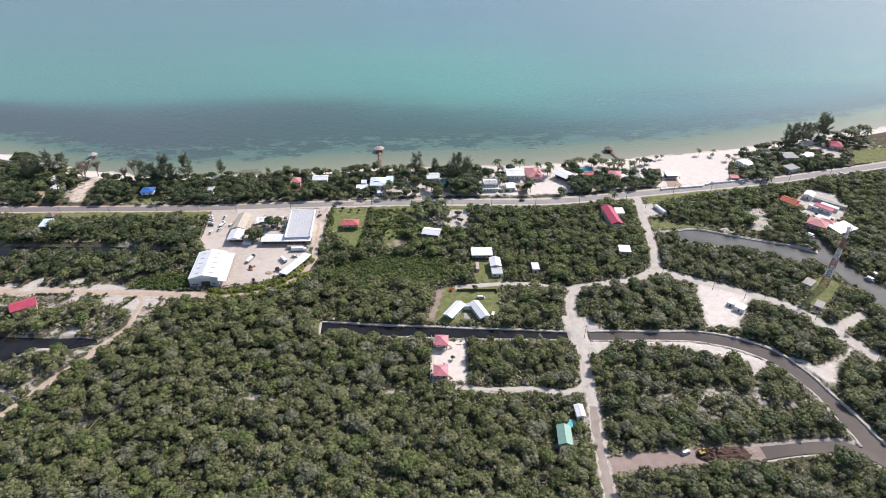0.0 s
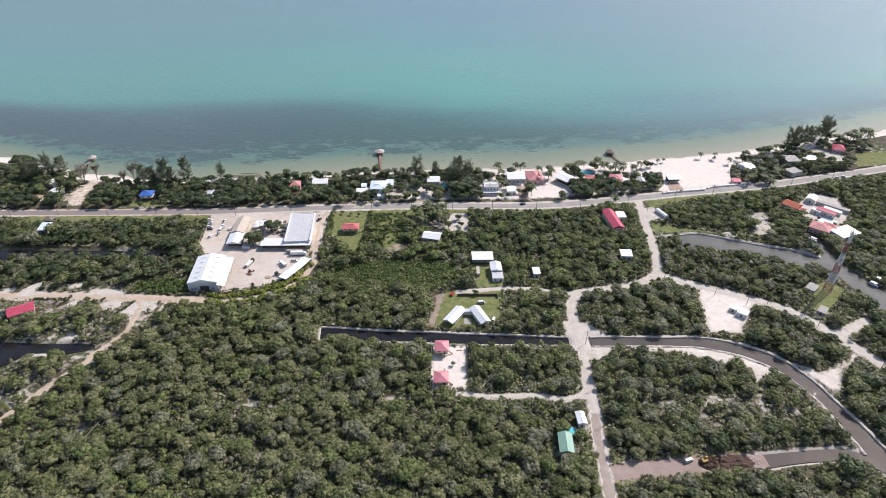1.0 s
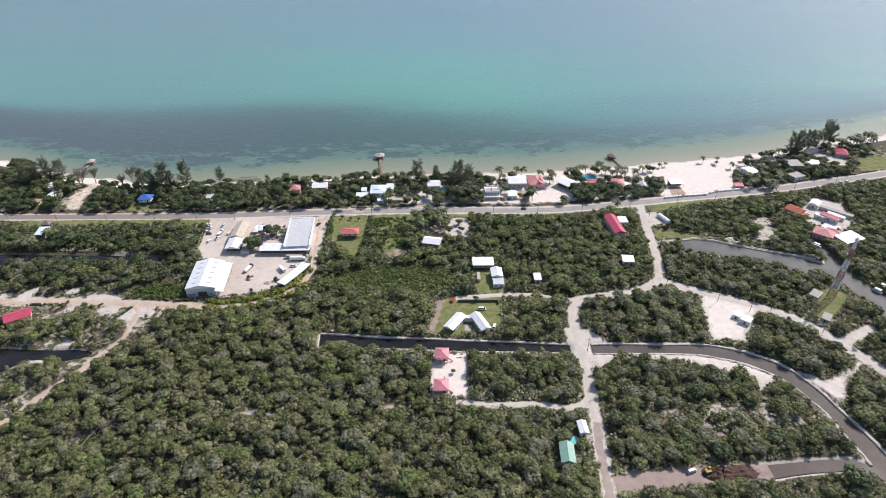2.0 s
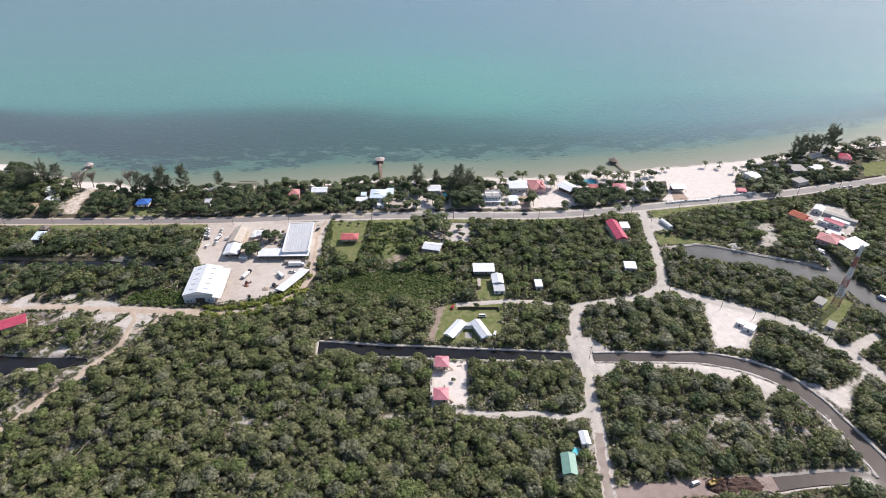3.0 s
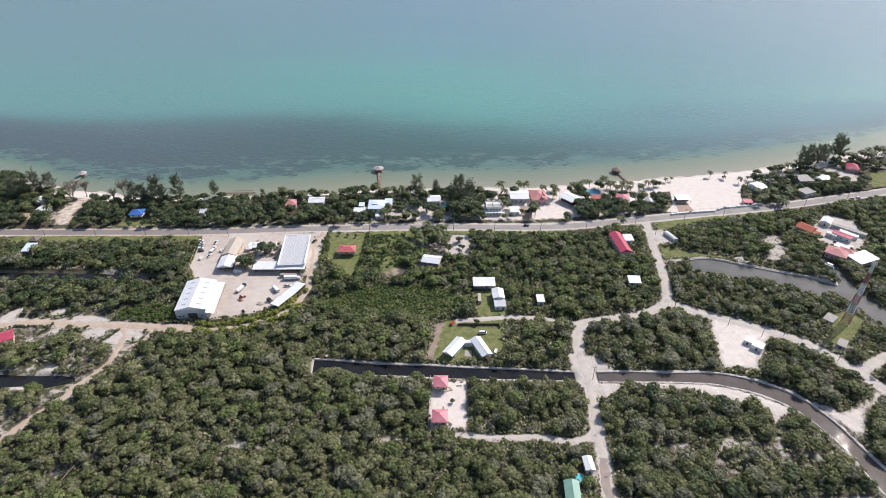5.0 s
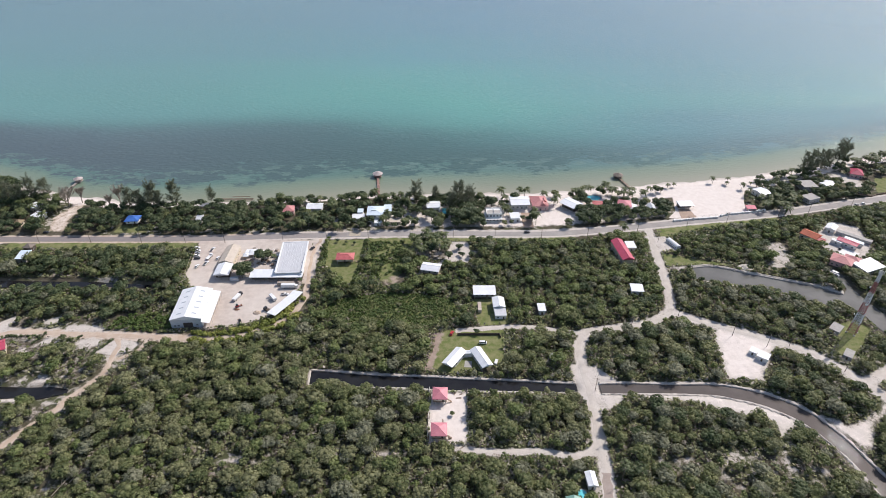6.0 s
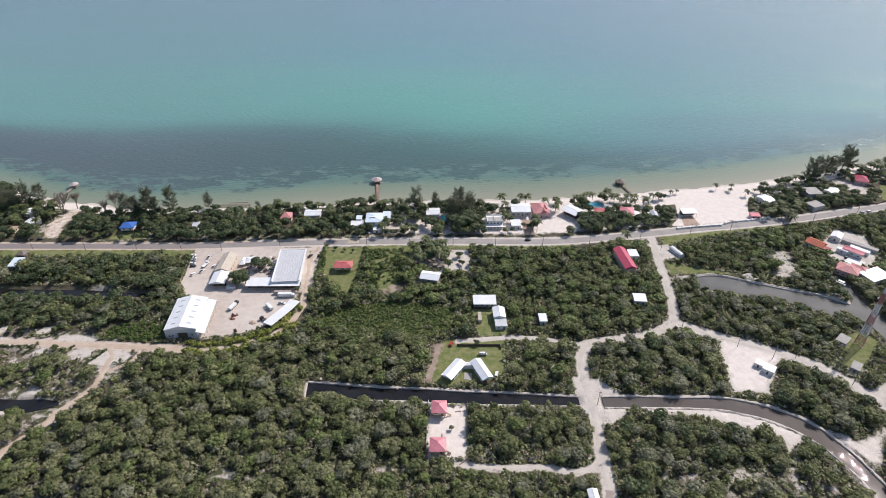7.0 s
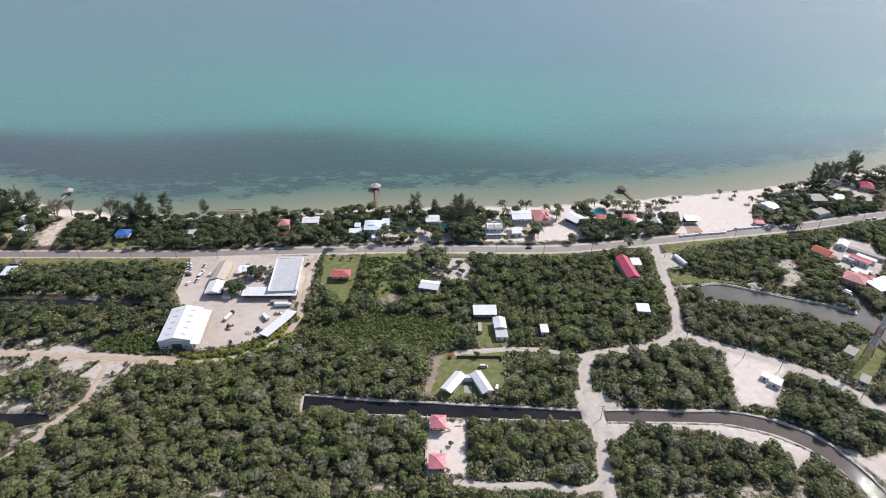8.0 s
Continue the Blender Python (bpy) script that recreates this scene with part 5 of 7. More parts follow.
def scatter_mesh(name, templates, spots, material, label, category, shares=(1.0,)):
    """Joins turned and scaled copies of the templates at spots (x, y, z, radius, height factor) into one mesh of kind stuff."""
    V, F, M, n = [], [], [], 0
    mats = material if isinstance(material, list) else [material]
    g = np.random.default_rng(len(spots))
    for x, y, z, r, hf in spots:
        v, f = templates[g.integers(len(templates))]
        M.append(np.full(len(f), g.choice(len(mats), p=shares)))
        a = g.uniform(0, 2 * math.pi)
        c, s = math.cos(a), math.sin(a)
        q = np.empty_like(v)
        q[:, 0] = (v[:, 0] * c - v[:, 1] * s) * r + x
        q[:, 1] = (v[:, 0] * s + v[:, 1] * c) * r + y
        q[:, 2] = v[:, 2] * r * hf + z
        V.append(q), F.append(f + n)
        n += len(v)
    me = bpy.data.meshes.new(name)
    fill_mesh(me, np.concatenate(V), np.concatenate(F))
    for k in mats:
        me.materials.append(k)
    me.polygons.foreach_set("material_index", np.concatenate(M).astype(np.int32))
    return tagged(new(name, me), label, category, kind="stuff")


def near_house(px, py, extra=0.0):
    hit = np.zeros(px.shape, bool)
    for x, y, w, d, rot in FOOTPRINTS:
        c, s = math.cos(radians(rot)), math.sin(radians(rot))
        u, v = (px - x) * c + (py - y) * s, -(px - x) * s + (py - y) * c
        hit |= (abs(u) < w / 2 + extra) & (abs(v) < d / 2 + extra)
    return hit


ROADS = [(MAIN_ROAD, 11.0), (LANE, 3.6), (LANE_EAST, 4.6), (LANE_SPUR, 3.6), (LANE_MID, 3.0), (DRIVE, 2.6), (DIG_ROAD, 4.6), (DIRT_WEST, 4.0), (DIRT_SW, 2.6), (DIRT_SPUR, 1.4), (DIRT_MID, 2.6), (DIRT_MID[:6], 6.0), (LOT_DRIVE, 4.0)]
OPEN = [PLAZA, ARCH_DRIVE, LOT, LAWN_RED, LAWN_V, PLOT_PINK, YARD_SMALL, CLEAR_SAND, YARD_NE, TOWER_LAWN, SAND_SE, SAND_BANK, GARDEN, PALM_PATCH, DIRT_PATCH, GREEN_PATCH, GRASS_VERGES[0], GRASS_VERGES[1], GRASS_VERGES[3], *SANDLOTS]


def free(px, py, r, slack=0.75):
    """Where a crown of radius r can stand clear of roads, water, open ground and houses."""
    ok = np.ones(px.shape, bool)
    for line, half in ROADS:
        ok &= line_dist(px, py, line) > half + r * slack * 0.7
    for c in CANALS:
        ok &= area_dist(px, py, c) > (r * 0.35 + 1.8 if c is CANAL_NE else r * 0.5 + 2.6 if c is CANAL_E else r * 0.5 + 3.0 if c is CANAL_NW else r * 0.45 + 1.2)
    for x, y, q in BARE:
        ok &= np.hypot((px - x) * 0.7, py - y) > q * 0.65 + r * 0.38
    for q in OPEN:
        ok &= area_dist(px, py, q) > r * slack - 0.6
    return ok & ~near_house(px, py, r * 0.55)


rng = np.random.default_rng(11)


def jitter_grid(x0, x1, y0, y1, gap):
    px, py = np.meshgrid(np.arange(x0, x1, gap), np.arange(y0, y1, gap * 0.87))
    px = px + (np.arange(px.shape[0])[:, None] % 2) * gap / 2
    px, py = px.ravel(), py.ravel()
    return px + rng.uniform(-0.42, 0.42, px.shape) * gap, py + rng.uniform(-0.42, 0.42, py.shape) * gap


def field(px, py, size, seed):
    """Smooth noise from -1 to 1 with features of that size."""
    return np.array([noise.noise(Vector((x / size, y / size, seed))) for x, y in zip(px, py)])


def in_wood(px, py):
    """The stretch of land that the woods cover here."""
    return (abs(px) < 285 + 0.62 * (py + 100)) & (py > -135) & (py < np.interp(px, [-500, 112, 480], [170, 182, 262]))


TREES = [crown_parts(40 + i, 325, 6 + i % 5, 0.092, 0.60 + 0.06 * (i % 4)) for i in range(9)]
SAPLINGS = [crown_parts(60 + i, 92, 3 + i % 2, 0.15, 0.8 + 0.1 * (i % 3)) for i in range(6)]
TWIGS = [crown_parts(70 + i, 42, 4, 0.16, 0.8, core=False, trunk=False) for i in range(4)]
BUSHES = [crown_parts(80 + i, 52, 3, 0.22, trunk=False) for i in range(5)]

px, py = jitter_grid(-460, 480, -135, 262, 5.2)
keep = in_wood(px, py) & ~in_poly(px, py, SCRUB) & ~in_poly(px, py, GREEN_PATCH)
px, py = px[keep], py[keep]
thick = field(px, py, 28, 3.0) + 0.6 * field(px, py, 9, 7.0)
r = np.where(rng.uniform(size=px.shape) < 0.5, np.clip(4.15 + 1.0 * rng.normal(size=px.shape) + 1.1 * field(px, py, 40, 1.0), 2.61, 6.8), rng.uniform(1.6, 2.6, px.shape))
r = np.where((py > 66) & (px > -90) & (r > 2.6), np.clip(r * 0.9, 2.61, 5.4), r)
sparse = in_poly(px, py, MEADOW) | in_poly(px, py, CLEARED) | ((px < -186) & (py > 25) & (py < 108)) | ((px < -205) & (py > -30) & (py < 30))
chance = np.where(in_poly(px, py, MEADOW), 0.14, np.where(in_poly(px, py, CLEARED), 0.06, np.where(sparse, np.where((px < -186) & (py > 82), 0.85, np.where((py > 42) & (py < 64), 0.32, 0.68)), np.where(in_poly(px, py, SPARSE_SE), 0.72, np.where(py > 66, 1.1, 0.98))))) + np.where(in_poly(px, py, MEADOW), 0.1, 0.22) * thick
keep = free(px, py, r) & (rng.uniform(size=px.shape) < chance)
px, py, r = px[keep], py[keep], r[keep]
wood_spots = [(x, y, q * 0.72 + rng.uniform(0.6, 1.6), q, rng.uniform(0.66, 1.0)) for x, y, q in zip(px, py, r) if q > 2.6]
young_spots = [(x, y, q * 1.0 + rng.uniform(0.1, 1.5), q, rng.uniform(0.8, 1.3)) for x, y, q in zip(px, py, r) if q <= 2.6]
LEAVES = [FOREST_LEAF, OLIVE_LEAF, GREY_LEAF, FRESH_LEAF]
woodland = scatter_mesh("woodland", TREES, [q for q in wood_spots if q[1] < 66 and q[0] < 86], LEAVES, "dense low tropical woodland of rounded grey-green crowns", "woodland", (0.44, 0.28, 0.15, 0.13))
east_wood = scatter_mesh("east_woodland", TREES, [q for q in wood_spots if (q[1] < 66 and q[0] >= 86) or (q[0] > 165 and 66 <= q[1] < 140)], [FOREST_LEAF, SHADE_LEAF, GREY_LEAF, OLIVE_LEAF], "grey-green woodland with dry gaps beside the canal", "woodland", (0.36, 0.26, 0.24, 0.14))
north_wood = scatter_mesh("north_woodland", TREES, [q for q in wood_spots if q[1] >= 66 and q[0] > -120 and not (q[0] > 165 and q[1] < 140)], [FOREST_LEAF, SHADE_LEAF, FRESH_LEAF, GREY_LEAF], "lush green woodland below the coast road", "woodland", (0.30, 0.24, 0.40, 0.06))
west_wood = scatter_mesh("west_woodland", TREES, [q for q in wood_spots if q[1] >= 66 and q[0] <= -120], [FOREST_LEAF, SHADE_LEAF, GREY_LEAF], "dense dark green woodland between the canals and the road", "woodland", (0.22, 0.63, 0.15))
north_young = scatter_mesh("north_young_woodland", SAPLINGS, [q for q in young_spots if q[1] >= 66], [FOREST_LEAF, SHADE_LEAF, FRESH_LEAF], "young green trees below the coast road", "woodland", (0.32, 0.3, 0.38))
young_wood = scatter_mesh("young_woodland", SAPLINGS, [q for q in young_spots if q[1] < 66], LEAVES, "young trees filling the woodland's gaps", "woodland", (0.3, 0.3, 0.2, 0.2))
px, py = jitter_grid(-460, 480, -135, 250, 7.5)
keep = in_wood(px, py) & free(px, py, np.full(px.shape, 1.0), 0.3) & (rng.uniform(size=px.shape) < np.where(py > 66, 0.12, np.where(px > 90, 0.85, 0.7)))
dry = scatter_mesh("dry_brush", TWIGS, [(x, y, rng.uniform(0.5, 2.6), rng.uniform(1.2, 2.4), 0.8) for x, y in zip(px[keep], py[keep])], DRY_BRUSH, "bleached dry twigs between the trees", "brush")

# undergrowth along edges and in gaps
px, py = jitter_grid(-460, 480, -135, 250, 10.5)
r = rng.uniform(1.2, 2.6, px.shape)
keep = in_wood(px, py) & free(px, py, r, 0.4) & (rng.uniform(size=px.shape) < 0.8)
bush_spots = [(x, y, q * 0.45, q, rng.uniform(0.6, 1.0)) for x, y, q in zip(px[keep], py[keep], r[keep])]
bush_spots = [q for q in bush_spots if not (-165 < q[0] < -94 and 55 < q[1] < 112) and not (250 < q[0] < 278 and 140 < q[1] < 176)]
undergrowth = scatter_mesh("undergrowth", BUSHES, bush_spots, LEAVES, "low bushes between the trees and along the tracks", "bushes", (0.3, 0.3, 0.15, 0.25))


def ground_cover(gap):
    """A ragged carpet of low leaf sprays under the trees, with bare gaps."""
    px, py = jitter_grid(-460, 480, -135, 250, gap)
    keep = in_wood(px, py) & ~in_poly(px, py, SCRUB) & ~in_poly(px, py, MEADOW)
    px, py = px[keep], py[keep]
    keep = free(px, py, np.full(px.shape, 0.5), 0.4)
    px, py = px[keep], py[keep]
    rough = field(px, py, 7.0, 21.0) + 0.7 * field(px, py, 2.6, 25.0)
    gappy = np.where(in_poly(px, py, CLEARED), 0.7, np.where(in_poly(px, py, SPARSE_SE), -0.15, np.where((px < -186) & (py > -50) & (py < 84), 0.12, np.where(px > 86, -0.42, -0.62))))
    keep = rough > gappy
    px, py, rough = px[keep], py[keep], rough[keep]
    n = len(px)
    nrm = rng.normal(size=(n, 3)) * (0.55, 0.55, 0.15) + (0, 0, 1)
    nrm /= np.linalg.norm(nrm, axis=1)[:, None]
    t = np.cross(nrm, rng.normal(size=(n, 3)))
    t /= np.linalg.norm(t, axis=1)[:, None]
    b = np.cross(nrm, t)
    mid = np.stack([px, py, 0.45 + 0.75 * np.clip(rough + 0.4, 0, 2) + rng.uniform(0, 0.5, n)], 1)
    s = rng.uniform(0.55, 1.0, (n, 1)) * gap * 0.62
    co = np.stack([mid - t * s - b * s * 0.7, mid + t * s - b * s * 0.7, mid + t * s * 0.7 + b * s, mid - t * s * 0.8 + b * s * 0.8], 1)
    co[:, :, 2] += rng.uniform(-0.22, 0.22, (n, 4))
    me = bpy.data.meshes.new("ground_cover")
    fill_mesh(me, co.reshape(-1, 3), np.arange(4 * n).reshape(n, 4))
    for k in (FOREST_LEAF, OLIVE_LEAF, GREY_LEAF, DRY_BRUSH):
        me.materials.append(k)
    tone = field(px, py, 11.0, 31.0) + 0.5 * rng.normal(size=n)
    kind = np.where(tone > 0.75, 3, np.where(tone > 0.25, 1, np.where(tone < -0.55, 2, 0)))
    me.polygons.foreach_set("material_index", kind.astype(np.int32))
    return tagged(new("ground_cover", me), "low ragged shrubs and dry litter under the woodland", "shrubs", kind="stuff")


ground_cover(1.45)

# bright scrub
px, py = jitter_grid(-90, 20, 66, 110, 2.3)
keep = in_poly(px, py, SCRUB) & free(px, py, np.full(px.shape, 0.8), 0.4)
scrub_spots = [(x, y, 0.5, rng.uniform(1.1, 1.9), rng.uniform(0.6, 1.1)) for x, y in zip(px[keep], py[keep])]
px, py = jitter_grid(-60, 10, 112, 180, 2.4)
keep = in_poly(px, py, MEADOW) & free(px, py, np.full(px.shape, 0.8), 0.4) & (field(px, py, 9, 51.0) + 0.25 * rng.normal(size=px.shape) + 0.02 * (-28 - px) > 0.12)
scrub_spots += [(x, y, 0.5, rng.uniform(0.8, 2.4), rng.uniform(0.5, 1.0)) for x, y in zip(px[keep], py[keep])]
px, py = jitter_grid(-222, -172, 60, 88, 2.6)
keep = in_poly(px, py, GREEN_PATCH)
scrub_spots += [(x, y, 0.9, rng.uniform(1.3, 2.3), rng.uniform(0.7, 1.2)) for x, y in zip(px[keep], py[keep])]
scrub = scatter_mesh("scrub", BUSHES, scrub_spots, SCRUB_LEAF, "even bright green scrub between the trees", "scrub")

# yellow-green growth along the yard's track
spots = []
for line, off0, off1 in ((DIRT_MID[:6], 2.0, 4.0), (DIRT_MID[:6], 3.0, 6.0), (DIRT_MID[:5], -4.5, -2.0), (DIRT_MID[:5], -6.5, -4.0)):
    pts = smooth_line(line, 1.2)
    for (x, y), (x1, y1) in zip(pts, pts[1:]):
        t = Vector((x1 - x, y1 - y)).normalized()
        o = rng.uniform(off0, off1) + rng.normal() * 0.9
        if rng.uniform() < 0.78:
            q = rng.uniform(0.8, 3.0)
            spots.append((x - t.y * o, y + t.x * o, 0.5 * q, q, rng.uniform(0.7, 1.3)))
lawn_hedge = [(x + rng.normal() * 0.6, y + rng.normal() * 0.8, 0.9, rng.uniform(1.2, 2.2), 1.0) for line in ([(-92, 178), (-90.5, 158), (-89, 140)], [(-60, 176), (-60.5, 158), (-61.5, 136), (-64, 116)], [(-58, 174), (-56, 150), (-56, 130)]) for x, y in smooth_line(line, 1.5)]
scatter_mesh("lawn_hedge", BUSHES, lawn_hedge, [FRESH_LEAF, SCRUB_LEAF], "loose green hedge round the lawn", "hedge", (0.5, 0.5))
lot_hedge = [(x + rng.normal() * 0.3, y + rng.normal() * 0.3, 0.5, rng.uniform(0.8, 1.5), 1.0) for line in ([(-210.4, 56), (-217, 43)], [(-255.6, 62), (-259, 53)], [(-280, 59.4), (-259, 59.2)], [(-232, 60), (-236, 50)]) for x, y in smooth_line(line, 0.9)]
scatter_mesh("lot_hedge", BUSHES, lot_hedge, SHADE_LEAF, "dark low hedges between the sandy lots", "hedge")
hedge = scatter_mesh("wild_hedge", BUSHES, spots, HEDGE_LEAF, "yellow-green wild growth along the curved track", "hedge")


def mesh_part(name, vf, material, parent):
    me = bpy.data.meshes.new(name)
    fill_mesh(me, *vf)
    me.materials.append(material)
    ob = new(name, me)
    ob.parent = parent
    return ob


def broadleaf(seed, material, label):
    ob = thing("tree", pose(0, 0, 0), label, "tree", "trees along the shore")
    bm = bmesh.new()
    tube(bm, (0, 0, -0.4), (0.15, 0.1, 2.6), 0.26, 0.18, 7)
    rr = random.Random(seed)
    for i in range(5):
        a = i * 1.26 + rr.uniform(-0.3, 0.3)
        tube(bm, (0.12, 0.08, 2.2), (2.2 * math.cos(a), 2.2 * math.sin(a), 4.3 + rr.uniform(-0.4, 0.6)), 0.13, 0.04, 5)
    part("trunk", bm, BARK, ob)
    v, f = crown_parts(seed, 430, 8, 0.105, 0.8, trunk=False)
    mesh_part("crown", (v * (3.6, 3.6, 3.3) + (0, 0, 4.6), f), material, ob)
    return ob


def palm(seed, h):
    ob = thing("coconut_palm", pose(0, 0, 0), "coconut palm with a slender trunk and drooping fronds", "palm tree", "palms along the shore")
    rr = random.Random(seed)
    lean = rr.uniform(0.4, 1.6)
    bm = bmesh.new()
    pts = [Vector((lean * (k / 6) ** 2, 0, -0.3 + (h + 0.3) * k / 6)) for k in range(7)]
    for k in range(6):
        tube(bm, pts[k], pts[k + 1], 0.20 - 0.015 * k, 0.185 - 0.015 * k, 7)
    part("trunk", bm, PALM_BARK, ob)
    V, F, n = [], [], 0
    top = np.array(pts[-1])
    for i in range(25):
        az = i * 2.4 + rr.uniform(-0.2, 0.2)
        up = rr.uniform(-0.15, 1.05)
        length = rr.uniform(3.5, 4.6)
        d = np.array([math.cos(az), math.sin(az), 0])
        side = np.array([-d[1], d[0], 0])
        rib = []
        for k in range(8):
            u = k / 7
            rib.append(top + d * length * u * math.cos(up * (1 - u)) + np.array([0, 0, length * (math.sin(up) * u - 0.75 * u * u)]))
        for k in range(7):
            wdt = 1.0 * math.sin(math.pi * (0.12 + 0.84 * (k + 0.5) / 7)) + 0.05
            for sg in (-1, 1):
                tip = (rib[k] + rib[k + 1]) / 2 + side * sg * wdt + d * 0.25 - np.array([0, 0, 0.3 * wdt])
                V.append(np.array([rib[k], rib[k + 1], tip]))
                F.append(np.array([(0, 1, 2)]) + n)
                n += 3
                tip2 = rib[k] + side * sg * wdt * 0.9 + d * 0.12 - np.array([0, 0, 0.3 * wdt])
                V.append(np.array([rib[k], (rib[k] + rib[k + 1]) / 2, tip2]))
                F.append(np.array([(0, 1, 2)]) + n)
                n += 3
    mesh_part("fronds", (np.concatenate(V), np.concatenate(F)), PALM_LEAF, ob)
    return ob


def casuarina(seed, h):
    ob = thing("casuarina", pose(0, 0, 0), "tall feathery casuarina with dark drooping needles", "tree", "casuarinas by the beach")
    rr = np.random.default_rng(seed)
    bm = bmesh.new()
    tube(bm, (0, 0, -0.4), (0.3, 0.1, h * 0.95), 0.28, 0.05, 7)
    V, F, n = [], [], 0
    for i in range(64):
        z = h * rr.uniform(0.15, 0.92)
        az = rr.uniform(0, 6.28)
        reach = (1.05 - 0.5 * z / h) * h * 0.30 * rr.uniform(0.6, 1.1)
        a = np.array([0.3 * z / h, 0.1 * z / h, z])
        e = a + np.array([math.cos(az) * reach, math.sin(az) * reach, reach * rr.uniform(0.4, 1.2)])
        tube(bm, a, e, 0.06, 0.015, 4)
        for k in range(40):
            p = a + (e - a) * rr.uniform(0.25, 1.05)
            d = (e - a) / np.linalg.norm(e - a) * 0.5 + rr.normal(size=3) * 0.55
            d /= np.linalg.norm(d)
            s = np.cross(d, rr.normal(size=3))
            s /= np.linalg.norm(s)
            ln = rr.uniform(1.2, 2.4)
            V.append(np.array([p - s * 0.15, p + s * 0.15, p + d * ln + np.array([0, 0, -0.12])]))
            F.append(np.array([(0, 1, 2)]) + n)
            n += 3
    part("trunk", bm, BARK, ob)
    mesh_part("foliage", (np.concatenate(V), np.concatenate(F)), NEEDLE_LEAF, ob)
    return ob


SHORE_TREE_LABELS = ("broad dark green shore tree with a lumpy crown", "rounded dark green tree beside the coast road")
bases = [broadleaf(200 + i, (COAST_LEAF, SHADE_LEAF, COAST_LEAF, SHADE_LEAF)[i], SHORE_TREE_LABELS[i % 2]) for i in range(4)]
palms_ = [palm(300 + i, 6.4 + 0.95 * i) for i in range(4)]
pines = [casuarina(400 + i, 19.0 + 2.0 * i) for i in range(3)]


def settle(kinds, spots):
    """Stands copies at spots (x, y, scale); the first few spots take the first-built ones themselves."""
    for i, (x, y, s) in enumerate(spots):
        src = kinds[i % len(kinds)]
        m = pose(x, y, float(land_z(np.array([x]), np.array([y]))[0]), 0, 0, (i * 77.0) % 360)
        if i < len(kinds):
            src.matrix_basis = m
            src.scale = (s, s, s)
        else:
            ob = copy_thing(src, m)
            ob.scale = (s, s, s)


def bare_tree(x, y, h, seed):
    """A leafless tree: a forked trunk with fine grey twigs."""
    ob = thing("bare_tree", pose(x, y, float(land_z(np.array([x]), np.array([y]))[0])), "leafless grey tree with a fan of fine twigs", "tree", "bare trees by the beach")
    rr = random.Random(seed)
    wood, twigs = bmesh.new(), bmesh.new()

    def grow(a, d, ln, rad, depth):
        e = a + d * ln
        tube(wood if depth < 2 else twigs, a, e, rad, rad * 0.6, 6 if depth < 2 else 4)
        if depth < 4:
            for _ in range(4 if depth else 6):
                n = (d + Vector((rr.uniform(-0.8, 0.8), rr.uniform(-0.8, 0.8), rr.uniform(-0.15, 0.6)))).normalized()
                grow(a + d * ln * rr.uniform(0.5, 1.0), n, ln * rr.uniform(0.55, 0.8), rad * 0.66, depth + 1)

    grow(Vector((0, 0, -0.3)), Vector((rr.uniform(-0.1, 0.1), 0.05, 1)).normalized(), h * 0.42, 0.5, 0)
    part("trunk", wood, PALM_BARK, ob)
    part("twig_fan", twigs, PALM_BARK, ob)
    return ob


for i, (x, y, h) in enumerate(((-328, 229, 21.0), (-320, 236, 16.0), (-283, 231, 20.0), (-290, 227, 14.0), (-335, 236, 15.0))):
    bare_tree(x, y, h, 500 + i)

# trees between the road and the shore: thick in the west, looser in the east
YARDS = [(-350, 217, 10), (-343, 203, 8), (-356, 212, 6), (384, 290, 13), (395, 285, 12), (375, 299, 10), (330, 262, 7), (20, 218, 7), (392, 270, 7), (-327, 226, 9), (-322, 236, 7), (-283, 228, 7)]


def clear_of(px, py):
    return np.min([np.hypot(px - x, py - y) - q for x, y, q in YARDS], 0) > 0


px, py = jitter_grid(-415, 440, 180, 330, 6.0)
off, rd = offshore(px, py), line_dist(px, py, MAIN_ROAD)
belt = (off < -4.5) & (rd > np.where(px < -60, 7.6, 9.0)) & (py > np.interp(px, [-600, -125, 148, 480], [172, 182, 196, 272]))
dens = np.interp(px, [-415, -334, -328, -312, -306, -190, -60, -30, 0, 40, 60, 110, 125, 178, 200, 204, 290, 300, 330, 345, 400, 440], [0.9, 0.9, 0.6, 0.6, 0.9, 0.97, 0.75, 0.45, 0.6, 0.6, 0.22, 0.25, 0.95, 0.92, 0.85, 0.0, 0.0, 0.35, 0.38, 0.5, 0.45, 0.5])
shy = np.interp(px, [-420, -392, -375, -335, -325, -275, -180, -60, 0, 40, 200, 300, 420], [0, 0, 11, 12, 8, 8, 2, 0, 2, 8, 4, 6, 0])
keep = belt & ~((px > 148) & (px < 206) & (py > 238)) & (off < -4.5 - shy) & (rng.uniform(size=px.shape) < dens) & ~near_house(px, py, 0.6) & (area_dist(px, py, BEACH_EAST) > 2) & (area_dist(px, py, BEACH_YARD) > 3) & (area_dist(px, py, BEACH_WEST) > 2.5) & (area_dist(px, py, GRASS_VERGES[4]) > 1.5) & (area_dist(px, py, GRASS_VERGES[5]) > 0) & clear_of(px, py)
belt_spots = [(x, y, rng.uniform(0.7, 1.32) * (1.08 if x < -60 else 1.0)) for x, y in zip(px[keep], py[keep])]
rng.shuffle(belt_spots)
settle(bases, belt_spots[:290])
px, py = jitter_grid(-20, 430, 190, 320, 5.2)
off, rd = offshore(px, py), line_dist(px, py, MAIN_ROAD)
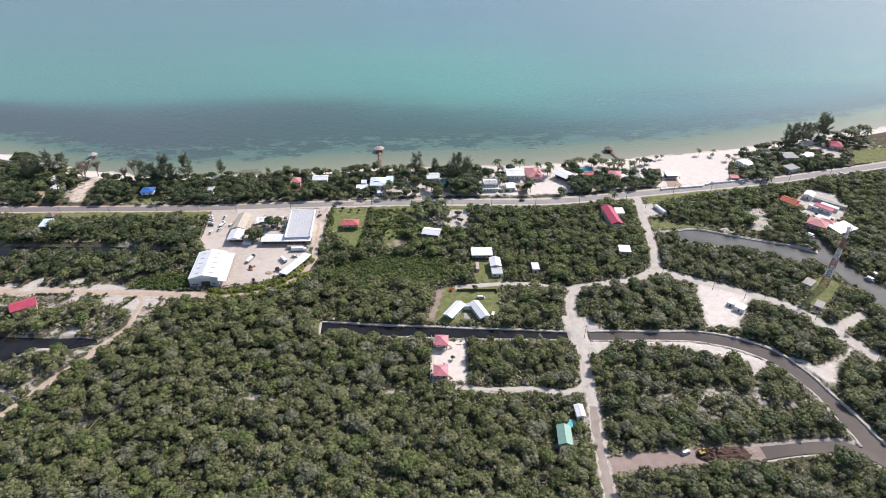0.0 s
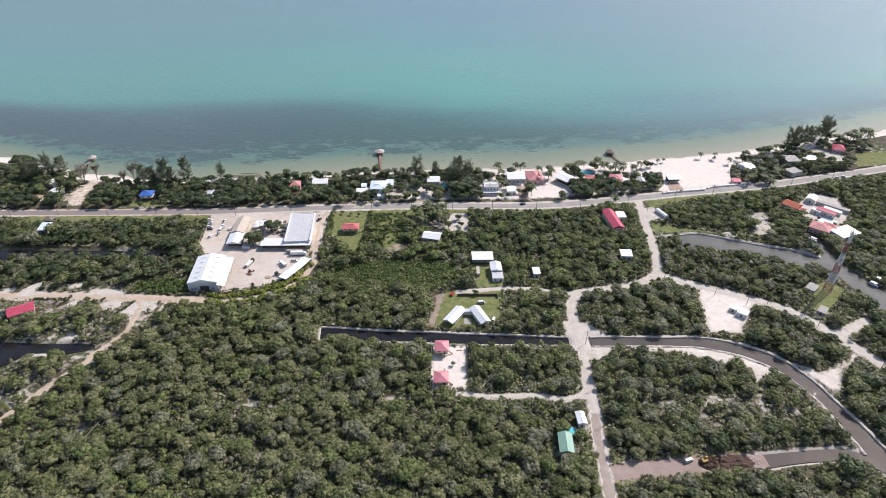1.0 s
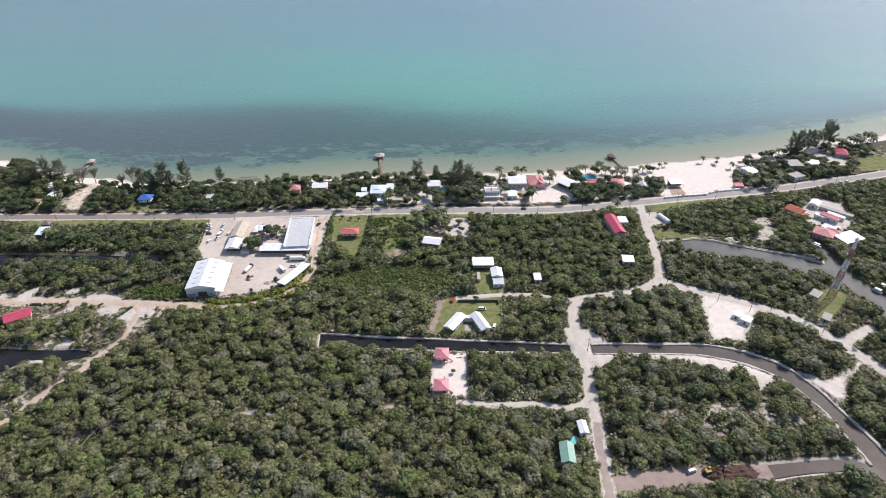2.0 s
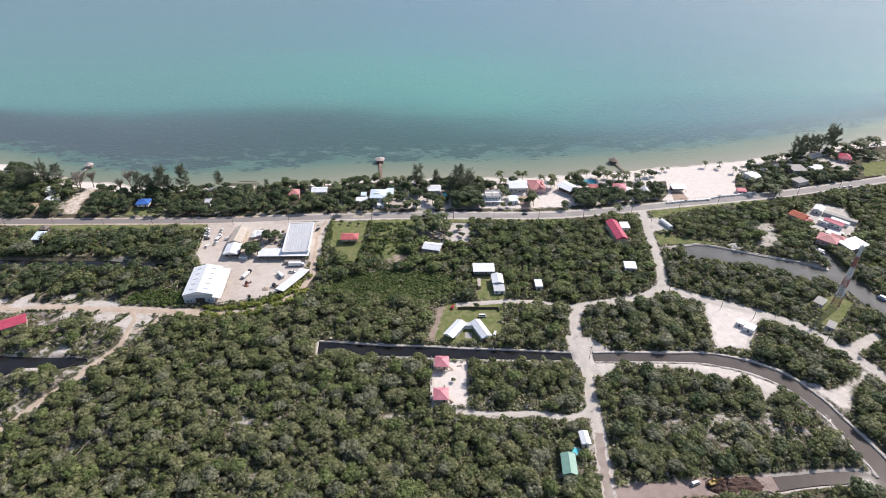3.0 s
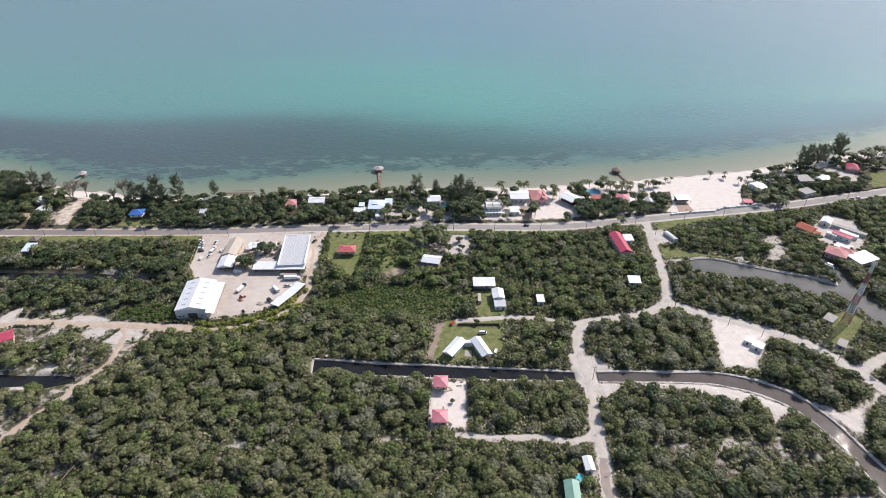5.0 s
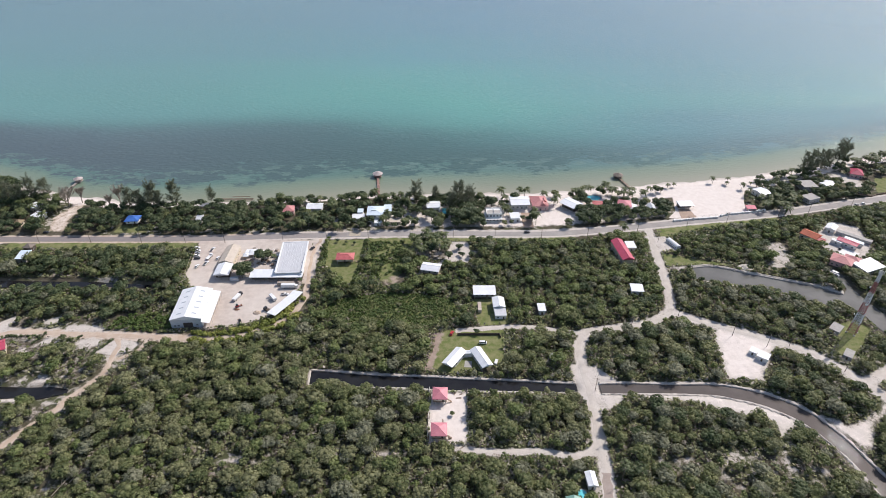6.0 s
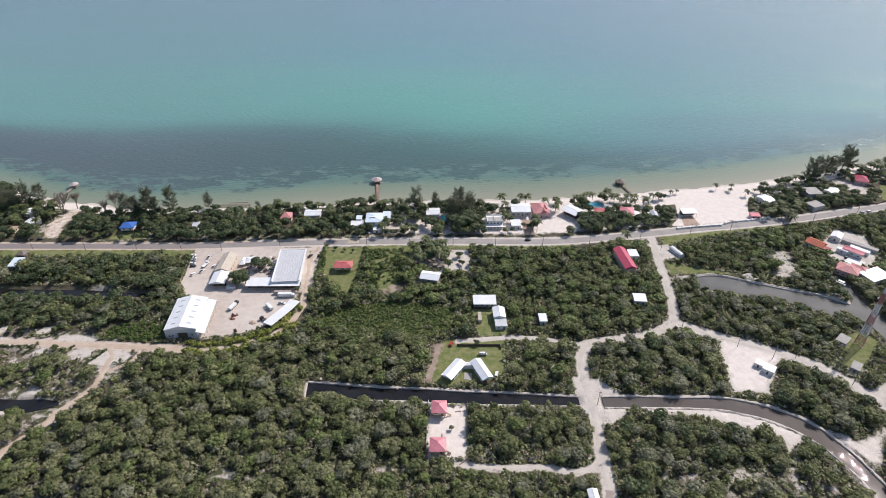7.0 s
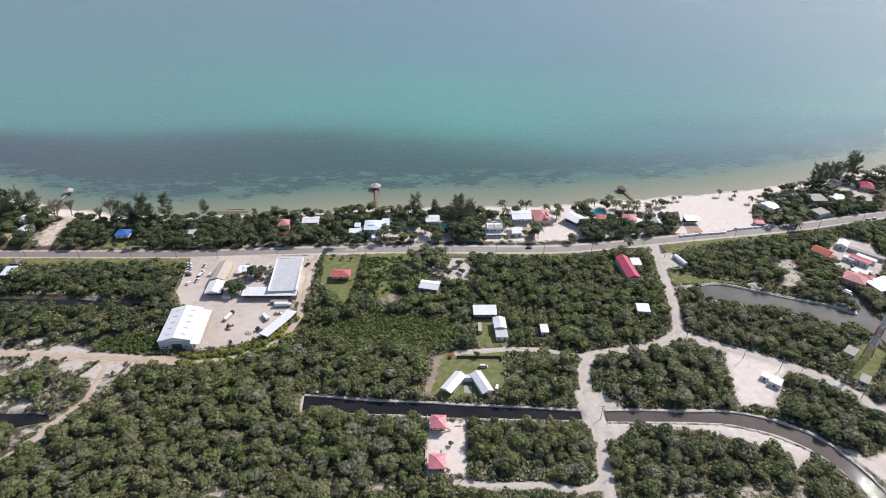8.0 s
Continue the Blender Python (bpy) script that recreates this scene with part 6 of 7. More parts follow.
lush = ((px > -4) & (px < 38)) | ((px > 116) & (px < 192)) | ((px > 296) & (px < 400))
keep = lush & ~((px > 148) & (px < 206) & (py > 240)) & (off < -10) & (rd > 8.5) & (py > np.interp(px, [-20, 148, 480], [187, 196, 272])) & ~near_house(px, py, -0.4) & (area_dist(px, py, BEACH_EAST) > 1) & (rng.uniform(size=px.shape) < np.where(px > 290, np.where(py < shore_y(px) - 36, 0.5, 0.2), 0.72)) & clear_of(px, py)
keep |= in_poly(px, py, [(340, 240), (392, 248), (402, 268), (348, 256)]) & ~near_house(px, py, 0) & (rd > 8.5)
thick_spots = [(x, y, rng.uniform(0.75, 1.25)) for x, y in zip(px[keep], py[keep])]
THICKET = [crown_parts(120 + i, 190, 7, 0.135) for i in range(4)]
thicket = scatter_mesh("shore_thicket", THICKET, [(x, y, 4.2 * s, 3.6 * s, 0.95) for x, y, s in belt_spots[290:] + thick_spots], [COAST_LEAF, SHADE_LEAF, FOREST_LEAF], "dense dark green thicket between the road and the beach", "thicket", (0.5, 0.35, 0.15))

PALMS = [(-141, 231), (-134, 232), (-121, 231), (-107, 233), (-97, 232), (-90, 236), (-69, 237), (-59, 242), (-53, 240), (-44, 242), (-37, 242), (-31, 228), (-24, 223), (-18, 226), (-2, 232), (32, 238), (56, 234), (54, 228),
         (55, 252), (76, 252), (71, 250), (103, 250), (104, 239), (100, 234), (120, 250), (126, 252), (132, 256), (138, 258), (150, 258), (157, 256), (167, 254), (192, 256), (197, 260)]
PALMS += [(212, 270), (218, 271), (258, 279), (272, 279), (270, 276), (281, 268), (279, 252), (284, 258), (288, 262), (293, 276), (320, 284), (290, 236), (283, 226), (280, 244), (286, 240), (310, 252), (316, 246), (302, 189), (311, 189), (305, 186),
          (-17, 164), (-10, 164), (-4, 160), (-14, 156), (-20, 168), (-8, 170), (-345, 230), (-338, 218), (-334, 226), (-330, 214), (-350, 214), (-343, 200), (-148, 228), (-115, 190), (-134, 192), (-84, 190), (78, 208), (79, 214), (80, 202), (52, 222), (57, 220)]
PALMS += [(288, 232), (293, 234), (298, 238), (304, 242), (300, 230), (308, 236), (313, 240), (306, 250), (296, 248), (290, 246), (130, 246), (146, 256), (152, 252), (160, 250), (174, 252), (166, 247), (170, 244), (182, 250), (25, 244), (-50, 236), (-28, 236), (-16, 234), (92, 246)]
PALMS += [(418, 318), (426, 320), (434, 322), (442, 326), (450, 328), (412, 314), (422, 324), (438, 330), (447, 334), (456, 332), (462, 336), (452, 322), (360, 290), (348, 292), (340, 294), (332, 290), (326, 288), (430, 316), (150, 190), (-30, 196), (-22, 198), (-48, 196), (-4, 200)]
PALMS += [(-150 + 6.7 * k + 2.5 * ((k * 53) % 7 - 3), 206 + (k * 29) % 31) for k in range(22)] + [(-22, 173), (-17, 174), (-12, 175), (-7, 174), (-2, 176), (3, 175), (-20, 167), (-14, 168), (-5, 168), (0, 170), (-18, 160), (-10, 161), (4, 163), (-15, 153), (3, 155)]
PALMS += [(300, 222), (296, 228), (304, 226), (308, 256), (314, 258), (320, 264), (326, 270), (316, 270), (304, 262), (300, 254), (310, 246), (318, 252), (330, 276)]
PALMS += [(-350, 236), (-345, 222), (-336, 205), (-348, 206), (-356, 206), (-361, 214), (-366, 224), (-360, 229), (-338, 230), (-343, 236), (-352, 203)]
PALMS = [q for q in PALMS if not near_house(np.array([q[0]]), np.array([q[1]]), 0.5)[0]]
settle(palms_, [(x, y, (0.9 if not (195 < x < 330 and y > 240) else 0.52) + 0.30 * ((i * 37) % 10) / 10) for i, (x, y) in enumerate(PALMS)])
PINES = [(-252, 227, 1.3), (-234, 231, 1.15), (-272, 225, 0.95), (-263, 224, 1.0), (-245, 223, 0.9), (-22, 238, 1.0), (-5, 240, 0.8), (15, 232, 1.15), (24, 228, 1.0), (9, 225, 0.95), (-352, 240, 1.0), (-362, 236, 1.1), (-370, 230, 1.1), (-380, 232, 1.0), (354, 298, 1.1), (363, 303, 1.2), (373, 305, 1.1), (398, 320, 1.25), (408, 326, 1.1), (384, 312, 0.8), (-205, 238, 0.7), (-160, 234, 0.5)]
settle(pines, PINES)
for x, y, k in ((16, 205, 2.0), (24, 209, 1.9), (9, 211, 1.6), (21, 217, 1.9), (28, 201, 1.3), (12, 199, 1.3), (-8, 207, 1.5), (-13, 212, 1.2), (118, 208, 1.3), (126, 210, 1.4), (122, 216, 1.2), (196, 222, 1.2), (201, 231, 1.0), (194, 232, 1.2), (198, 259, 1.1), (203, 261, 0.8), (165, 240, 1.0), (172, 238, 1.0), (-7, 159, 1.1), (6, 150, 1.0), (14, 163, 0.8), (16, 165, 0.6), (17, 153, 0.6), (15, 155, 0.5), (24, 152, 0.8), (-26, 140, 1.2)):
    copy_thing(bases[2], pose(x, y, 0, 0, 0, 31 * k)).scale = (k, k, k)


# ---- vehicles ----
def wheels(ob, length, width, r=0.34, n=2):
    for i in range(n):
        for s in (-1, 1):
            bm = bmesh.new()
            x = -length * 0.31 + i * length * 0.62 / (n - 1)
            tube(bm, (x, s * (width / 2 - 0.22), r), (x, s * (width / 2 + 0.01), r), r, r, 12)
            w = part("wheel", bm, TYRE, ob)
            hb = bmesh.new()
            tube(hb, (x, s * (width / 2 + 0.01), r), (x, s * (width / 2 + 0.03), r), r * 0.55, r * 0.5, 8)
            part("rim", hb, STEEL, w)


def side_solid(profile, width, bevel=0.06):
    """A body from its side outline, with softened edges."""
    bm = bmesh.new()
    a = [bm.verts.new((x, -width / 2, z)) for x, z in profile]
    f = bm.faces.new(a)
    r = bmesh.ops.extrude_face_region(bm, geom=[f])
    bmesh.ops.translate(bm, verts=[v for v in r["geom"] if isinstance(v, bmesh.types.BMVert)], vec=(0, width, 0))
    bmesh.ops.recalc_face_normals(bm, faces=bm.faces)
    bmesh.ops.bevel(bm, geom=bm.edges[:], offset=bevel, segments=1, affect="EDGES", profile=0.5)
    return bm


def car(x, y, rot, paint, label, kind="suv"):
    ob = thing({"suv": "car", "pickup": "pickup_truck", "van": "van"}[kind], pose(x, y, 0.02, 0, 0, rot), label, "car", "parked cars")
    ln, w = 4.6, 1.85
    if kind == "pickup":
        ln = 5.2
        body = [(-2.6, 0.45), (2.6, 0.45), (2.6, 0.95), (1.2, 1.05), (-2.6, 1.05)]
        cabin, roof = [(-0.6, 1.02), (1.3, 1.02), (0.7, 1.6), (-0.45, 1.6)], [(-0.42, 1.6), (0.62, 1.6), (0.5, 1.72), (-0.35, 1.72)]
    elif kind == "van":
        ln = 5.0
        body = [(-2.5, 0.4), (2.5, 0.4), (2.5, 1.0), (2.1, 1.15), (-2.5, 1.2)]
        cabin, roof = [(-2.45, 1.18), (2.05, 1.12), (1.35, 1.85), (-2.4, 1.85)], [(-2.42, 1.84), (1.36, 1.84), (1.2, 2.02), (-2.35, 2.02)]
    else:
        body = [(-2.3, 0.42), (2.3, 0.42), (2.28, 0.85), (1.1, 1.0), (-2.25, 1.05)]
        cabin, roof = [(-2.0, 1.02), (1.1, 0.98), (0.4, 1.52), (-1.7, 1.55)], [(-1.72, 1.53), (0.42, 1.5), (0.25, 1.64), (-1.6, 1.66)]
    part("body", side_solid(body, w), paint, ob)
    part("window_band", side_solid(cabin, w - 0.22, 0.04), GLASS, ob, "dark glass window band")
    part("roof", side_solid(roof, w - 0.28, 0.03), paint, ob)
    if kind == "pickup":
        bm = bmesh.new()
        box(bm, -1.6, 0, 1.06, 1.8, 1.5, 0.03)
        part("load_bed", bm, DARK_PAINT, ob, "dark open load bed")
    for s in (-1, 1):
        bm = bmesh.new()
        box(bm, ln / 2 - 0.02, s * 0.65, 0.68, 0.06, 0.32, 0.16)
        part("headlight", bm, MAST_WHITE, ob)
    wheels(ob, ln, w)
    return ob


def truck(x, y, rot, length, paint, cargo, label, box_h=2.4):
    ob = thing("truck", pose(x, y, 0.02, 0, 0, rot), label, "truck", "trucks in the yard")
    part("cab", side_solid([(length / 2 - 2.0, 0.6), (length / 2, 0.6), (length / 2, 1.5), (length / 2 - 0.35, 2.5), (length / 2 - 2.0, 2.55)], 2.2), paint, ob)
    bm = bmesh.new()
    box(bm, length / 2 - 0.22, 0, 1.6, 0.3, 1.9, 0.7)
    part("windscreen", bm, GLASS, ob)
    bm = bmesh.new()
    box(bm, -1.1, 0, 0.55, length - 2.4, 1.0, 0.3)
    part("chassis", bm, DARK_PAINT, ob)
    bm = bmesh.new()
    box(bm, -1.1, 0, 0.9, length - 2.4, 2.4, box_h, 0.05)
    part("load_box", bm, cargo, ob)
    wheels(ob, length * 0.95, 2.2, 0.48, 3)
    return ob


for x, y, rot, paint, kind, lab in (
        (-192.5, 163, 8, WHITE_PAINT, "suv", "white car parked at the yard's hedge"), (-191, 159, 5, WHITE_PAINT, "pickup", "white pickup parked at the yard's hedge"),
        (-190, 155.5, 10, SILVER_PAINT, "suv", "silver car parked at the yard's hedge"), (-189, 152, 8, WHITE_PAINT, "suv", "white car parked beside a dark one"),
        (-187.5, 148.5, 5, DARK_PAINT, "suv", "dark car parked in the row"), (-184, 138, 80, WHITE_PAINT, "suv", "white car parked apart by the hedge"),
        (-179.5, 161, 75, WHITE_PAINT, "pickup", "white pickup near the yard's gate"), (-178.5, 142, 70, WHITE_PAINT, "pickup", "white pickup with an open bed"),
        (-171.5, 149, 80, WHITE_PAINT, "suv", "white car beside the beige workshop"), (-101.5, 163, 60, DARK_PAINT, "pickup", "dark pickup beside the long store"),
        (27.6, 54.6, 0, WHITE_PAINT, "van", "white van on the lawn behind the wings"), (7.6, 63.6, 70, RED_PAINT, "suv", "red car parked on the sandy corner"),
        (34.6, 37.0, 75, WHITE_PAINT, "van", "white van parked beside the wing"), (64.0, -49.5, 40, RED_PAINT, "suv", "red car under the trees"),
        (341, 224, 75, WHITE_PAINT, "van", "white van at the road's edge"), (345, 228, 25, DARK_PAINT, "pickup", "dark pickup on the road's shoulder"), (372, 238, 16, SILVER_PAINT, "suv", "silver car beside the coast road"),
        (379, 240, 14, WHITE_PAINT, "suv", "white car beside the coast road"), (318, 166.5, 40, DARK_PAINT, "suv", "dark car beside the red-roofed store"), (318, 150.5, 25, WHITE_PAINT, "van", "white van on the yard by the canal"),
        (-324, 185, 5, DARK_PAINT, "suv", "dark car at the roadside in the shade"), (71, 188.6, 2, DARK_PAINT, "suv", "dark car driving lane of the coast road"), (-110, 104, 5, WHITE_PAINT, "pickup", "white pickup under the curved shed")):
    car(x, y, rot, paint, lab, kind)
truck(-108.5, 112.5, 2, 12.0, WHITE_PAINT, WHITE_PAINT, "long white box truck beside the curved shed")
truck(-142.5, 100.5, 70, 9.5, DARK_PAINT, WHITE_PAINT, "tipper truck with a pale box in mid yard", 1.4)
truck(-117.5, 99.5, 130, 8.0, WHITE_PAINT, WHITE_PAINT, "white lorry backed against the curved shed", 1.8)
truck(-178.5, 150.0, 75, 7.5, WHITE_PAINT, WHITE_PAINT, "white flat lorry by the parked cars", 0.6)
truck(-117.5, 86.0, 150, 7.0, DARK_PAINT, DARK_WALL, "dark flat lorry at the shed's end", 0.5)
car(126.0, -72.0, 20, WHITE_PAINT, "white van on the brown dirt road", "van")


def container(x, y, rot, ln, paint, label):
    ob = thing("shipping_container", pose(x, y, 0, 0, 0, rot), label, "container")
    bm = bmesh.new()
    box(bm, 0, 0, 0.1, ln, 2.44, 2.5, 0.03)
    part("shell", bm, paint, ob)
    for i in range(int(ln / 0.6)):
        bm = bmesh.new()
        box(bm, -ln / 2 + 0.4 + i * 0.6, 0, 0.25, 0.18, 2.5, 2.2)
        part("rib", bm, paint, ob)
    bm = bmesh.new()
    box(bm, ln / 2, 0, 0.2, 0.08, 2.2, 2.3)
    part("door", bm, STEEL, ob)


container(-112, 115.6, 1, 12.0, PALE_TIMBER, "long tan container beside the shop front")
container(-150.5, 121.0, 2, 6.0, GREY_ROOF, "pale grey container under a tree")
container(27.0, 89.5, 90, 9.0, PALE_TIMBER, "tan trailer home beside the yard")
container(69.7, 39.5, 98, 8.0, WHITE_PAINT, "white trailer half hidden by trees")
container(-144.7, 156.5, 10, 5.0, WHITE_PAINT, "white covered boat-like trailer in the yard")
container(-150.6, 156.0, 85, 5.0, WHITE_PAINT, "white trailer standing beside the workshop")


def arched_trailer(x, y, rot):
    FOOTPRINTS.append((x, y, 16, 8, rot))
    ob = thing("arched_bus", pose(x, y, 0, 0, 0, rot), "white round-roofed bus parked at the lane", "bus")
    bm = bmesh.new()
    prof = [(2.2 * math.cos(radians(a)), 1.6 + 1.6 * math.sin(radians(a))) for a in range(0, 181, 20)]
    ring0 = [bm.verts.new((-6.5, px_, pz)) for px_, pz in [(2.2, 0.4), *prof, (-2.2, 0.4)]]
    f = bm.faces.new(ring0)
    r = bmesh.ops.extrude_face_region(bm, geom=[f])
    bmesh.ops.translate(bm, verts=[v for v in r["geom"] if isinstance(v, bmesh.types.BMVert)], vec=(13, 0, 0))
    bmesh.ops.recalc_face_normals(bm, faces=bm.faces)
    part("shell", bm, WHITE_PAINT, ob)
    for s in (-1, 1):
        for i in range(6):
            bm = bmesh.new()
            box(bm, -5 + i * 2, s * 2.2, 1.0, 1.3, 0.06, 0.7)
            part("window", bm, GLASS, ob)
    wheels(ob, 12, 4.3, 0.5, 2)


arched_trailer(186.5, 171.5, 112)


def mound(name, x, y, rx, ry, h, material, label, category, seed=1, rot=0.0):
    bm = bmesh.new()
    bmesh.ops.create_grid(bm, x_segments=22, y_segments=22, size=1.0)
    for v in bm.verts:
        d = math.hypot(v.co.x, v.co.y)
        n = noise.noise(Vector((v.co.x * 3, v.co.y * 3, seed))) + 0.55 * noise.noise(Vector((v.co.x * 9, v.co.y * 5, seed + 4)))
        v.co = (v.co.x * rx, v.co.y * ry, max(0, 1 - d * d) ** 0.8 * h * (0.8 + 0.6 * n) - (0.15 if d > 0.98 else 0))
    me = bpy.data.meshes.new(name)
    bm.to_mesh(me)
    bm.free()
    me.materials.append(material)
    ob = new(name, me)
    ob.matrix_basis = pose(x, y, 0.0, 0, 0, rot)
    return tagged(ob, label, category)


mound("soil_heap", 139.0, -73.2, 8.5, 5.0, 2.4, PEAT, "dark brown heap of freshly dug soil", "soil heap", 2)
mound("soil_heap", 151.0, -72.4, 9.5, 4.6, 1.5, PEAT, "low ridged spoil of dark dug soil", "soil heap", 3)
mound("soil_heap", 158.5, -71.6, 6.0, 3.6, 0.7, BROWNDIRT, "low brown spoil beside the canal head", "soil heap", 4)
mound("building_sand", -124.8, 84.2, 2.8, 2.2, 1.2, REDDIRT, "small tan heap of building sand", "sand heap", 5)
mound("rubble_heap", 231.8, 140.5, 6.0, 4.0, 1.8, STONE, "pale heap of limestone rubble on the bank", "rubble heap", 6)
mound("sand_spit", 281.5, 121.0, 9.5, 6.0, 0.9, MARL, "sandy spit of pale spoil at the canal", "sand heap", 7, -30)
mound("brush_heap", -139.5, 87.5, 2.0, 1.2, 0.8, RUST, "rusty heap of scrap in mid yard", "scrap heap", 8)


def digger(x, y, rot):
    ob = thing("excavator", pose(x, y, 0.5, 0, 0, rot), "yellow tracked excavator working on the dark spoil", "excavator")
    for s in (-1, 1):
        part("track", side_solid([(-1.7, 0.25), (-1.4, 0.0), (1.4, 0.0), (1.7, 0.25), (1.7, 0.6), (1.4, 0.85), (-1.4, 0.85), (-1.7, 0.6)], 0.55, 0.05), DARK_PAINT, ob, "dark steel crawler track").location = (0, s * 1.1, 0)
    bm = bmesh.new()
    box(bm, -0.4, 0, 0.95, 3.2, 2.5, 1.0, 0.12)
    part("engine_house", bm, YELLOW, ob)
    bm = bmesh.new()
    box(bm, 0.7, 0.75, 1.5, 1.4, 1.0, 1.5, 0.1)
    cab = part("cab", bm, YELLOW, ob)
    bm = bmesh.new()
    box(bm, 1.36, 0.75, 2.0, 0.1, 0.8, 0.8)
    part("windscreen", bm, GLASS, cab)
    bm = bmesh.new()
    tube(bm, (1.0, -0.2, 1.6), (3.4, -0.2, 4.2), 0.32, 0.26, 4)
    tube(bm, (3.4, -0.2, 4.2), (5.2, -0.2, 3.6), 0.26, 0.22, 4)
    part("boom", bm, YELLOW, ob)
    bm = bmesh.new()
    tube(bm, (5.2, -0.2, 3.7), (5.6, -0.2, 1.0), 0.24, 0.16, 4)
    part("arm", bm, YELLOW, ob)
    part("bucket", side_solid([(5.0, 0.2), (5.8, 0.3), (6.0, 1.0), (5.4, 1.0)], 1.1, 0.04), RUST, ob)


digger(134.0, -72.6, 15)

# small yard machines
for x, y, rot, paint, lab in ((-139.6, 90.0, 40, RED_PAINT, "small red loader in mid yard"), (-133.3, 74.0, 120, DARK_PAINT, "small dark loader at the yard's edge")):
    ob = thing("loader", pose(x, y, 0.02, 0, 0, rot), lab, "loader")
    bm = bmesh.new()
    box(bm, -0.3, 0, 0.6, 2.4, 1.5, 0.9, 0.1)
    part("body", bm, paint, ob)
    bm = bmesh.new()
    box(bm, -0.2, 0, 1.5, 1.2, 1.3, 1.1, 0.08)
    part("cab", bm, GLASS, ob)
    bm = bmesh.new()
    tube(bm, (0.8, 0, 1.0), (2.6, 0, 0.6), 0.15, 0.12, 5)
    part("arm", bm, paint, ob)
    bm = bmesh.new()
    box(bm, 2.8, 0, 0.15, 0.7, 1.8, 0.7, 0.05)
    part("bucket", bm, RUST, ob)
    wheels(ob, 3.0, 1.6, 0.5, 2)


def hull_boat(x, y, rot, label):
    """A small boat on a trailer under a pale cover."""
    ob = thing("boat_on_trailer", pose(x, y, 0, 0, 0, rot), label, "boat", "boats in the yard")
    bm = side_solid([(-2.6, 1.0), (-2.4, 0.55), (2.0, 0.5), (3.0, 1.2), (2.0, 1.35), (-2.6, 1.3)], 1.9, 0.15)
    part("hull", bm, WHITE_PAINT, ob)
    bm = bmesh.new()
    box(bm, -0.3, 0, 1.3, 3.6, 1.5, 0.35, 0.12)
    part("cover", bm, PALE_TIMBER, ob, "pale canvas cover")
    bm = bmesh.new()
    box(bm, 0.3, 0, 0.35, 6.0, 0.15, 0.12)
    part("trailer_bar", bm, STEEL, ob)
    wheels(ob, 1.2, 1.9, 0.32, 2)


for x, y, a in ((-139.0, 156, 80), (-135.5, 157, 75), (-131.5, 158.5, 95), (-128.5, 152, 20), (-126.5, 146, 10)):
    hull_boat(x, y, a, "small white boat on a trailer in the yard")


# ---- lattice mast ----
def mast(x, y, h, base, top):
    FOOTPRINTS.append((x, y, base + 3, base + 3, 40))
    ob = thing("lattice_mast", pose(x, y, 0, 0, 0, 40), "tall red and white lattice mast with aerials", "radio mast")
    half = lambda z: (base + (top - base) * min(1, z / h)) / 2
    corner = lambda i, z: Vector(((-1, 1, 1, -1)[i % 4] * half(z), (-1, -1, 1, 1)[i % 4] * half(z), z))
    bands = 6
    for b in range(bands):
        paint = MAST_RED if b % 2 == 0 else MAST_WHITE
        z0, z1 = h * b / bands, h * (b + 1) / bands
        bays = max(2, round((z1 - z0) / (half((z0 + z1) / 2) * 0.9)))
        for i in range(4):
            leg = part("leg", tube(bmesh.new(), corner(i, z0), corner(i, z1), 0.14, 0.12, 5), paint, ob, "red-painted leg" if b % 2 == 0 else "white-painted leg")
            for k in range(bays):
                a, c = z0 + (z1 - z0) * k / bays, z0 + (z1 - z0) * (k + 1) / bays
                for p0, p1, rad in ((corner(i, a), corner(i + 1, c), 0.1), (corner(i + 1, a), corner(i, c), 0.1), (corner(i, c), corner(i + 1, c), 0.09)):
                    part("brace", tube(bmesh.new(), p0, p1, rad, rad, 4), paint, leg)
    for i in range(4):
        bm = bmesh.new()
        p = corner(i, 0)
        box(bm, p.x, p.y, -0.4, 1.2, 1.2, 0.9, 0.05)
        part("footing", bm, CONCRETE, ob)
    for i, (z, a) in enumerate(((h - 1, 20), (h - 1, 140), (h - 1, 260), (h * 0.72, 60), (h * 0.5, 200), (h * 0.28, 100))):
        bm = bmesh.new()
        r = half(z) + 0.9
        px_, py_ = r * math.cos(radians(a)), r * math.sin(radians(a))
        if i < 3:
            box(bm, px_, py_, z - 0.8, 0.35, 0.35, 2.6, 0.03, a)
            tube(bm, (0, 0, z), (px_, py_, z), 0.05, 0.05, 4)
        else:
            tube(bm, (px_, py_, z), (px_ + 0.4 * math.cos(radians(a)), py_ + 0.4 * math.sin(radians(a)), z), 0.75, 0.7, 12)
            tube(bm, (0, 0, z), (px_, py_, z), 0.06, 0.06, 4)
        part("aerial", bm, MAST_WHITE, ob)
    bm = bmesh.new()
    tube(bm, (0, 0, h - 0.5), (0, 0, h + 3.5), 0.06, 0.03, 5)
    part("spike", bm, MAST_WHITE, ob)


mast(270.5, 67.0, 49.5, 4.8, 1.2)


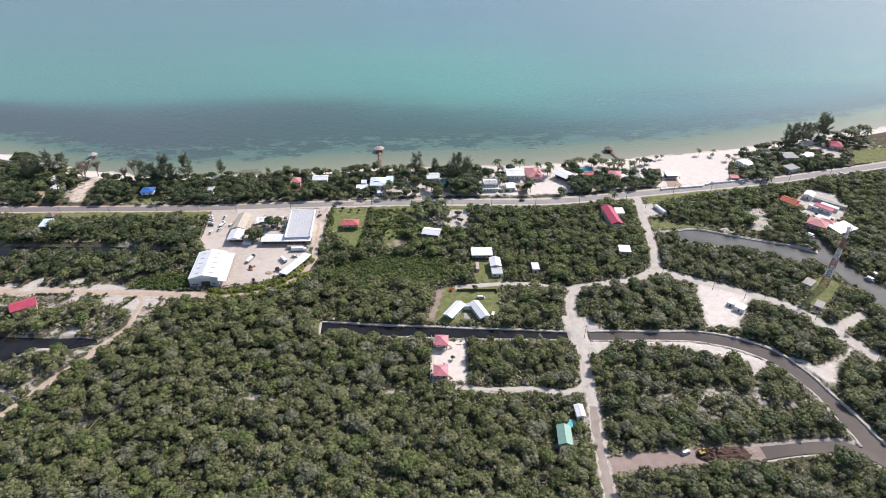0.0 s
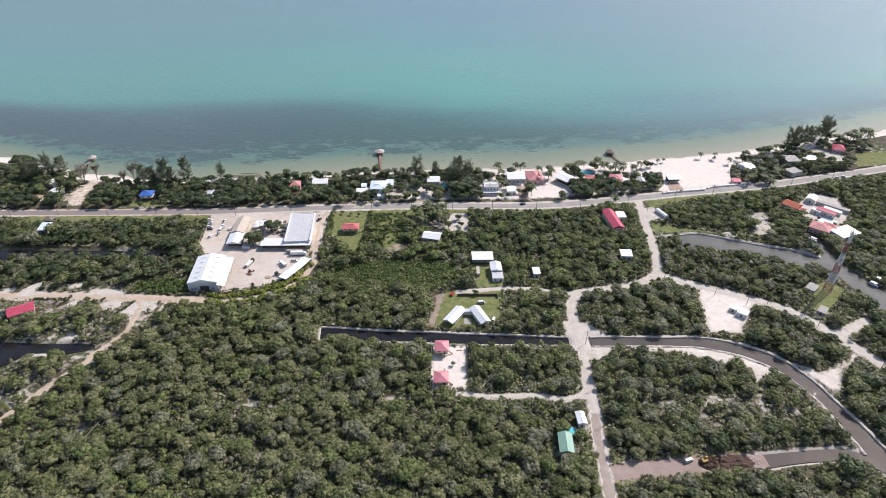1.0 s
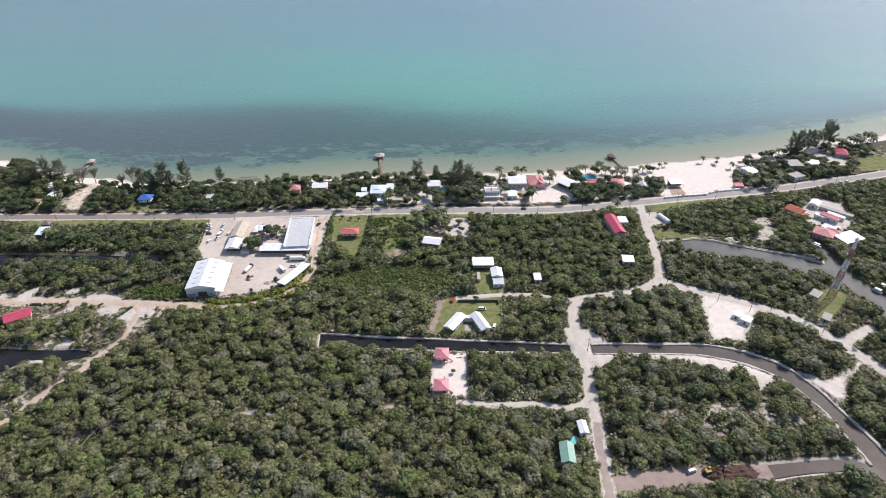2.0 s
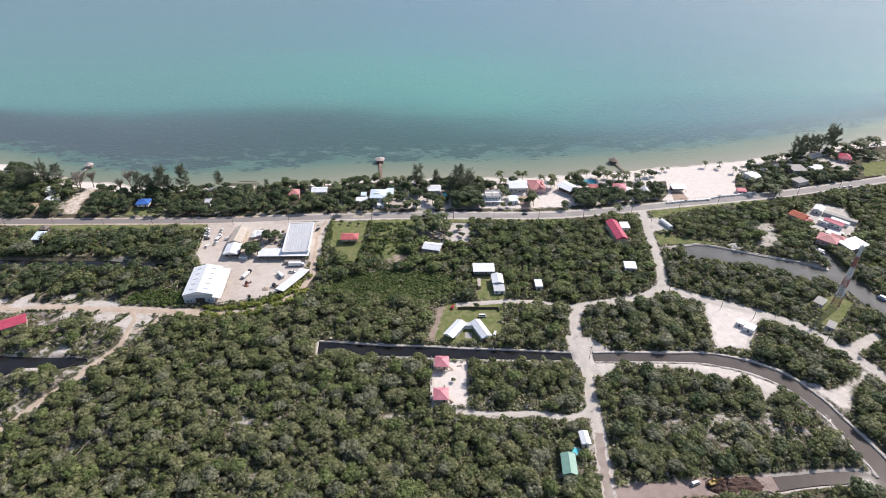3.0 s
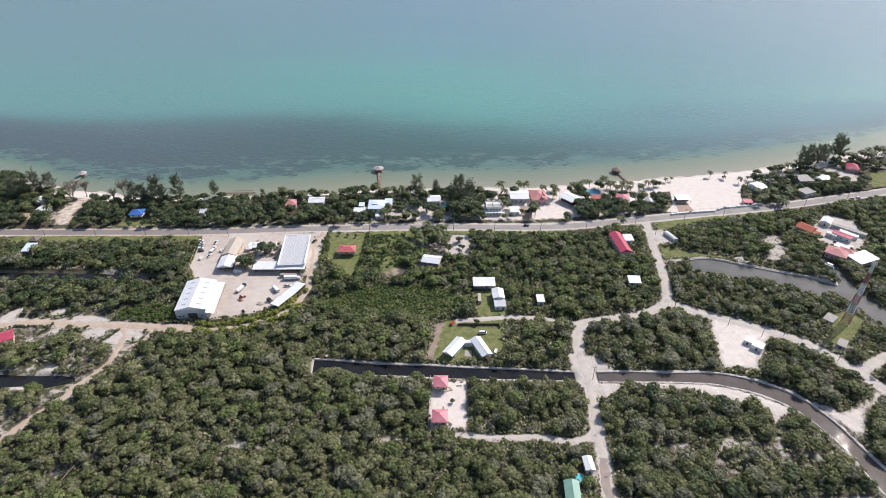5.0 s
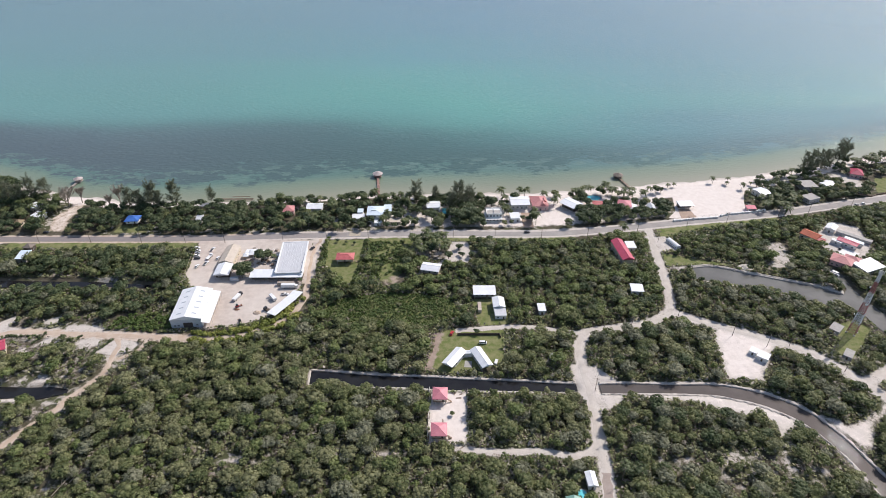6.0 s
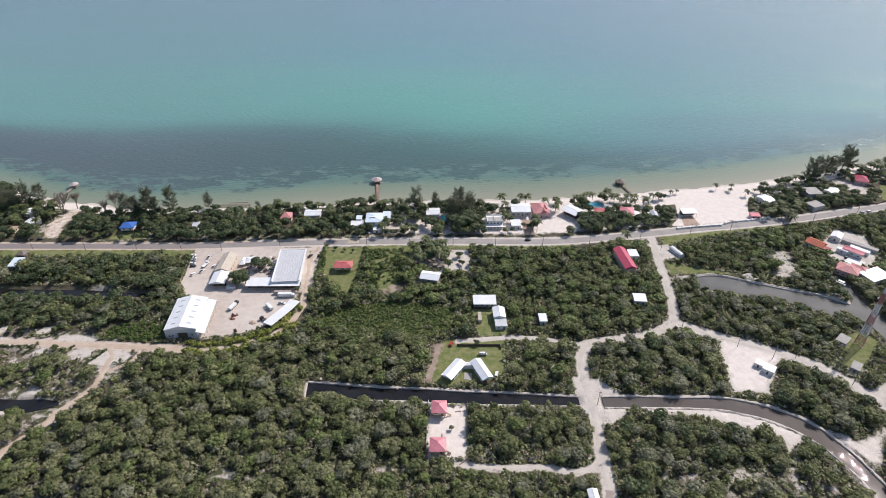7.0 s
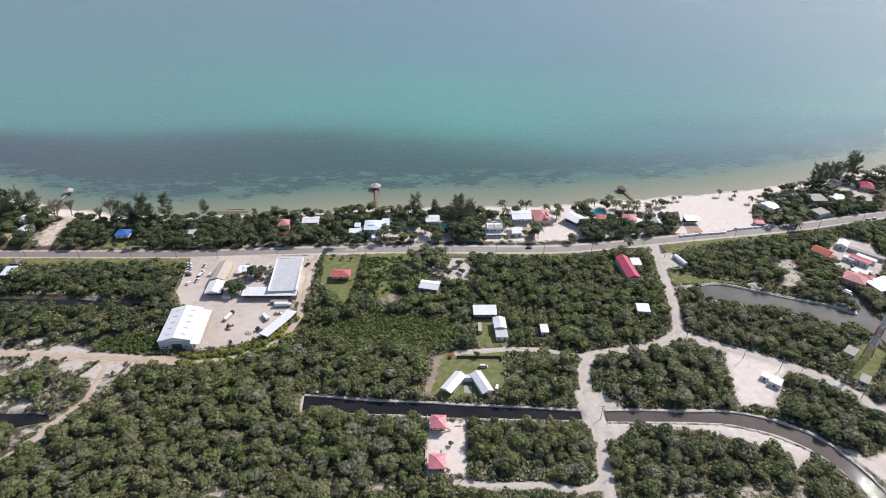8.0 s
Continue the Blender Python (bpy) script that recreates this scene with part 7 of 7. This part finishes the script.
# ---- power line ----
def power_pole(x, y, rot, h=10.5):
    ob = thing("power_pole", pose(x, y, 0, 0, 0, rot), "wooden power pole with a crossarm and insulators", "power pole", "power poles")
    bm = bmesh.new()
    tube(bm, (0, 0, -0.5), (0, 0, h), 0.19, 0.12, 8)
    part("pole", bm, POLE_WOOD, ob)
    bm = bmesh.new()
    box(bm, 0, 0, h - 0.7, 0.14, 2.2, 0.16)
    arm = part("crossarm", bm, POLE_WOOD, ob)
    for k in (-0.95, 0.0, 0.95):
        bm = bmesh.new()
        tube(bm, (0, k, h - 0.54), (0, k, h - 0.26), 0.07, 0.05, 6)
        part("insulator", bm, CONCRETE, arm)
    return ob


def wires(points, rots, h=10.2):
    ob = thing("power_line", pose(0, 0, 0), "three sagging power wires between poles", "power line")
    for k in (-0.95, 0.0, 0.95):
        for (a, ra), (b, rb) in zip(zip(points, rots), zip(points[1:], rots[1:])):
            cu = bpy.data.curves.new("wire", "CURVE")
            cu.dimensions, cu.bevel_depth, cu.bevel_resolution = "3D", 0.022, 0
            sp = cu.splines.new("POLY")
            sp.points.add(6)
            pa = Vector((a[0] - math.sin(radians(ra)) * k, a[1] + math.cos(radians(ra)) * k, h))
            pb = Vector((b[0] - math.sin(radians(rb)) * k, b[1] + math.cos(radians(rb)) * k, h))
            for i in range(7):
                u = i / 6
                q = pa.lerp(pb, u)
                sp.points[i].co = (q.x, q.y, q.z - 3.2 * u * (1 - u), 1)
            dg = bpy.data.objects.new("tmp", cu)
            me = bpy.data.meshes.new_from_object(dg)
            bpy.data.objects.remove(dg)
            me.materials.append(DARK_PAINT)
            new("wire", me).parent = ob


ROAD_POLES = [(-402, 168.5), (-361, 169), (-321, 169.7), (-280, 170.3), (-240, 171.2), (-205, 171.5), (-173, 171), (-128, 176.6), (-92.5, 177.3), (-59, 179), (-25, 180.5), (10, 181), (44, 180.6), (82, 181.5), (120, 183.5), (163, 191.5), (206.7, 199.5), (242.4, 205.5), (291, 215.5), (322, 224.5), (366, 236)]


def pole_turn(pts, i):
    a, b = pts[max(0, i - 1)], pts[min(len(pts) - 1, i + 1)]
    return math.degrees(math.atan2(b[1] - a[1], b[0] - a[0]))


LANE_POLES = [(175.5, 176), (171, 130), (160, 79.5), (126, 69.5), (106.4, 64.0), (92.8, 40), (90.9, 14.5), (91.3, -20), (91.5, -46)]
EAST_POLES = [(160, 79.5), (190.7, 63.5), (208.5, 53), (223, 53.5), (246, 31), (263, -8)]
for pts in (ROAD_POLES, LANE_POLES, EAST_POLES):
    rots = [pole_turn(pts, i) for i in range(len(pts))]
    wires(pts, rots)
    for i, (x, y) in enumerate(pts):
        if not (pts is EAST_POLES and i == 0):
            power_pole(x, y, rots[i])


# ---- piers and sea works ----
def pier(root, end, hut_w, width, boards, label, roof, rise):
    a, b = Vector((*root, 0)), Vector((*end, 0))
    d = b - a
    ang = math.degrees(math.atan2(d.y, d.x))
    ob = thing("pier", pose(root[0], root[1], 0, 0, 0, ang), label, "pier")
    n = int(d.length / 0.34)
    bme = None
    for i in range(n):
        if bme is None:
            bm = bmesh.new()
            box(bm, 0, 0, 0.72, 0.30, width, 0.06)
            pl = part("plank", bm, boards, ob)
            bme = pl.data
        else:
            pl = new("plank", bme)
            pl.parent = ob
        pl.location = (i * 0.34, 0, random.uniform(-0.015, 0.015))
    for s in (-1, 1):
        bm = bmesh.new()
        box(bm, d.length / 2, s * (width / 2 - 0.15), 0.48, d.length, 0.15, 0.24)
        part("beam", bm, boards, ob)
        for i in range(int(d.length / 3.5) + 1):
            bm = bmesh.new()
            tube(bm, (i * 3.5, s * (width / 2 - 0.1), -3.2), (i * 3.5, s * (width / 2 - 0.1), 1.0), 0.14, 0.13, 7)
            part("pile", bm, boards, ob)
    hut = thing("pier_hut", pose(end[0], end[1], 0, 0, 0, ang), "open thatched hut at the end of a pier", "hut")
    bm = bmesh.new()
    box(bm, 0, 0, 0.5, hut_w, hut_w, 0.28)
    part("deck", bm, boards, hut)
    for i in range(6):
        q = math.pi / 3 * i
        bm = bmesh.new()
        tube(bm, (hut_w * 0.42 * math.cos(q), hut_w * 0.42 * math.sin(q), -3.2), (hut_w * 0.42 * math.cos(q), hut_w * 0.42 * math.sin(q), 3.1), 0.13, 0.11, 7)
        part("post", bm, boards, hut)
    bm = bmesh.new()
    bmesh.ops.create_cone(bm, cap_ends=True, segments=10, radius1=hut_w * 0.72, radius2=0.15, depth=rise, matrix=Matrix.Translation((0, 0, 3.0 + rise / 2)))
    part("roof", bm, roof, hut)


PALE_THATCH = surface("bleached_thatch", (0.50, 0.42, 0.40), (0.38, 0.32, 0.30), 0.8, 8.0, 0.95, 0.0, 0.9)
pier((-345, 255), (-344, 277), 6.0, 2.2, PALE_TIMBER, "bleached timber pier with a hut", PALE_THATCH, 2.0)
pier((-56.0, 243), (-61.7, 291), 7.0, 2.4, REDWOOD, "long reddish timber pier to a hut", PALE_THATCH, 2.2)
pier((177, 268), (170.8, 291), 7.0, 2.0, TIMBER, "dark weathered timber pier to a hut", THATCH, 2.2)
bm_slip = mound("groyne", 0, 0, 1, 1, 0.1, STONE, "pale sand spit beside the pier", "groyne", 9)
bm_slip.matrix_basis = pose(-36, 252, -0.55, 0, 0, -20) @ Matrix.Diagonal((9, 4, 9, 1))

for j, (y0, y1) in enumerate(((241.0, 241.6), (243.2, 243.8), (245.2, 245.8), (249.0, 250.0))):
    ob = thing("timber_breakwater", pose(-198 if j < 3 else -190, y0, 0, 0, 0, math.degrees(math.atan2(y1 - y0, 28))), "low dark timber breakwater in the shallows", "breakwater", "breakwaters")
    bm = bmesh.new()
    box(bm, 14 if j < 3 else 8, 0, -0.9, 28 if j < 3 else 16, 0.35, 0.75)
    part("plank_wall", bm, TIMBER, ob)
    for i in range(10 if j < 3 else 6):
        bm = bmesh.new()
        tube(bm, (i * 3.0, 0.3, -2.0), (i * 3.0, 0.3, 0.15), 0.16, 0.14, 6)
        part("pile", bm, TIMBER, ob)


# ---- walls, fences, pools ----
def low_wall(line, h, w, material, label, name="garden_wall", posts=0.0):
    ob = thing(name, pose(0, 0, 0), label, "wall")
    for (x0, y0), (x1, y1) in zip(line, line[1:]):
        d = math.hypot(x1 - x0, y1 - y0)
        a = math.degrees(math.atan2(y1 - y0, x1 - x0))
        bm = bmesh.new()
        box(bm, (x0 + x1) / 2, (y0 + y1) / 2, -0.2, d, w, h + 0.2, 0.03, a)
        part("panel", bm, material, ob)
        if posts:
            n = max(2, int(d / posts) + 1)
            for i in range(n):
                u = i / (n - 1)
                bm = bmesh.new()
                box(bm, x0 + (x1 - x0) * u, y0 + (y1 - y0) * u, -0.2, w * 2.0, w * 2.0, h + 0.35, 0.02, a)
                part("post", bm, material, ob)
    return ob


low_wall([(199.5, 208.5), (216.3, 211.5), (237.7, 214.5)], 1.4, 0.95, WHITE_WALL, "long white garden wall beside the coast road", posts=5)
low_wall([(243, 217.5), (249, 220), (273.6, 224.5), (284.5, 227.5)], 1.4, 0.95, WHITE_WALL, "white wall between the beach and the road", posts=5)
low_wall([(191, 142.2), (204, 143.6), (217, 140.4), (228, 135.4), (240, 131.4), (255, 125.8), (270, 120.4), (284, 112.6)], 0.35, 1.4, STONE, "pale stone quay along the boat canal", "quay")
low_wall([(-5.8, 15.5), (-6.2, -21.5)], 1.5, 0.12, WHITE_WALL, "pale boundary fence of the sandy plot", "boundary_fence", 2.5)
low_wall([(16.4, 14.5), (16.0, -14.0)], 1.2, 0.1, PALE_TIMBER, "weathered timber fence of the sandy plot", "boundary_fence", 2.5)
low_wall([(11.5, 62.5), (38.6, 62.7), (39.2, 60.0)], 1.7, 0.2, DARK_WALL, "dark timber fence behind the lawn", "boundary_fence", 2.5)
low_wall([(-190, 129), (-194.5, 160)], 1.2, 0.1, PALE_TIMBER, "pale fence at the yard's west side", "boundary_fence", 3)
low_wall([(383, 258), (395, 254), (402, 258), (418, 262)], 1.2, 0.3, TIMBER, "brown wall beside the coast road", posts=4)


def pool_material():
    m, nt, p = nodes_of("pool_water")
    n = noise_tex(nt, place(nt), 0.6, 3)
    nt.links.new(mix_col(nt, n, (0.10, 0.52, 0.60), (0.16, 0.60, 0.66)), p.inputs["Base Color"])
    p.inputs["Roughness"].default_value, p.inputs["IOR"].default_value = 0.05, 1.33
    bump_to(nt, p, noise_tex(nt, place(nt), 2.0, 2), 0.3, 0.03)
    return m


POOL = pool_material()


def pool(x, y, rx, ry, rot, label, round_=False, z=0.0):
    ob = thing("swimming_pool", pose(x, y, z, 0, 0, rot), label, "pool")
    n = 22 if round_ else 4
    pts = [(rx * math.cos(2 * math.pi * (i + (0 if round_ else 0.5)) / n) * (1 if round_ else 1.414), ry * math.sin(2 * math.pi * (i + (0 if round_ else 0.5)) / n) * (1 if round_ else 1.414)) for i in range(n)]
    bm = bmesh.new()
    bm.faces.new([bm.verts.new((a, b, 0.16)) for a, b in pts])
    part("water", bm, POOL, ob)
    bm = bmesh.new()
    inn = [bm.verts.new((a * 1.0, b * 1.0, 0.22)) for a, b in pts]
    out = [bm.verts.new((a * 1.22, b * 1.22, 0.22)) for a, b in pts]
    low = [bm.verts.new((a * 1.22, b * 1.22, -0.1)) for a, b in pts]
    din = [bm.verts.new((a, b, 0.0)) for a, b in pts]
    for i in range(n):
        j = (i + 1) % n
        for q in ((inn[i], inn[j], out[j], out[i]), (out[i], out[j], low[j], low[i]), (din[i], din[j], inn[j], inn[i])):
            bm.faces.new(q)
    bmesh.ops.recalc_face_normals(bm, faces=bm.faces)
    part("coping", bm, CONCRETE, ob)


pool(3.2, 223.5, 2.2, 5.0, 0, "small turquoise pool beside the house")
pool(45.5, 227.0, 6.0, 2.4, 2, "turquoise pool behind the modern villa")
pool(139.0, 249.5, 6.2, 4.4, 0, "round turquoise pool with a pale deck", True)
pool(70.3, -53.3, 2.3, 2.3, 0, "round turquoise garden pool", True, 0.5)


def slab(name, poly, z, material, label, category="paving"):
    bm = bmesh.new()
    f = bm.faces.new([bm.verts.new((x, y, z - 0.25)) for x, y in poly])
    r = bmesh.ops.extrude_face_region(bm, geom=[f])
    bmesh.ops.translate(bm, verts=[v for v in r["geom"] if isinstance(v, bmesh.types.BMVert)], vec=(0, 0, 0.25))
    bmesh.ops.recalc_face_normals(bm, faces=bm.faces)
    me = bpy.data.meshes.new(name)
    bm.to_mesh(me)
    bm.free()
    me.materials.append(material)
    return tagged(new(name, me), label, category, kind="structure")


slab("paved_drive", [(69, 197), (78, 197), (77.5, 222), (69.5, 222)], 0.10, PAVER, "tan paved drive beside the garage")
slab("paved_drive", [(207, 213.5), (221, 216), (219, 230), (209, 229)], 0.10, PAVER, "tan paved court before the pavilion")
slab("concrete_yard", [(306, 158), (316, 152), (330, 160), (322, 168)], 0.08, WHITE_WALL, "pale concrete apron of the yard")
slab("speed_hump", [(-75, 182.2), (-66, 182.8), (-66.4, 189.6), (-75.4, 189.0)], 0.15, PATCHED, "pale yellow speed hump on the road")
slab("terrace", [(15.0, 33.5), (19.5, 33.0), (20.0, 38.5), (15.5, 39.0)], 0.10, CONCRETE, "grey concrete terrace between two wings")


# ---- boats ----
def pontoon_boat(x, y, rot, label, canopy):
    ob = thing("pontoon_boat", pose(x, y, CANAL_LEVEL + 0.08, 0, 0, rot), label, "boat")
    for s in (-1, 1):
        bm = bmesh.new()
        tube(bm, (-3.2, s * 0.9, 0.2), (2.8, s * 0.9, 0.2), 0.35, 0.35, 8)
        tube(bm, (2.8, s * 0.9, 0.2), (3.6, s * 0.9, 0.35), 0.35, 0.05, 8)
        part("float", bm, STEEL, ob)
    bm = bmesh.new()
    box(bm, -0.2, 0, 0.55, 6.4, 2.5, 0.12, 0.03)
    part("deck", bm, WHITE_PAINT, ob)
    for s in (-1, 1):
        bm = bmesh.new()
        box(bm, -0.2, s * 1.2, 0.67, 6.0, 0.06, 0.6)
        part("rail", bm, BLUE_PAINT, ob)
        for k in (-1.6, 1.2):
            bm = bmesh.new()
            tube(bm, (k, s * 1.1, 0.67), (k, s * 1.1, 2.4), 0.05, 0.05, 5)
            part("post", bm, STEEL, ob)
    bm = bmesh.new()
    box(bm, -0.2, 0, 2.4, 4.2, 2.5, 0.1, 0.03)
    part("canopy", bm, canopy, ob)


pontoon_boat(308.5, 75.0, -55, "blue and white boat moored in the canal", WHITE_PAINT)
pontoon_boat(316.0, 80.0, -50, "boat under a white canopy in the canal", WHITE_PAINT)
pontoon_boat(295.5, 133.0, -50, "small boat moored in a side canal", WHITE_PAINT)

# ---- garden and yard plants ----
yard_tree = [copy_thing(bases[i % 4], pose(x, y, 0, 0, 0, 50 * i)) for i, (x, y) in enumerate(((-147.5, 127.5), (-144, 131), (-137, 145), (-133, 149), (-140, 150), (23.8, 63.6), (7.2, -4.2), (-146, 124), (-150, 131), (-141.5, 127), (-83, 173), (-76, 171), (-69, 170)))]
for o, s in zip(yard_tree, (1.65, 1.45, 1.3, 1.2, 1.15, 0.62, 0.42, 1.2, 1.1, 1.1, 0.45, 0.42, 0.42)):
    o.scale = (s, s, s)
    tagged(o, "rounded green tree standing on open ground", "tree", "trees in yards")
for i, (x, y, s) in enumerate(((-133, 152, 0.7), (-128, 146, 0.7), (-105, 131, 0.6), (-104.5, 127, 0.55), (-101, 118, 0.55), (-142, 129, 0.7), (70, -44, 0.45), (68, -46, 0.4), (-196, 46, 0.35))):
    o = copy_thing(palms_[i % 4], pose(x, y, 0, 0, 0, 40 * i))
    o.scale = (s, s, s)
    tagged(o, "young palm standing in a yard", "palm tree", "palms in yards")

# bleached rocks on the canal banks, and odd timber lying in plots
stones = []
for line in (CANAL_E[:11], CANAL_NE[:8], CANAL_W[:7]):
    for x, y in smooth_line(line, 1.1):
        if rng.uniform() < 0.42:
            stones.append((x + rng.normal() * 0.5, y + 0.8 + rng.normal() * 0.6, 0.0, rng.uniform(0.25, 0.65), 0.7))
scatter_mesh("bank_stones", [(ICO_V * np.random.default_rng(i).uniform(0.7, 1.1, (12, 1)), ICO_F) for i in range(4)], stones, STONE, "pale limestone rocks along the canal banks", "stones")
rubble = [(4.8 + rng.uniform(-2.5, 2.5), -20.5 + rng.uniform(-3.5, 2.5), 0.15, rng.uniform(0.25, 0.7), 0.6) for _ in range(46)]
scatter_mesh("rubble", [(ICO_V * np.random.default_rng(9 + i).uniform(0.6, 1.1, (12, 1)), ICO_F) for i in range(4)], rubble, STONE, "pale rubble beside the stilt house", "rubble")
for i, (x, y, ln, a) in enumerate(((11.0, 8.6, 3.2, 5), (9.0, 12.0, 2.4, 60), (12.5, 11.5, 1.8, 20), (2.0, -8.2, 2.0, 90), (12.0, -26, 3.0, 40))):
    ob = thing("timber_stack", pose(x, y, 0, 0, 0, a), "small stack of grey building timber", "timber", "timber stacks")
    for k in range(4):
        bm = bmesh.new()
        box(bm, (k % 2) * 0.2, -0.3 + k * 0.2, 0.0 + 0.12 * (k % 2), ln, 0.18, 0.14)
        part("board", bm, PALE_TIMBER if k % 2 else TIMBER, ob)


# ---- working yard between the workshop and the store ----
def tent(x, y, rot, w, d, label):
    ob = thing("canopy_tent", pose(x, y, 0, 0, 0, rot), label, "tent", "tents in the yard")
    for sx in (-1, 1):
        for sy in (-1, 1):
            bm = bmesh.new()
            tube(bm, (sx * w / 2, sy * d / 2, 0), (sx * w / 2, sy * d / 2, 2.4), 0.06, 0.06, 6)
            part("post", bm, GREY_WALL, ob)
    bm = bmesh.new()
    lo = [bm.verts.new((sx * (w / 2 + 0.2), sy * (d / 2 + 0.2), 2.35)) for sx, sy in ((-1, -1), (1, -1), (1, 1), (-1, 1))]
    hem = [bm.verts.new((v.co.x, v.co.y, 2.05)) for v in lo]
    top = [bm.verts.new((sx * w * 0.12, 0, 3.5)) for sx in (-1, 1)]
    bm.faces.new((lo[0], lo[1], top[1], top[0]))
    bm.faces.new((lo[2], lo[3], top[0], top[1]))
    bm.faces.new((lo[1], lo[2], top[1]))
    bm.faces.new((lo[3], lo[0], top[0]))
    for k in range(4):
        bm.faces.new((hem[k], hem[(k + 1) % 4], lo[(k + 1) % 4], lo[k]))
    part("canopy", bm, WHITE_ROOF, ob)


tent(-146, 155, 8, 6.5, 8.0, "white canopy tent in the cluttered yard")
tent(-150.5, 151, 8, 4.0, 5.0, "small white canopy tent beside the workshop")
yard = random.Random(77)
for k in range(26):
    x, y = -127 - yard.uniform(0, 22), 140 + yard.uniform(0, 24)
    if near_house(np.array([x]), np.array([y]), -0.5)[0] or np.hypot(x + 146, y - 155) < 5:
        continue
    ob = thing("pallet_stack", pose(x, y, 0, 0, 0, yard.uniform(0, 90)), "stack of grey timber pallets in the yard", "pallets", "pallet stacks")
    for j in range(yard.randint(2, 5)):
        bm = bmesh.new()
        comb = [(0.95, 0.3 * j), (-0.95, 0.3 * j)]
        for i in range(5):
            comb += [(-0.95 + i * 0.4, 0.3 * j + 0.24), (-0.65 + i * 0.4, 0.3 * j + 0.24)]
            if i < 4:
                comb += [(-0.65 + i * 0.4, 0.3 * j + 0.12), (-0.55 + i * 0.4, 0.3 * j + 0.12)]
        face = bm.faces.new([bm.verts.new((-1.1, y0, z0)) for y0, z0 in comb])
        ext = bmesh.ops.extrude_face_region(bm, geom=[face])
        bmesh.ops.translate(bm, vec=(2.2, 0, 0), verts=[v for v in ext["geom"] if isinstance(v, bmesh.types.BMVert)])
        bmesh.ops.recalc_face_normals(bm, faces=bm.faces)
        part("pallet", bm, TIMBER if yard.random() < 0.6 else PALE_TIMBER, ob)




# bleached trunks lying in the wood
for i, (x, y, ln, a) in enumerate(((-184.5, -49.5, 15.0, 66), (-180.5, -45.0, 9.0, 60), (-97.0, -36.5, 7.0, 15))):
    ob = thing("fallen_trunk", pose(x, y, 0.5, 0, 0, a), "bleached fallen trunk with bare limbs among the trees", "dead tree", "fallen trunks")
    bm = bmesh.new()
    tube(bm, (-ln / 2, 0, 0.6), (0, 0.3, 1.6), 0.24, 0.18, 7)
    tube(bm, (0, 0.3, 1.6), (ln / 2, -0.2, 2.4), 0.18, 0.07, 7)
    part("trunk", bm, PALM_BARK, ob)
    for k in range(4):
        bm = bmesh.new()
        u = -0.1 + 0.17 * k
        tube(bm, (u * ln, 0.2, 1.6 + u), (u * ln + 1.6, (-1) ** k * 1.3, 2.9 + u), 0.08, 0.03, 5)
        part("limb", bm, PALM_BARK, ob)
